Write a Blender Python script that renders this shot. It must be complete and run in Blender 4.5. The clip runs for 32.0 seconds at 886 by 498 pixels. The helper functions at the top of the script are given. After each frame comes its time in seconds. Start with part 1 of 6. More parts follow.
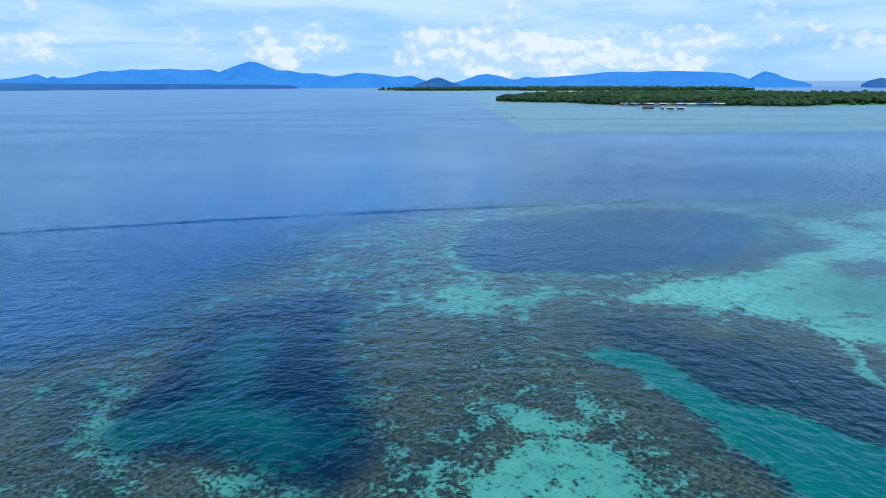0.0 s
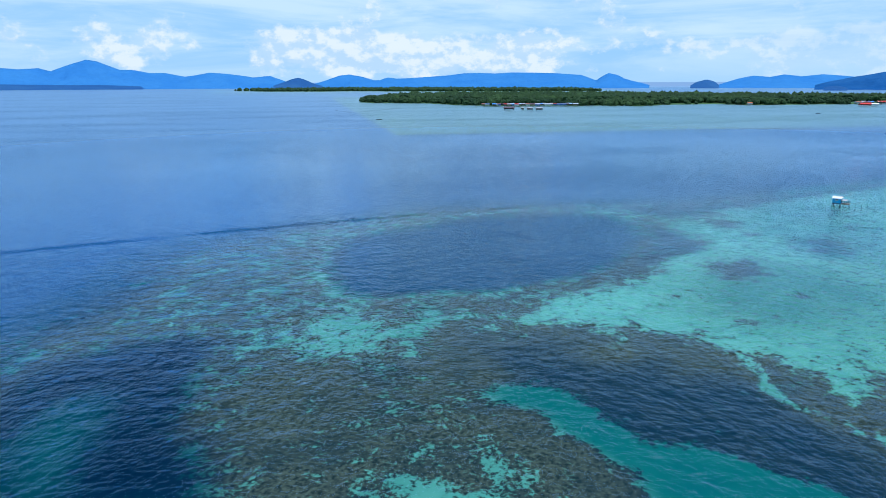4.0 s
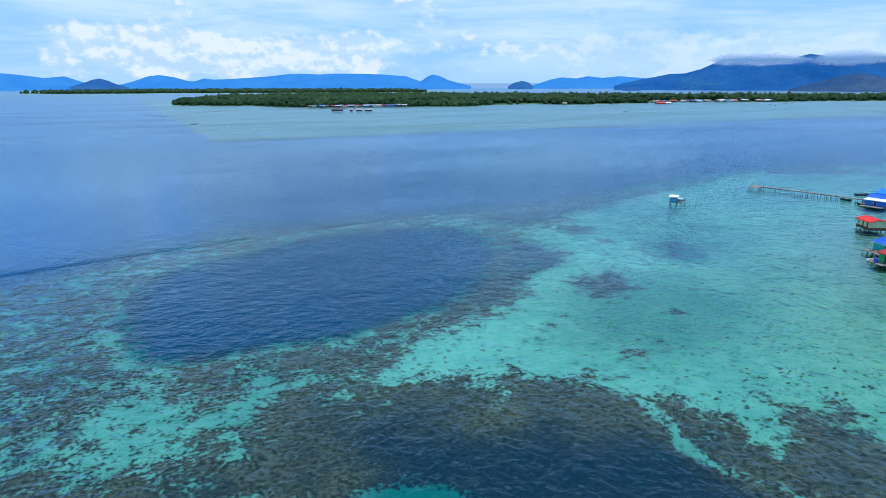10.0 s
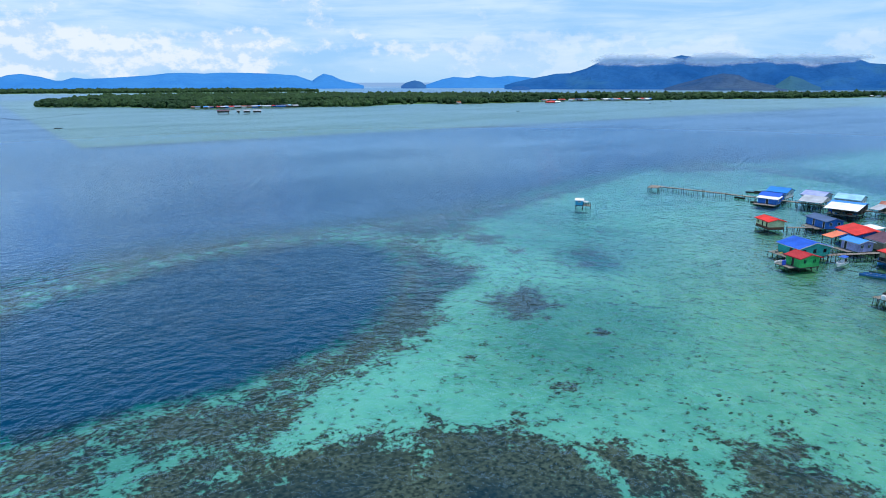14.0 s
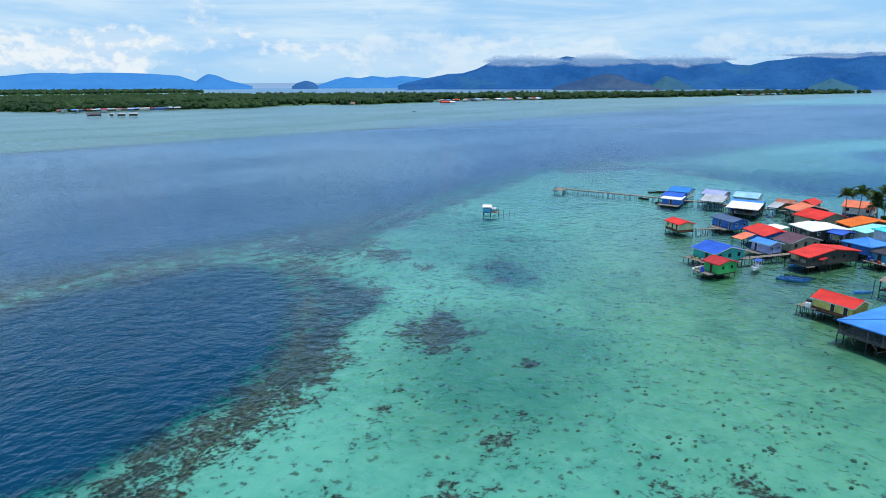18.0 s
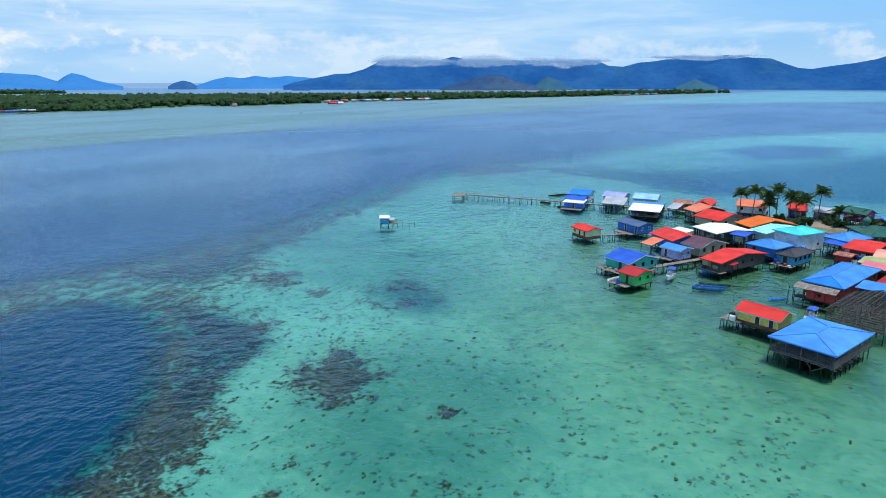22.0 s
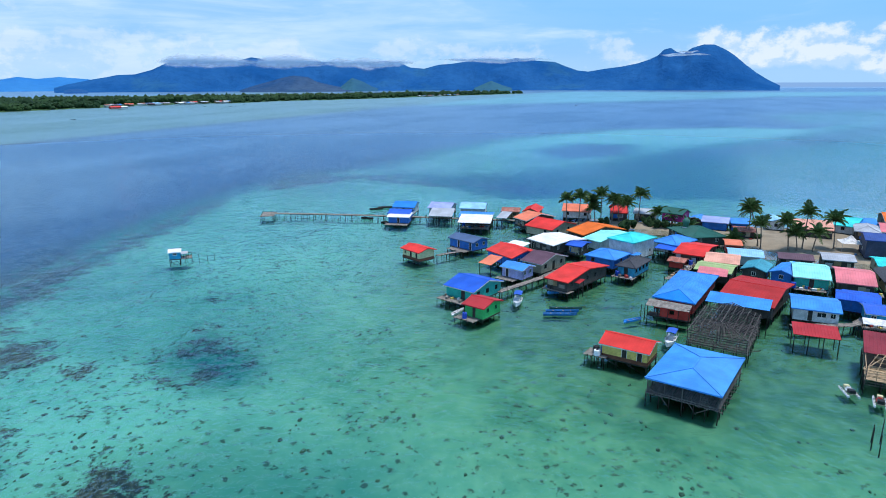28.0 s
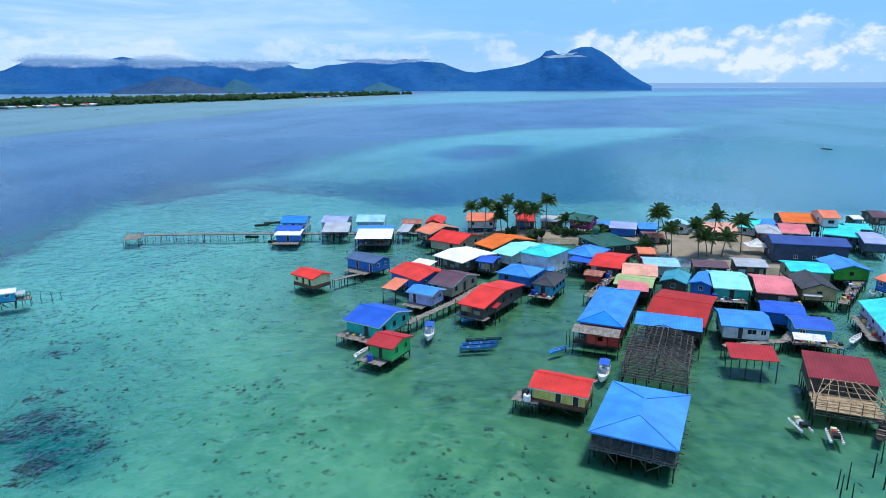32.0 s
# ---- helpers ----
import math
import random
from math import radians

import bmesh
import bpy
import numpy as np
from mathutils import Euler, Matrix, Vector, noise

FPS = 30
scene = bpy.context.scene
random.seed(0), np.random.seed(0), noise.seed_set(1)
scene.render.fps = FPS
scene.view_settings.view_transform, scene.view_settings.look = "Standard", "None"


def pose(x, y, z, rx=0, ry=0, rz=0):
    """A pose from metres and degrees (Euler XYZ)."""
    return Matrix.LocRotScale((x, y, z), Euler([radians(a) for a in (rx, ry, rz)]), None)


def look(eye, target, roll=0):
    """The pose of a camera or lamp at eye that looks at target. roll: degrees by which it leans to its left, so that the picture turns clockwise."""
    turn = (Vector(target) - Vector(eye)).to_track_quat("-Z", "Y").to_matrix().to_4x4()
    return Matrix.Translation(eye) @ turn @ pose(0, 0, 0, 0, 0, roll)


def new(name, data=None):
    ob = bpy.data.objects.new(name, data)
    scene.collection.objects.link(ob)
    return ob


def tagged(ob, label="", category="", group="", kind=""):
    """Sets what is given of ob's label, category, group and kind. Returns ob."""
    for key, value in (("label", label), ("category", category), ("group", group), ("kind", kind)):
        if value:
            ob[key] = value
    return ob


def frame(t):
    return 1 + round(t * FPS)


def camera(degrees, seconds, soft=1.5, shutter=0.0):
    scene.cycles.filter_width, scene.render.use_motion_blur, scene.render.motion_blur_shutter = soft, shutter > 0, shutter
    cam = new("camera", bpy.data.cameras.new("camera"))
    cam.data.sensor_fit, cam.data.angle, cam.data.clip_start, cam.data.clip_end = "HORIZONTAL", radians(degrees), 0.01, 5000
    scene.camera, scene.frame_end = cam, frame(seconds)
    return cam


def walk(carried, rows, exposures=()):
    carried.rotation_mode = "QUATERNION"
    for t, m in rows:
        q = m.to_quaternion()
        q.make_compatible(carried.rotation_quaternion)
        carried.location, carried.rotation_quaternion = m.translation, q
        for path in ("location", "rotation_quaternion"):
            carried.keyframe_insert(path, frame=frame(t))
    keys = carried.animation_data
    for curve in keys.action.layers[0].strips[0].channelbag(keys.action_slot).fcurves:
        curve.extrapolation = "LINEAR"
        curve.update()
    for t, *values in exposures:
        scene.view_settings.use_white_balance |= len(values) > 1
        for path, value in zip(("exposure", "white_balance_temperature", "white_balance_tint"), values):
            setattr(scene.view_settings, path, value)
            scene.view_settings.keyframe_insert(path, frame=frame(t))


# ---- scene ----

cam = camera(69.405, 32.0, soft=0.95)


def drone(x, y, z, yaw, pitch, roll):
    return pose(x, y, z, 90 + pitch, 0, -yaw) @ pose(0, 0, 0, 0, 0, roll)


# seconds, place in metres, heading clockwise from +y, tilt, roll
PATH = [
    (0, -0.1, -0.18, 40.25, -0.0, -14.689, -0.216),
    (1, 0.13, 4.45, 39.99, 2.805, -14.692, -0.215),
    (2, -0.0, 8.23, 40.17, 5.916, -14.696, -0.193),
    (3, -0.05, 11.95, 40.39, 8.972, -14.687, -0.142),
    (3.5, 0.02, 13.89, 40.46, 10.475, -14.678, -0.113),
    (5.5, 1.09, 22.18, 40.38, 16.013, -14.624, -0.15),
    (6, 1.53, 24.32, 40.31, 17.308, -14.618, -0.159),
    (7, 2.55, 28.54, 40.16, 19.863, -14.576, -0.171),
    (8, 3.73, 32.61, 40.04, 22.379, -14.586, -0.158),
    (9, 5.01, 36.47, 39.99, 24.81, -14.594, -0.151),
    (10, 6.39, 40.13, 40.02, 26.956, -14.585, -0.1),
    (11, 7.87, 43.6, 40.1, 29.159, -14.586, -0.07),
    (12, 9.45, 46.94, 40.23, 31.52, -14.613, -0.07),
    (13, 11.17, 50.22, 40.36, 33.848, -14.631, -0.098),
    (14, 13.04, 53.48, 40.48, 36.23, -14.654, -0.098),
    (14.5, 14.04, 55.11, 40.53, 37.524, -14.657, -0.094),
    (16.5, 18.49, 61.64, 40.6, 42.184, -14.637, -0.154),
    (17, 19.71, 63.26, 40.59, 43.256, -14.644, -0.175),
    (18, 22.29, 66.46, 40.56, 45.448, -14.661, -0.19),
    (19, 25.02, 69.56, 40.52, 47.621, -14.638, -0.147),
    (20, 27.88, 72.52, 40.48, 49.901, -14.67, -0.125),
    (21, 30.86, 75.31, 40.46, 52.461, -14.678, -0.112),
    (22, 33.93, 77.92, 40.47, 55.16, -14.664, -0.122),
    (23, 37.1, 80.35, 40.51, 57.677, -14.659, -0.118),
    (24, 40.35, 82.61, 40.57, 60.363, -14.653, -0.118),
    (25, 43.7, 84.73, 40.64, 63.772, -14.642, -0.131),
    (25.5, 45.41, 85.75, 40.66, 65.48, -14.628, -0.139),
    (27.5, 52.54, 89.55, 40.71, 70.527, -14.581, -0.158),
    (28, 54.4, 90.41, 40.71, 71.977, -14.58, -0.176),
    (29, 58.19, 92.01, 40.7, 74.509, -14.544, -0.152),
    (30, 62.08, 93.4, 40.7, 77.013, -14.52, -0.091),
    (31, 66.03, 94.57, 40.77, 79.333, -14.537, -0.134),
    (32, 70.01, 95.67, 40.92, 81.586, -14.546, -0.233)]
# seconds, stops, kelvin, tint: the picture turns warmer for a while in the middle
BALANCE = [(0, 0.2, 6400, 10), (9, 0.2, 6350, 10), (13, 0.2, 6550, 10), (16.5, 0.2, 7250, 9), (20, 0.2, 7100, 9), (23, 0.2, 6850, 10), (25.5, 0.2, 6500, 10), (32, 0.2, 6500, 10)]
walk(cam, [(t, drone(*row)) for t, *row in PATH], BALANCE)

# ---- sky, sun, exposure ----
SUN_AZ, SUN_EL = 163.0, 76.0
sun = new("sun", bpy.data.lights.new("sun", "SUN"))
sun.data.energy, sun.data.angle, sun.data.color = 3.05, radians(12), (1.0, 0.97, 0.93)
sun.matrix_world = look((0, 0, 0), (-math.sin(radians(SUN_AZ)) * math.cos(radians(SUN_EL)),
                                   -math.cos(radians(SUN_AZ)) * math.cos(radians(SUN_EL)), -math.sin(radians(SUN_EL))))


class Nodes:
    """A short way to write node trees."""

    def __init__(self, tree):
        self.tree = tree
        tree.nodes.clear()

    def __call__(self, kind, ins=None, out=None, **props):
        n = self.tree.nodes.new("ShaderNode" + kind)
        if "operation" in props:
            n.operation = props["operation"]
        if "use_clamp" in props:
            n.use_clamp = props["use_clamp"]
        if "interpolation_type" in props:
            n.interpolation_type = props["interpolation_type"]
        if "data_type" in props:
            n.data_type, n.blend_type = props["data_type"], props["blend_type"]
        if "attribute_name" in props:
            n.attribute_name = props["attribute_name"]
        for k, v in (ins or {}).items():
            if isinstance(v, bpy.types.NodeSocket):
                self.tree.links.new(v, n.inputs[k])
            else:
                n.inputs[k].default_value = v
        return n if out is None else n.outputs[out]

    def math(self, op, a, b=0.0, c=0.0, clamp=False):
        return self("Math", {0: a, 1: b, 2: c}, 0, operation=op, use_clamp=clamp)

    def ramp(self, v, a, b, lo=0.0, hi=1.0):
        return self("MapRange", {0: v, 1: a, 2: b, 3: lo, 4: hi}, 0, interpolation_type="SMOOTHSTEP")

    def mix(self, f, a, b, blend="MIX"):
        n = self("Mix", None, None, data_type="RGBA", blend_type=blend)
        for i, v in ((0, f), (6, a), (7, b)):
            if isinstance(v, bpy.types.NodeSocket):
                self.tree.links.new(v, n.inputs[i])
            elif i:
                n.inputs[i].default_value = (*v[:3], 1)
            else:
                n.inputs[i].default_value = v
        return n.outputs[2]

    def noise(self, vec, scale, detail=3.0, rough=0.55, dist=0.0):
        return self("TexNoise", {"Vector": vec, "Scale": scale, "Detail": detail, "Roughness": rough, "Distortion": dist}, 0)

    def scaled(self, vec, s, add=(0, 0, 0)):
        return self("Mapping", {"Vector": vec, "Location": add, "Scale": s}, 0)


world = bpy.data.worlds.new("world")
scene.world = world
world.use_nodes = True
N = Nodes(world.node_tree)
way = N("TexCoord", out="Generated")
air = N("TexSky")
air.sky_type, air.sun_disc = "NISHITA", False
air.sun_elevation, air.sun_rotation = radians(SUN_EL), radians(SUN_AZ)
air.air_density, air.dust_density, air.ozone_density = 1.3, 0.6, 2.5
sky = air.outputs[0]
sep = N("SeparateXYZ", {0: way})
up = sep.outputs[2]
# a high veil in long streaks, open blue towards the east, and heaped cloud low over the land
streak = N.noise(N.scaled(way, (1.0, 1.0, 7.0), (1.7, 2.2, 0.3)), 3.6, 7.0, 0.58, 0.4)
broad = N.noise(N.scaled(way, (1.0, 1.0, 3.0), (0.3, 1.1, 0.8)), 1.9, 4.0, 0.5, 0.2)
tone = N.math("ADD", N.math("MULTIPLY", streak, 0.65), N.math("MULTIPLY", broad, 0.35))
veil = N.mix(N.ramp(tone, 0.40, 0.60), (2.9, 5.5, 9.0), (5.1, 7.1, 9.3))
blue = N.mix(N.ramp(up, 0.10, 0.70, 0.92, 0.80), sky, N.mix(N.ramp(up, 0.0, 0.10), (2.9, 5.5, 8.9), N.mix(N.ramp(up, 0.2, 0.7), (1.9, 5.0, 9.4), (1.5, 3.6, 7.4))))
east = N.ramp(sep.outputs[1], 0.62, 0.05)
gap = N.math("MULTIPLY", east, N.ramp(N.noise(N.scaled(way, (1.0, 1.0, 4.5), (4.0, 1.0, 2.0)), 3.1, 6.0, 0.58, 0.3), 0.36, 0.51))
gap = N.math("MULTIPLY", N.math("MAXIMUM", gap, N.math("MULTIPLY", east, N.ramp(sep.outputs[1], 0.0, -0.22))), 0.92)
gap = N.math("MAXIMUM", gap, N.ramp(up, 0.20, 0.60, 0.0, 0.75))
cloudy = N.mix(gap, veil, blue)
cloudy = N.mix(N.ramp(up, 0.055, 0.0, 0.0, 0.75), cloudy, (3.5, 5.9, 8.8))
lump = N.noise(N.scaled(way, (1.0, 1.0, 1.5), (0.7, 5.2, 1.3)), 13.0, 8.0, 0.60)
lit = N.noise(N.scaled(way, (1.0, 1.0, 1.5), (0.705, 5.205, 1.3135)), 13.0, 8.0, 0.60)
groups = N.noise(N.scaled(way, (1.0, 1.0, 1.0), (3.1, 0.4, 0.0)), 4.2, 3.0, 0.5)
heap = N.math("ADD", lump, N.math("MULTIPLY", N.math("SUBTRACT", groups, 0.5), 0.85))
heap = N.math("ADD", heap, N.ramp(N.math("ABSOLUTE", N.math("SUBTRACT", up, 0.038)), 0.006, 0.052, 0.05, -0.17))
heap = N.ramp(heap, 0.470, 0.610)
puff = N.mix(N.ramp(N.math("SUBTRACT", lump, lit), -0.05, 0.06), (4.6, 6.5, 9.0), (7.2, 8.1, 9.2))
side = N.math("MAXIMUM", N.ramp(sep.outputs[1], 0.72, 0.93), N.ramp(sep.outputs[1], 0.12, -0.10))
above = N.mix(N.math("MULTIPLY", heap, N.math("MULTIPLY_ADD", side, 0.50, 0.36)), cloudy, puff)
below = N.mix(0.0, (2.2, 3.9, 7.0), (2.2, 3.9, 7.0))
bg = N("Background", {0: N.mix(N.ramp(up, -0.0016, -0.0008), below, above), 1: 0.1}, 0)
N("OutputWorld", {0: bg})

# ---- materials ----


def material(name):
    m = bpy.data.materials.new(name)
    m.use_nodes = True
    return m, Nodes(m.node_tree)


def surface(name, col, rough=0.6, metal=0.0, var=0.3, scale=0.9, fine=9.0, bump=0.15, boards=0.0, upright=False, dirt=None, amount=0.5, spec=0.2):
    """Painted, wooden or other solid surface: broad fading, fine grain, stains, and board joints where it is boarded."""
    m, n = material(name)
    co = n("TexCoord", out="Object")
    rnd = n("ObjectInfo", out="Random")
    shift = n("CombineXYZ", {0: n.math("MULTIPLY", rnd, 37.0), 1: n.math("MULTIPLY", rnd, 11.0), 2: 0.0}, 0)
    co2 = n("VectorMath", {0: co, 1: shift}, 0, operation="ADD")
    broad = n.noise(co2, scale, 4.0)
    grain = n.noise(co2, fine, 3.0, 0.65)
    dark = tuple(c * (1 - var) for c in col)
    light = tuple(min(1.0, c * (1 + var * 0.6) + 0.02 * var) for c in col)
    c = n.mix(n.ramp(broad, 0.3, 0.7), dark, light)
    c = n.mix(n.math("MULTIPLY", n.ramp(grain, 0.35, 0.75), 0.35 * min(1, var * 2)), c, tuple(x * 0.6 for x in col))
    c = n.mix(n.math("MULTIPLY", rnd, 0.06), c, (0.35, 0.33, 0.3))
    height = grain
    if dirt:
        streak = n.noise(n.scaled(co2, (1.0, 1.0, 0.25)), 1.7, 6.0, 0.7)
        c = n.mix(n.math("MULTIPLY", n.ramp(streak, 0.52, 0.68), amount), c, dirt)
    if boards:
        axis = n("SeparateXYZ", {0: co}).outputs[0 if upright else 2]
        joint = n.math("PINGPONG", n.math("DIVIDE", axis, boards), 0.5)
        gap = n.ramp(joint, 0.0, 0.09)
        c = n.mix(n.math("SUBTRACT", 1.0, gap), c, tuple(x * 0.45 for x in col))
        height = n.math("ADD", n.math("MULTIPLY", gap, 1.5), grain)
    b = n("Bump", {"Strength": bump, "Distance": 0.03, "Height": height}, 0)
    r = n.ramp(grain, 0.2, 0.8, max(0.05, rough - 0.1), min(1.0, rough + 0.12))
    n("OutputMaterial", {0: n("BsdfPrincipled", {"Base Color": c, "Roughness": r, "Metallic": metal, "Normal": b, "Specular IOR Level": spec}, 0)})
    return m


RUST = (0.16, 0.08, 0.05)
ROOF = {
    "red": (0.72, 0.035, 0.03), "crimson": (0.42, 0.010, 0.012), "maroon": (0.23, 0.015, 0.03), "orange": (0.80, 0.16, 0.02),
    "salmon": (0.82, 0.22, 0.12), "pink": (0.72, 0.20, 0.23), "peach": (0.78, 0.38, 0.28), "sky": (0.046, 0.275, 0.76),
    "azure": (0.01, 0.22, 0.72), "royal": (0.018, 0.115, 0.59), "navy": (0.03, 0.08, 0.30), "pale": (0.30, 0.58, 0.82),
    "turquoise": (0.04, 0.66, 0.66), "mint": (0.28, 0.78, 0.74), "teal": (0.05, 0.32, 0.42), "slate": (0.07, 0.13, 0.26),
    "plum": (0.13, 0.07, 0.10), "charcoal": (0.05, 0.055, 0.07), "white": (0.84, 0.84, 0.84), "forest": (0.01, 0.11, 0.09),
    "lime": (0.36, 0.47, 0.20), "lilac": (0.34, 0.40, 0.70), "zinc": (0.42, 0.45, 0.50), "brick": (0.44, 0.02, 0.03)}
ROOFS = {k: surface("painted_sheet_" + k, v, 0.55, 0.0, 0.20, 0.35, 6.0, 0.05, dirt=tuple(0.5 * x + 0.5 * d for x, d in zip(v, RUST)), amount=0.28, spec=0.12) for k, v in ROOF.items()}
ROOFS["rusty"] = surface("rusty_sheet", (0.40, 0.13, 0.09), 0.75, 0.0, 0.5, 0.9, 8.0, 0.2, dirt=(0.55, 0.45, 0.42), amount=0.8)
WALL = {
    "blue": (0.015, 0.16, 0.58), "cyan": (0.02, 0.33, 0.56), "teal": (0.02, 0.42, 0.36), "green": (0.03, 0.46, 0.12), "cream": (0.66, 0.62, 0.36),
    "yellow": (0.72, 0.55, 0.14), "lilac": (0.42, 0.42, 0.74), "white": (0.66, 0.68, 0.70), "grey": (0.22, 0.22, 0.23), "magenta": (0.42, 0.03, 0.20),
    "red": (0.52, 0.04, 0.03), "navy": (0.05, 0.07, 0.13), "plank": (0.50, 0.33, 0.16), "wood": (0.30, 0.20, 0.11), "old": (0.060, 0.052, 0.048), "beige": (0.42, 0.36, 0.26),
    "leaf": (0.05, 0.34, 0.04)}
WALLS = {k: surface("boarded_wall_" + k, v, 0.65, 0.0, 0.22, 0.7, 9.0, 0.25, boards=0.22, dirt=(0.14, 0.12, 0.10), amount=0.3) for k, v in WALL.items()}
POST = surface("weathered_post", (0.030, 0.025, 0.022), 0.85, 0, 0.5, 2.0, 14.0, 0.4)
WOOD = surface("grey_weathered_wood", (0.27, 0.24, 0.215), 0.85, 0, 0.4, 1.2, 14.0, 0.4, boards=0.22, upright=True)
RAW = surface("grey_pole_wood", (0.115, 0.102, 0.096), 0.85, 0, 0.45, 1.2, 14.0, 0.4)
FRESH = surface("fresh_sawn_wood", (0.46, 0.32, 0.19), 0.75, 0, 0.35, 1.2, 14.0, 0.3)
BROWN = surface("brown_board", (0.16, 0.06, 0.035), 0.7, 0, 0.3, 1.2, 10.0, 0.3, boards=0.2)
TRIM = surface("white_trim", (0.72, 0.72, 0.70), 0.55, 0, 0.15, 1.5, 10.0, 0.1)
DOOR = surface("dark_door", (0.035, 0.03, 0.028), 0.6, 0, 0.3, 1.5, 10.0, 0.1)
TANK = surface("blue_plastic", (0.01, 0.07, 0.48), 0.35, 0, 0.15, 1.0, 10.0, 0.05)
BLACKP = surface("black_plastic", (0.015, 0.016, 0.02), 0.4, 0, 0.2, 1.0, 10.0, 0.05)
HULL = surface("white_hull", (0.70, 0.72, 0.74), 0.3, 0, 0.15, 1.0, 8.0, 0.05)
HULLB = surface("blue_hull", (0.015, 0.16, 0.42), 0.4, 0, 0.3, 1.0, 8.0, 0.1)
CLOTH = surface("white_cloth", (0.72, 0.72, 0.73), 0.9, 0, 0.3, 1.5, 10.0, 0.3)
REDC = surface("red_cloth", (0.5, 0.05, 0.04), 0.9, 0, 0.3, 1.5, 10.0, 0.3)
LEAF = surface("palm_frond_green", (0.085, 0.165, 0.042), 0.5, 0, 0.5, 0.8, 6.0, 0.2)
TRUNK = surface("palm_bark", (0.22, 0.18, 0.14), 0.9, 0, 0.4, 2.0, 12.0, 0.5)
SAND = surface("beach_sand", (0.30, 0.245, 0.175), 0.95, 0, 0.3, 0.12, 3.0, 0.4, dirt=(0.20, 0.18, 0.14), amount=0.6)

m, n = material("window_glass")
n("OutputMaterial", {0: n("BsdfPrincipled", {"Base Color": (0.012, 0.016, 0.022, 1), "Roughness": 0.08}, 0)})
GLASS = m


def forest(name, a, b, scale, rough=0.8):
    m, n = material(name)
    geo = n("NewGeometry")
    co = geo.outputs["Position"]
    big = n.noise(co, scale, 4.0)
    isl = geo.outputs["Random Per Island"]
    c = n.mix(n.ramp(big, 0.3, 0.7), a, b)
    c = n.mix(n.math("MULTIPLY", isl, 0.55), c, tuple(x * 0.45 for x in a))
    bmp = n("Bump", {"Strength": 0.8, "Distance": 0.8, "Height": n.noise(co, 1.3, 4.0, 0.7)}, 0)
    n("OutputMaterial", {0: n("BsdfPrincipled", {"Base Color": c, "Roughness": rough, "Normal": bmp, "Specular IOR Level": 0.15}, 0)})
    return m


MANGROVE = forest("mangrove_leaves", (0.016, 0.046, 0.018), (0.038, 0.084, 0.026), 0.012)
MEADOW = forest("far_low_green", (0.05, 0.13, 0.05), (0.085, 0.17, 0.06), 0.004)


def mountain_material(name, low, high, patch, amount, rugged=0.12):
    m, n = material(name)
    co = n("NewGeometry").outputs["Position"]
    c = n.mix(n.ramp(n.noise(co, 0.004, 6.0, 0.6), 0.35, 0.65), low, high)
    c = n.mix(n.math("MULTIPLY", n.ramp(n.noise(co, 0.0026, 5.0, 0.6), 0.56, 0.66), amount), c, patch)
    c = n.mix(n.math("MULTIPLY", n.ramp(n.noise(co, 0.03, 6.0, 0.7), 0.40, 0.66), rugged), c, tuple(x * 0.55 for x in low))
    bmp = n("Bump", {"Strength": 0.6, "Distance": 40.0, "Height": n.noise(co, 0.012, 7.0, 0.65)}, 0)
    n("OutputMaterial", {0: n("BsdfPrincipled", {"Base Color": c, "Roughness": 1.0, "Normal": bmp, "Specular IOR Level": 0.0}, 0)})
    return m


# the blue of the far ranges is distance haze painted into the base colour
RANGE_FAR = mountain_material("haze_tinted_far_range", (0.035, 0.19, 0.48), (0.045, 0.215, 0.50), (0.05, 0.22, 0.50), 0.4)
# forest and grass colours below are shifted to blue to stand in for haze
RANGE_MID = mountain_material("haze_tinted_wooded_hills", (0.025, 0.10, 0.27), (0.035, 0.125, 0.29), (0.05, 0.15, 0.29), 0.3)
RANGE_BIG = mountain_material("haze_tinted_wooded_mountain", (0.011, 0.084, 0.255), (0.022, 0.114, 0.300), (0.036, 0.138, 0.250), 0.5, 0.20)
RANGE_BARE = mountain_material("haze_tinted_grassy_foothill", (0.026, 0.078, 0.185), (0.060, 0.108, 0.185), (0.042, 0.110, 0.185), 0.7, 0.45)
HILL_GREEN = mountain_material("haze_tinted_pale_green_slope", (0.034, 0.112, 0.195), (0.046, 0.142, 0.190), (0.062, 0.170, 0.175), 0.6)

# water: a clear surface that mirrors the sky, over a bed of sand, reef and deep ground
WAKE = (-0.000503, 0.2047, 204.0)
m, n = material("sea_surface")
co = n("NewGeometry").outputs["Position"]
ripple = n.noise(co, 1.5, 2.0, 0.5)
wave = n.noise(n.scaled(co, (1.0, 0.8, 1.0)), 0.55, 2.0, 0.5)
chop = n.noise(co, 0.16, 3.0, 0.5)
swell = n.noise(n("Mapping", {"Vector": co, "Rotation": (0, 0, radians(20)), "Scale": (0.35, 1.0, 1.0)}, 0), 0.012, 4.0, 0.55)
calm = n("Attribute", out="Fac", attribute_name="calm")
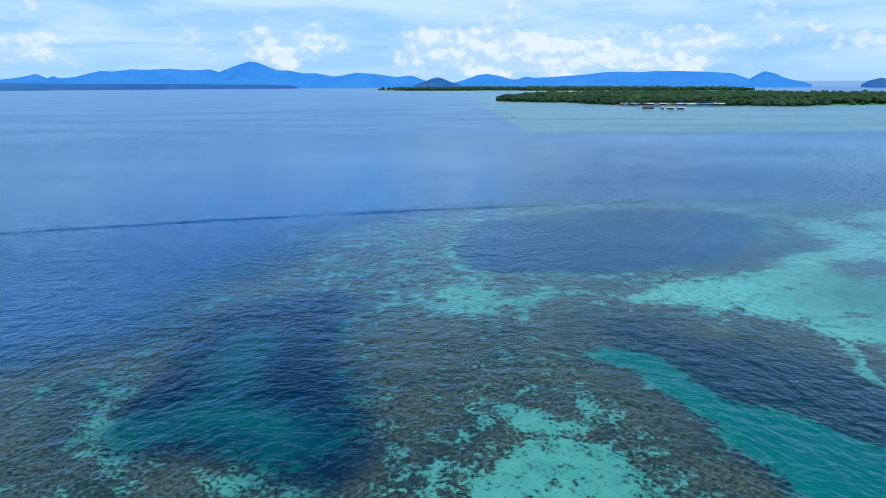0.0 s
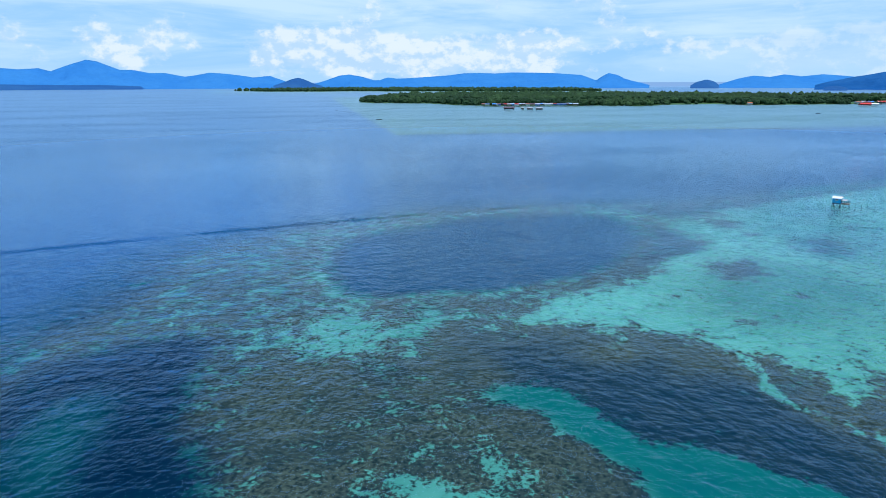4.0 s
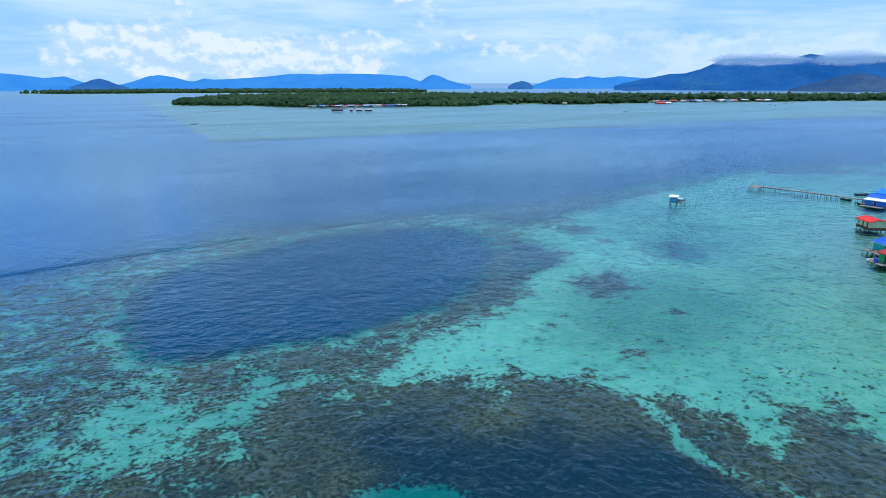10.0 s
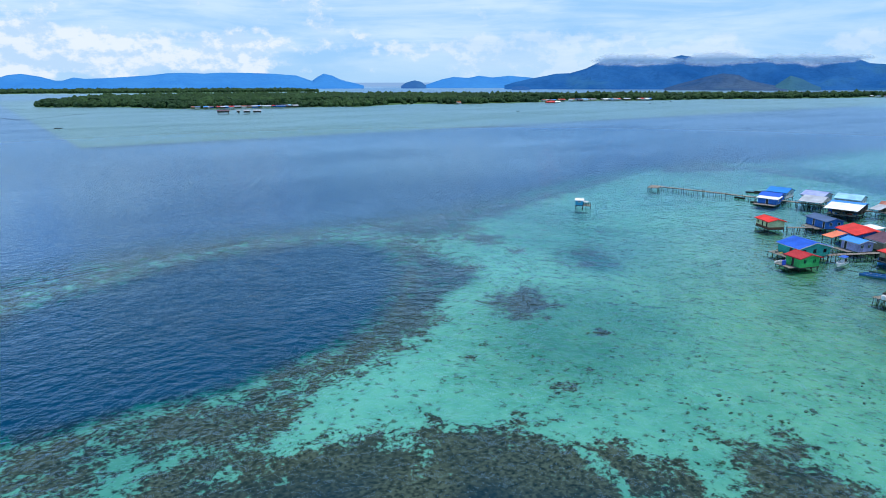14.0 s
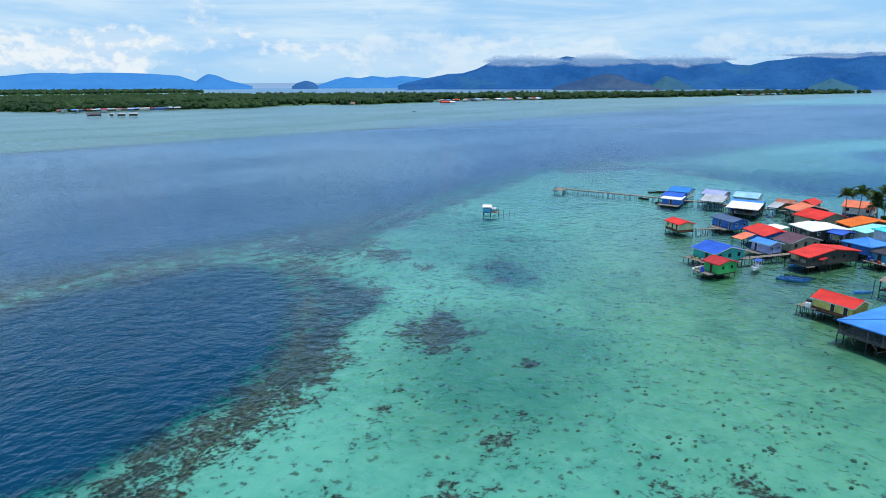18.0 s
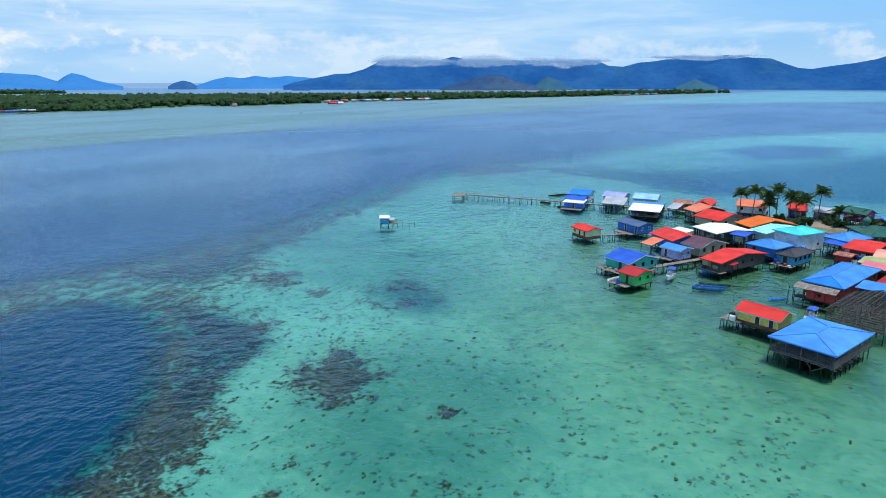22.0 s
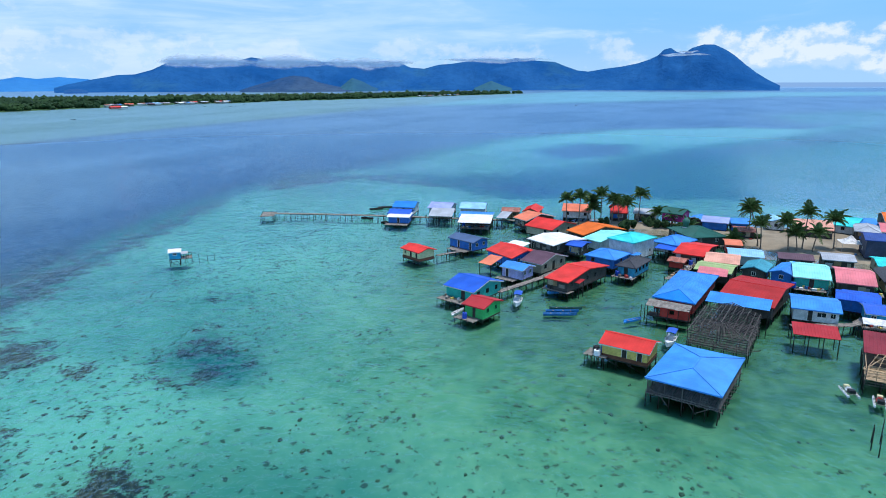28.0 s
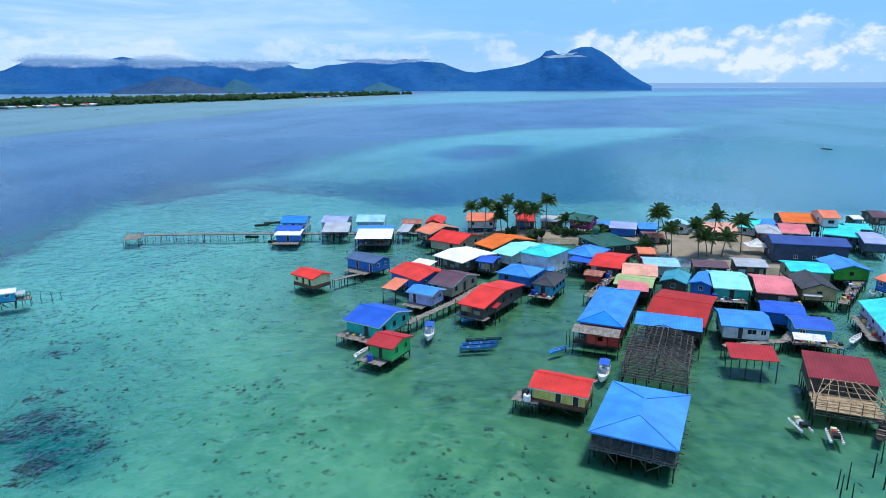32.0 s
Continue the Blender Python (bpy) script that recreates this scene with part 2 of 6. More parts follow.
# wavelets of an old boat wake, along one slightly bent line
px, py = n("SeparateXYZ", {0: co}).outputs[:2]
bend = n.math("ADD", n.math("MULTIPLY_ADD", n.math("MULTIPLY", px, px), WAKE[0], WAKE[2]), n.math("MULTIPLY", px, WAKE[1]))
aside = n.math("ADD", n.math("SUBTRACT", py, bend), n.math("MULTIPLY", n.noise(co, 0.05, 2.0), 2.0))
wake = n.math("MULTIPLY", n.math("SINE", n.math("MULTIPLY", aside, 3.3)), n.ramp(n.math("ABSOLUTE", n.math("SUBTRACT", aside, 1.0)), 3.2, 0.4))
wake = n.math("MULTIPLY", wake, n.math("MULTIPLY", n.ramp(px, 90.0, 50.0), n.ramp(px, -190.0, -120.0)))
wake = n.math("MULTIPLY", wake, n.ramp(n.noise(co, 0.035, 2.0), 0.36, 0.56, 0.15, 0.55))
hgt = n.math("ADD", n.math("ADD", n.math("MULTIPLY", ripple, 0.55), n.math("MULTIPLY", wave, 1.5)), n.math("MULTIPLY_ADD", chop, 1.5, wake))
bmp = n("Bump", {"Strength": n.math("MULTIPLY_ADD", calm, -0.85, 1.0), "Distance": 0.36, "Height": hgt}, 0)
fres = n.math("ADD", n.math("MULTIPLY", n("Fresnel", {"IOR": 1.333, "Normal": bmp}, 0), 1.20), n.math("MULTIPLY", n("Fresnel", {"IOR": 1.333}, 0), 0.45))
fac = n.math("MULTIPLY", fres, n.ramp(swell, 0.35, 0.65, 0.86, 1.12))
wind = n("Attribute", out="Fac", attribute_name="wind")
fac = n.math("MULTIPLY", n.math("SUBTRACT", fac, 0.085, clamp=True), n.ramp(wind, 0.06, 0.28, 1.0, 0.64))
gloss = n("BsdfGlossy", {"Color": (0.66, 0.85, 1.0, 1), "Roughness": wind, "Normal": bmp}, 0)
clear = n("BsdfTransparent", {"Color": (0.92, 0.98, 0.985, 1)}, 0)
n("OutputMaterial", {0: n("MixShader", {0: fac, 1: clear, 2: gloss}, 0)})
WATER = m

m, n = material("sea_bed")
co = n("NewGeometry").outputs["Position"]
deep = n("Attribute", out="Fac", attribute_name="deep")
reef = n("Attribute", out="Fac", attribute_name="reef")
algae = n("Attribute", out="Fac", attribute_name="algae")
wob = n.noise(co, 0.11, 4.0, 0.55, 0.2)
spot = n.noise(co, 0.36, 5.0, 0.62, 0.2)
speck = n.noise(co, 1.6, 5.0, 0.68)
fleck = n.noise(co, 3.4, 3.0, 0.70)
patchy = n.math("ADD", n.math("ADD", n.math("MULTIPLY", wob, 0.22), n.math("MULTIPLY", spot, 0.40)), n.math("MULTIPLY", speck, 0.38))
cov = n.ramp(n.math("SUBTRACT", n.math("MULTIPLY_ADD", reef, 0.34, 0.325), patchy), -0.035, 0.035)
heads = n("TexVoronoi", {"Vector": n.scaled(co, (1, 1, 0)), "Scale": 0.62, "Randomness": 1.0}, 0)
hmask = n.math("MULTIPLY", n.ramp(n.math("ADD", heads, n.math("MULTIPLY", n.math("SUBTRACT", speck, 0.5), 1.9)), 0.30, 0.10), n.ramp(n.noise(co, 0.05, 4.0, 0.6), 0.36, 0.52))
hmask = n.math("MULTIPLY", hmask, n.ramp(deep, 0.46, 0.30))
# bed colour darkened across the village, painting in shade and dark reflections of the houses
shade_mask = n("Attribute", out="Fac", attribute_name="village_shade")
hmask = n.math("MULTIPLY", hmask, n.math("SUBTRACT", 1.0, shade_mask))
sandc = n.mix(n.ramp(n.noise(co, 0.03, 4.0, 0.6), 0.3, 0.7), (0.060, 0.290, 0.260), (0.105, 0.385, 0.335))
sandc = n.mix(n.math("MULTIPLY", n.ramp(spot, 0.35, 0.7), 0.40), sandc, (0.155, 0.44, 0.37))
green = n.mix(n.ramp(wob, 0.3, 0.7), (0.036, 0.155, 0.086), (0.084, 0.258, 0.145))
green = n.mix(n.math("MULTIPLY", n.ramp(spot, 0.42, 0.66), 0.45), green, (0.135, 0.315, 0.165))
village_shade = n.mix(n.ramp(spot, 0.36, 0.64), (0.022, 0.074, 0.036), (0.058, 0.155, 0.078))
green = n.mix(n.math("MULTIPLY", shade_mask, 0.68), green, village_shade)
sandc = n.mix(algae, sandc, green)
reefc = n.mix(n.ramp(speck, 0.36, 0.64), (0.014, 0.028, 0.029), (0.080, 0.112, 0.094))
reefc = n.mix(n.math("MULTIPLY", n.ramp(fleck, 0.50, 0.72), 0.45), reefc, (0.130, 0.165, 0.125))
reefc = n.mix(n.math("MULTIPLY", n.ramp(wob, 0.42, 0.66), 0.45), reefc, (0.020, 0.040, 0.042))
dv = n.math("ADD", deep, n.math("MULTIPLY", n.math("SUBTRACT", wob, 0.5), 0.25))
sandd = n.mix(n.ramp(dv, 0.12, 0.50, 0.0, 0.97), sandc, (0.001, 0.118, 0.128))
reefd = n.mix(n.ramp(dv, 0.12, 0.52, 0.0, 0.86), reefc, (0.002, 0.028, 0.062))
bed = n.mix(n.math("MAXIMUM", cov, n.math("MULTIPLY", hmask, 0.75)), sandd, reefd)
bed = n.mix(n.ramp(dv, 0.48, 0.74), bed, (0.001, 0.048, 0.118))
bed = n.mix(n.ramp(deep, 0.76, 0.84), bed, (0.002, 0.056, 0.172))
bed = n.mix(n("Attribute", out="Fac", attribute_name="hole"), bed, (0.0005, 0.015, 0.042))
n("OutputMaterial", {0: n("BsdfPrincipled", {"Base Color": bed, "Roughness": 0.95, "Specular IOR Level": 0.0}, 0)})
BED = m

# ---- mesh helpers ----


class Mb:
    """Vertices and faces of one mesh."""

    def __init__(self):
        self.v, self.f = [], []

    def add(self, verts, faces):
        k = len(self.v)
        self.v += [tuple(p) for p in verts]
        self.f += [tuple(i + k for i in q) for q in faces]
        return self

    def box(self, x0, x1, y0, y1, z0, z1):
        return self.add([(x, y, z) for z in (z0, z1) for y in (y0, y1) for x in (x0, x1)],
                        [(0, 2, 3, 1), (4, 5, 7, 6), (0, 1, 5, 4), (2, 6, 7, 3), (0, 4, 6, 2), (1, 3, 7, 5)])

    def tube(self, p, q, r0, r1=None, k=6):
        p, q = Vector(p), Vector(q)
        r1 = r0 if r1 is None else r1
        d = (q - p).normalized()
        a = d.orthogonal().normalized()
        b = d.cross(a)
        ring = [(a * math.cos(2 * math.pi * i / k) + b * math.sin(2 * math.pi * i / k)) for i in range(k)]
        vs = [p + o * r0 for o in ring] + [q + o * r1 for o in ring]
        fs = [(i, (i + 1) % k, k + (i + 1) % k, k + i) for i in range(k)] + [tuple(range(k))[::-1], tuple(range(k, 2 * k))]
        return self.add(vs, fs)

    def beam(self, p, q, w, h):
        """A squared timber from p to q."""
        p, q = Vector(p), Vector(q)
        d = (q - p).normalized()
        a = d.cross(Vector((0, 0, 1)))
        a = a.normalized() if a.length > 1e-4 else Vector((1, 0, 0))
        b = a.cross(d)
        vs = [e + a * sx * w / 2 + b * sz * h / 2 for e in (p, q) for sx, sz in ((-1, -1), (1, -1), (1, 1), (-1, 1))]
        return self.add(vs, [(0, 1, 2, 3), (7, 6, 5, 4), (0, 4, 5, 1), (1, 5, 6, 2), (2, 6, 7, 3), (3, 7, 4, 0)])

    def wall(self, length, z0, z1, th, holes=()):
        """A wall along x from 0, with openings (x0, x1, z0, z1) that go through it."""
        xs = sorted({0.0, length, *[h[0] for h in holes], *[h[1] for h in holes]})
        zs = sorted({z0, z1, *[h[2] for h in holes], *[h[3] for h in holes]})
        nx, nz = len(xs), len(zs)

        def solid(i, j):
            if not (0 <= i < nx - 1 and 0 <= j < nz - 1):
                return False
            mx, mz = (xs[i] + xs[i + 1]) / 2, (zs[j] + zs[j + 1]) / 2
            return not any(h[0] < mx < h[1] and h[2] < mz < h[3] for h in holes)

        def at(i, j, back):
            return (j * nx + i) * 2 + back
        vs = [(x, y, z) for z in zs for x in xs for y in (0.0, th)]
        fs = []
        for i in range(nx - 1):
            for j in range(nz - 1):
                if not solid(i, j):
                    continue
                fs.append((at(i, j, 0), at(i + 1, j, 0), at(i + 1, j + 1, 0), at(i, j + 1, 0)))
                fs.append((at(i, j + 1, 1), at(i + 1, j + 1, 1), at(i + 1, j, 1), at(i, j, 1)))
                for (di, dj), (a, b), (c, d) in (((-1, 0), (0, 0), (0, 1)), ((1, 0), (1, 1), (1, 0)), ((0, -1), (1, 0), (0, 0)), ((0, 1), (0, 1), (1, 1))):
                    if not solid(i + di, j + dj):
                        fs.append((at(i + a, j + b, 0), at(i + c, j + d, 0), at(i + c, j + d, 1), at(i + a, j + b, 1)))
        used = sorted({q for f in fs for q in f})
        back = {q: k for k, q in enumerate(used)}
        return self.add([vs[q] for q in used], [tuple(back[q] for q in f) for f in fs])

    def prism(self, tri, y0, y1):
        """A triangle (x, z) drawn out along y."""
        return self.add([(x, y, z) for y in (y0, y1) for x, z in tri],
                        [(0, 1, 2), (5, 4, 3), (0, 3, 4, 1), (1, 4, 5, 2), (2, 5, 3, 0)])

    def sheet(self, length, run, rise, limit=None, rib=0.45, th=0.04, waves=True):
        """Ribbed metal sheet: along x, sloping up along y. limit(x): how far up it goes there, 0 to 1."""
        xs = []
        if waves:
            k = max(2, int(length / rib))
            s = length / k
            for i in range(k):
                xs += [(i * s, 0.0), (i * s + 0.62 * s, 0.0), (i * s + 0.72 * s, 0.03), (i * s + 0.9 * s, 0.03)]
        else:
            k = max(4, int(length / 1.0))
            xs = [(length * i / k, 0.0) for i in range(k)]
            if limit:
                xs = sorted({*xs, (min(run, length / 2), 0.0), (max(length - run, length / 2), 0.0)})
        xs.append((length, 0.0))
        vs, fs = [], []
        for x, h in xs:
            t = limit(x) if limit else 1.0
            vs += [(x, 0, h), (x, run * t, rise * t + h), (x, 0, h - th), (x, run * t, rise * t + h - th)]
        for i in range(len(xs) - 1):
            a, b = 4 * i, 4 * i + 4
            fs += [(a, b, b + 1, a + 1), (a + 3, b + 3, b + 2, a + 2), (a + 2, b + 2, b, a), (a + 1, b + 1, b + 3, a + 3)]
        e = 4 * (len(xs) - 1)
        fs += [(0, 1, 3, 2), (e + 2, e + 3, e + 1, e)]
        return self.add(vs, fs)

    def moved(self, m):
        self.v = [tuple(m @ Vector(p)) for p in self.v]
        return self

    def data(self, name, mat, smooth=False):
        me = bpy.data.meshes.new(name)
        me.from_pydata(self.v, [], self.f)
        me.materials.append(mat)
        if smooth:
            me.polygons.foreach_set("use_smooth", [True] * len(me.polygons))
        me.update()
        return me


def part(name, shape, mat, parent, label="", m=None, smooth=False):
    """One mesh object under a thing or a part. shape: an Mb, or mesh data to share."""
    me = shape if isinstance(shape, bpy.types.Mesh) else shape.data(name, mat, smooth)
    ob = new(name, me)
    ob.parent = parent
    if m is not None:
        ob.matrix_basis = m
    return tagged(ob, label)


def thing(name, m, label, category, group="", kind=""):
    ob = new(name)
    ob.empty_display_size = 0.5
    ob.matrix_basis = m
    return tagged(ob, label, category, group, kind)


def single(name, shape, mat, m, label, category, group="", kind="", smooth=False):
    ob = new(name, shape if isinstance(shape, bpy.types.Mesh) else shape.data(name, mat, smooth))
    ob.matrix_basis = m
    return tagged(ob, label, category, group, kind)


rng = random.Random(7)

# ---- sea bed and water ----
POND = [(2, 146.8), (1.5, 161.6), (3.8, 177.2), (8.3, 191.1), (20.8, 201.8), (39.6, 209.5), (60.9, 215), (85.4, 212.1), (99, 204), (99.5, 190), (91.5, 172),
    (81, 158), (70.5, 148), (60, 141.5), (50, 138.5), (40, 136.5), (31.3, 136), (22.1, 137.3), (15, 137.5), (8.2, 139), (4.2, 141.2)]
HOLE = [(-35.8, 121.7), (-21.6, 125), (-16.5, 121.4), (-19.5, 111.9), (-18, 96.4), (-14.4, 84.3), (-10.7, 74.6), (-9.3, 68), (-10, 63.4), (-11.7, 58.1),
    (-14.1, 61.3), (-19.6, 63.4), (-32.5, 66.9), (-37.9, 67), (-41.8, 72.1), (-43.9, 81.1), (-41.5, 90.2), (-44, 103.8), (-42.9, 116.7)]
HOLE_SAND_A = [(-36.2, 77.8), (-34.4, 81), (-28.6, 80.1), (-20.4, 78.5), (-16.1, 71.9), (-13.3, 68), (-16.3, 66.2), (-21.8, 66.8), (-26.6, 69.3), (-32.7, 70.7),
    (-36, 68.8), (-40.3, 72)]
HOLE_SAND_B = [(-34.7, 86.3), (-37.6, 92.2), (-35.9, 103.8), (-32.1, 107.7), (-28, 103.7), (-27, 92.1), (-29.1, 84.4), (-32.2, 82.7)]
CHANNEL = [(23.6, 95.5), (27.4, 97), (33, 95.5), (34.4, 91.2), (35.4, 86.5), (36.7, 81.5), (40, 77.2), (45, 73.8), (49, 70.2), (53, 65), (54, 55), (38, 55),
    (36.8, 63.5), (35, 70.4), (33, 76.8), (31, 83.2), (28.8, 88.8), (26, 92.2)]
DARK_REEF = [(18, 105), (21, 112), (22, 118), (26.9, 118), (32.2, 117), (40.6, 116.3), (45.6, 116.2), (50.3, 111.6), (49, 106.6), (55.7, 112), (57.9, 108.8),
    (58.8, 104), (61, 100.1), (63.8, 96.1), (66.6, 97), (68.5, 93.4), (69.7, 88.5), (69.6, 83.7), (70.6, 80.4), (71, 76.1), (70.8, 71.2), (75, 60),
    (60, 48), (30, 50), (29, 58), (28.3, 69), (25.3, 77.3), (21.5, 87.7), (20.5, 100.7)]
SAND_FLAT_W = [(32.2, 117.6), (44.4, 130.7), (63.2, 137.1), (82.4, 150.9), (101.4, 167.8), (105.3, 201.7), (123.4, 210.6), (169.7, 225.1), (208,
    250.6), (302.1, 258.5), (83.6, 82.6), (71.5, 83.1), (70.3, 88.6), (68.1, 95), (65.4, 97.9), (63.2, 107.7), (55.6, 112.6), (49.3, 105.2), (47.4,
    115.2), (36.6, 116.2)]
SAND_FLAT_E = [(50.7, 127.7), (58.1, 132.4), (68, 135.3), (85.2, 153.4), (106, 166), (106.2, 190), (132.1, 205.9), (166.6, 219.6), (210.7, 236.9),
    (273.7, 237.2), (317.8, 217.1), (299.9, 157.2), (324.4, 108.3), (98.8, 74.5)]
SAND_MID = [(-2.5, 119), (0.4, 128.7), (8.9, 127.3), (16, 123.1), (19.9, 127.1), (31.5, 128.5), (31.3, 123.6), (22.2, 122), (14.8, 114.9), (7.5, 111), (0, 114)]
SAND_NEAR = [(2, 54), (3.1, 58), (5.9, 63.2), (5.4, 64.9), (11.2, 69.1), (8.2, 73.8), (7.1, 77.5), (12.1, 75.2), (17.7, 73.7), (15.6, 70.3), (18.2, 66.6),
    (22.3, 64.8), (22.7, 60), (24.4, 57.9), (24, 54)]
PATCH_A = [(88.3, 143.3), (92.5, 147.5), (98.5, 148.6), (105, 148.8), (103, 141), (102.2, 135), (95.5, 134.6), (90.2, 134.3), (87.6, 138.6)]
PATCH_B = [(127.3, 164.6), (136, 165.5), (143, 165.5), (142.5, 159.5), (137, 149), (132.6, 144.9), (124, 143.8), (122, 148), (123.3, 153.5), (124.8, 158)]
PATCH_C = [(122.7, 194), (127.2, 191.5), (130.5, 186.1), (125.5, 180.6), (120.2, 180.6), (119.7, 188.2)]
PATCH_D = [(81, 90), (84.5, 87.5), (83.5, 82), (81.3, 76.4), (74.3, 71.6), (71.7, 78.9), (76.9, 85.1)]
PATCH_G = [(124.5, 189.6), (125.3, 179.6), (120.5, 177.6), (118.2, 181.6)]
PLATFORM = [(-80, 76), (-65.7, 86.5), (-60.1, 91.4), (-52, 97), (-46, 108), (-46.6, 127.6), (-40.6, 140.4), (-34.5, 157), (-33.8, 178), (-25.3, 195), (-8, 204),
    (20, 219), (46, 228), (75, 226.5), (104, 224.5), (120, 221), (143, 221.6), (177, 229), (240, 244), (291, 251), (332, 250), (348, 229), (309.5, 169.3),
    (289.7, 140.8), (305, 70), (280, -70), (140, -95), (-70, -25), (-140, 35)]
RIM = [(5.3, 196.7), (21.1, 208.6), (48.3, 220.4), (73.6, 226.9), (108.5, 222), (103.1, 215.9), (72.5, 215.1), (50.4, 212.1), (25.7, 200.4), (5.3,
    189.1)]
BANK_A = [(336, 229), (437, 224), (559, 200), (685, 119), (739, 17), (730, -45), (980, -178), (848, -141), (619, -12), (491, 75), (423, 106), (352.2,
    141), (331.7, 176.2), (341, 214)]
BANK_HOLE = [(466, 161), (523, 142), (525, 104), (461, 105), (428, 138)]
BANK_FAR = [(1560, 756), (3187, 493), (3109, -380), (3374, -1158), (2636, -894), (2166, -235), (1568, 157), (1370, 376), (1215, 514)]
BANK_MID = [(1012, -42), (1197, -212), (1301, -385), (1028, -281), (866, -124), (789, -50)]
BANK_EAST = [(270, 60), (330, 150), (430, 100), (600, -30), (900, -170), (1500, -420), (1400, -700), (700, -500), (400, -300), (290, -90)]
REEF_SPOTS = [(96.2, 120.2, 2.6), (69.1, 127, 3.2), (76.3, 109, 3), (122.7, 171, 4), (112.1, 160.2, 2.6), (158.8, 172.5, 4.5), (122.8, 172.4, 4), (142.7, 163.5, 3.5), (101.6, 162.8, 4.5)]
VILLAGE = [(150, 126), (165, 136), (190, 150), (222, 175), (262, 165), (266, 10), (200, 12), (160, 36), (132, 58), (128, 88), (145, 104)]
GREEN_FLAT = [(66, 118), (80, 138), (98, 152), (122, 142), (119, 112), (98, 99), (78, 104)]
SAND_VILLAGE = [(85, 73), (99, 24), (153, -47), (318, -70), (330, 165), (177, 177), (106, 130)]
HOLE_EDGE = [(-21.1, 109), (-19, 111.9), (-16.4, 101.1), (-15.2, 89.9), (-11.9, 84.3), (-9, 79.2), (-7.5, 70.5), (-9.3, 68.6), (-11.1, 74.6), (-14.1, 82.5),
    (-18.5, 94.1)]
SPECKLED = [(15.5, 96), (19.4, 94.9), (20.2, 85.8), (24.3, 82.2), (24.7, 78.1), (26.6, 74.3), (27.4, 70.2), (27.5, 66.5), (28.8, 63.1), (30.2, 59), (29.7, 55),
    (23.8, 55), (23.5, 66.5), (20.8, 71.6), (18.5, 77.4), (16.1, 85.8)]
SPECKLED_N = [(90.8, 210.7), (114.8, 220.5), (134.2, 208.5), (129.3, 186.6), (107.8, 175.5), (96.1, 171.7), (92.8, 180.7), (89.3, 190.1)]
HOLE_RIM_W = [(-61.1, 80.2), (-59.1, 87.2), (-51, 91.1), (-43.9, 87.1), (-43.9, 76.9), (-40.5, 66.2), (-40.1, 61.7), (-45, 61.7), (-51.8, 66.2)]
DEEPER = [(161.8, 259.8), (183.6, 199.2), (174.4, 167.7), (155.3, 142.3), (138.8, 127.9), (124.3, 119.3), (115.1, 184.5)]
TRAIL = [(64.4, 98.5), (65.6, 97), (63.4, 88.1), (64, 83.2), (63.9, 78.9), (66, 75), (69, 71), (68, 70.3), (64.5, 73.6), (62.4, 77.6), (62, 82.6), (61.6, 87.9)]
SAND_ISLE = [(244.4, 112.1), (251.3, 103.3), (251.8, 93.6), (254.4, 85.5), (247.2, 69), (253.2, 60.5), (254.8, 47.9), (252.1, 35.9), (242, 33.9),
    (227.9, 34.3), (218.9, 39.1), (219, 45.3), (220.5, 56.1), (227.8, 63.6), (231.4, 69.8), (237.8, 76), (241.4, 87.6), (241.4, 102.8)]

REEF_BAND = [(14.6, 135.5), (20.3, 135.5), (28.6, 133.5), (36, 134), (44, 136.5), (53, 140.2), (63.5, 145.3), (75, 154.6), (86.3, 167.5), (96.7, 186.9),
    (101, 204), (103.6, 192.2), (104.5, 176.1), (104.6, 162.5), (97.5, 155.8), (86, 152), (78.5, 145), (72, 138), (65, 135), (56, 132.5), (49.7, 130),
    (43.6, 129.8), (38.6, 127.4), (34.1, 125.6), (26, 127.4), (20.3, 128.4), (14.6, 128.8)]

FRINGE_W = [(-47.6, 74.9), (-48.7, 82.8), (-46.4, 88.3), (-43.9, 82.8), (-44.7, 77.9), (-40.4, 69.4), (-38, 65.8), (-39.1, 63), (-42.6, 67)]

FRINGE_S = [(-28.8, 62.4), (-21.7, 64), (-15.3, 61.3), (-11.9, 59.3), (-12, 55), (-24, 55), (-28, 60.3)]
REEF_NORTH = [(98, 222), (120, 221), (143, 221.6), (177, 229), (240, 244), (288, 250), (250, 238), (199, 223), (165, 212), (145, 205), (125, 197), (108, 196)]
MOTTLED = [(-32, 130), (-30, 180), (-10, 200), (20, 212), (45, 222), (60, 217), (20, 203), (5, 190), (0, 165), (0, 142), (20, 134), (40, 131), (20, 122), (0, 108), (-12, 110)]


def inside_by(poly, X, Y):
    """Signed distance in metres to a polygon's edge, positive inside."""
    P = np.array(poly, float)
    best = np.full(X.shape, 1e9)
    odd = np.zeros(X.shape, bool)
    for (x0, y0), (x1, y1) in zip(P, np.roll(P, -1, 0)):
        dx, dy = x1 - x0, y1 - y0
        t = np.clip(((X - x0) * dx + (Y - y0) * dy) / (dx * dx + dy * dy + 1e-9), 0, 1)
        best = np.minimum(best, np.hypot(X - x0 - t * dx, Y - y0 - t * dy))
        cross = (y0 > Y) != (y1 > Y)
        odd ^= cross & (X < dx * (Y - y0) / (dy if abs(dy) > 1e-9 else 1e-9) + x0)
    return np.where(odd, best, -best)


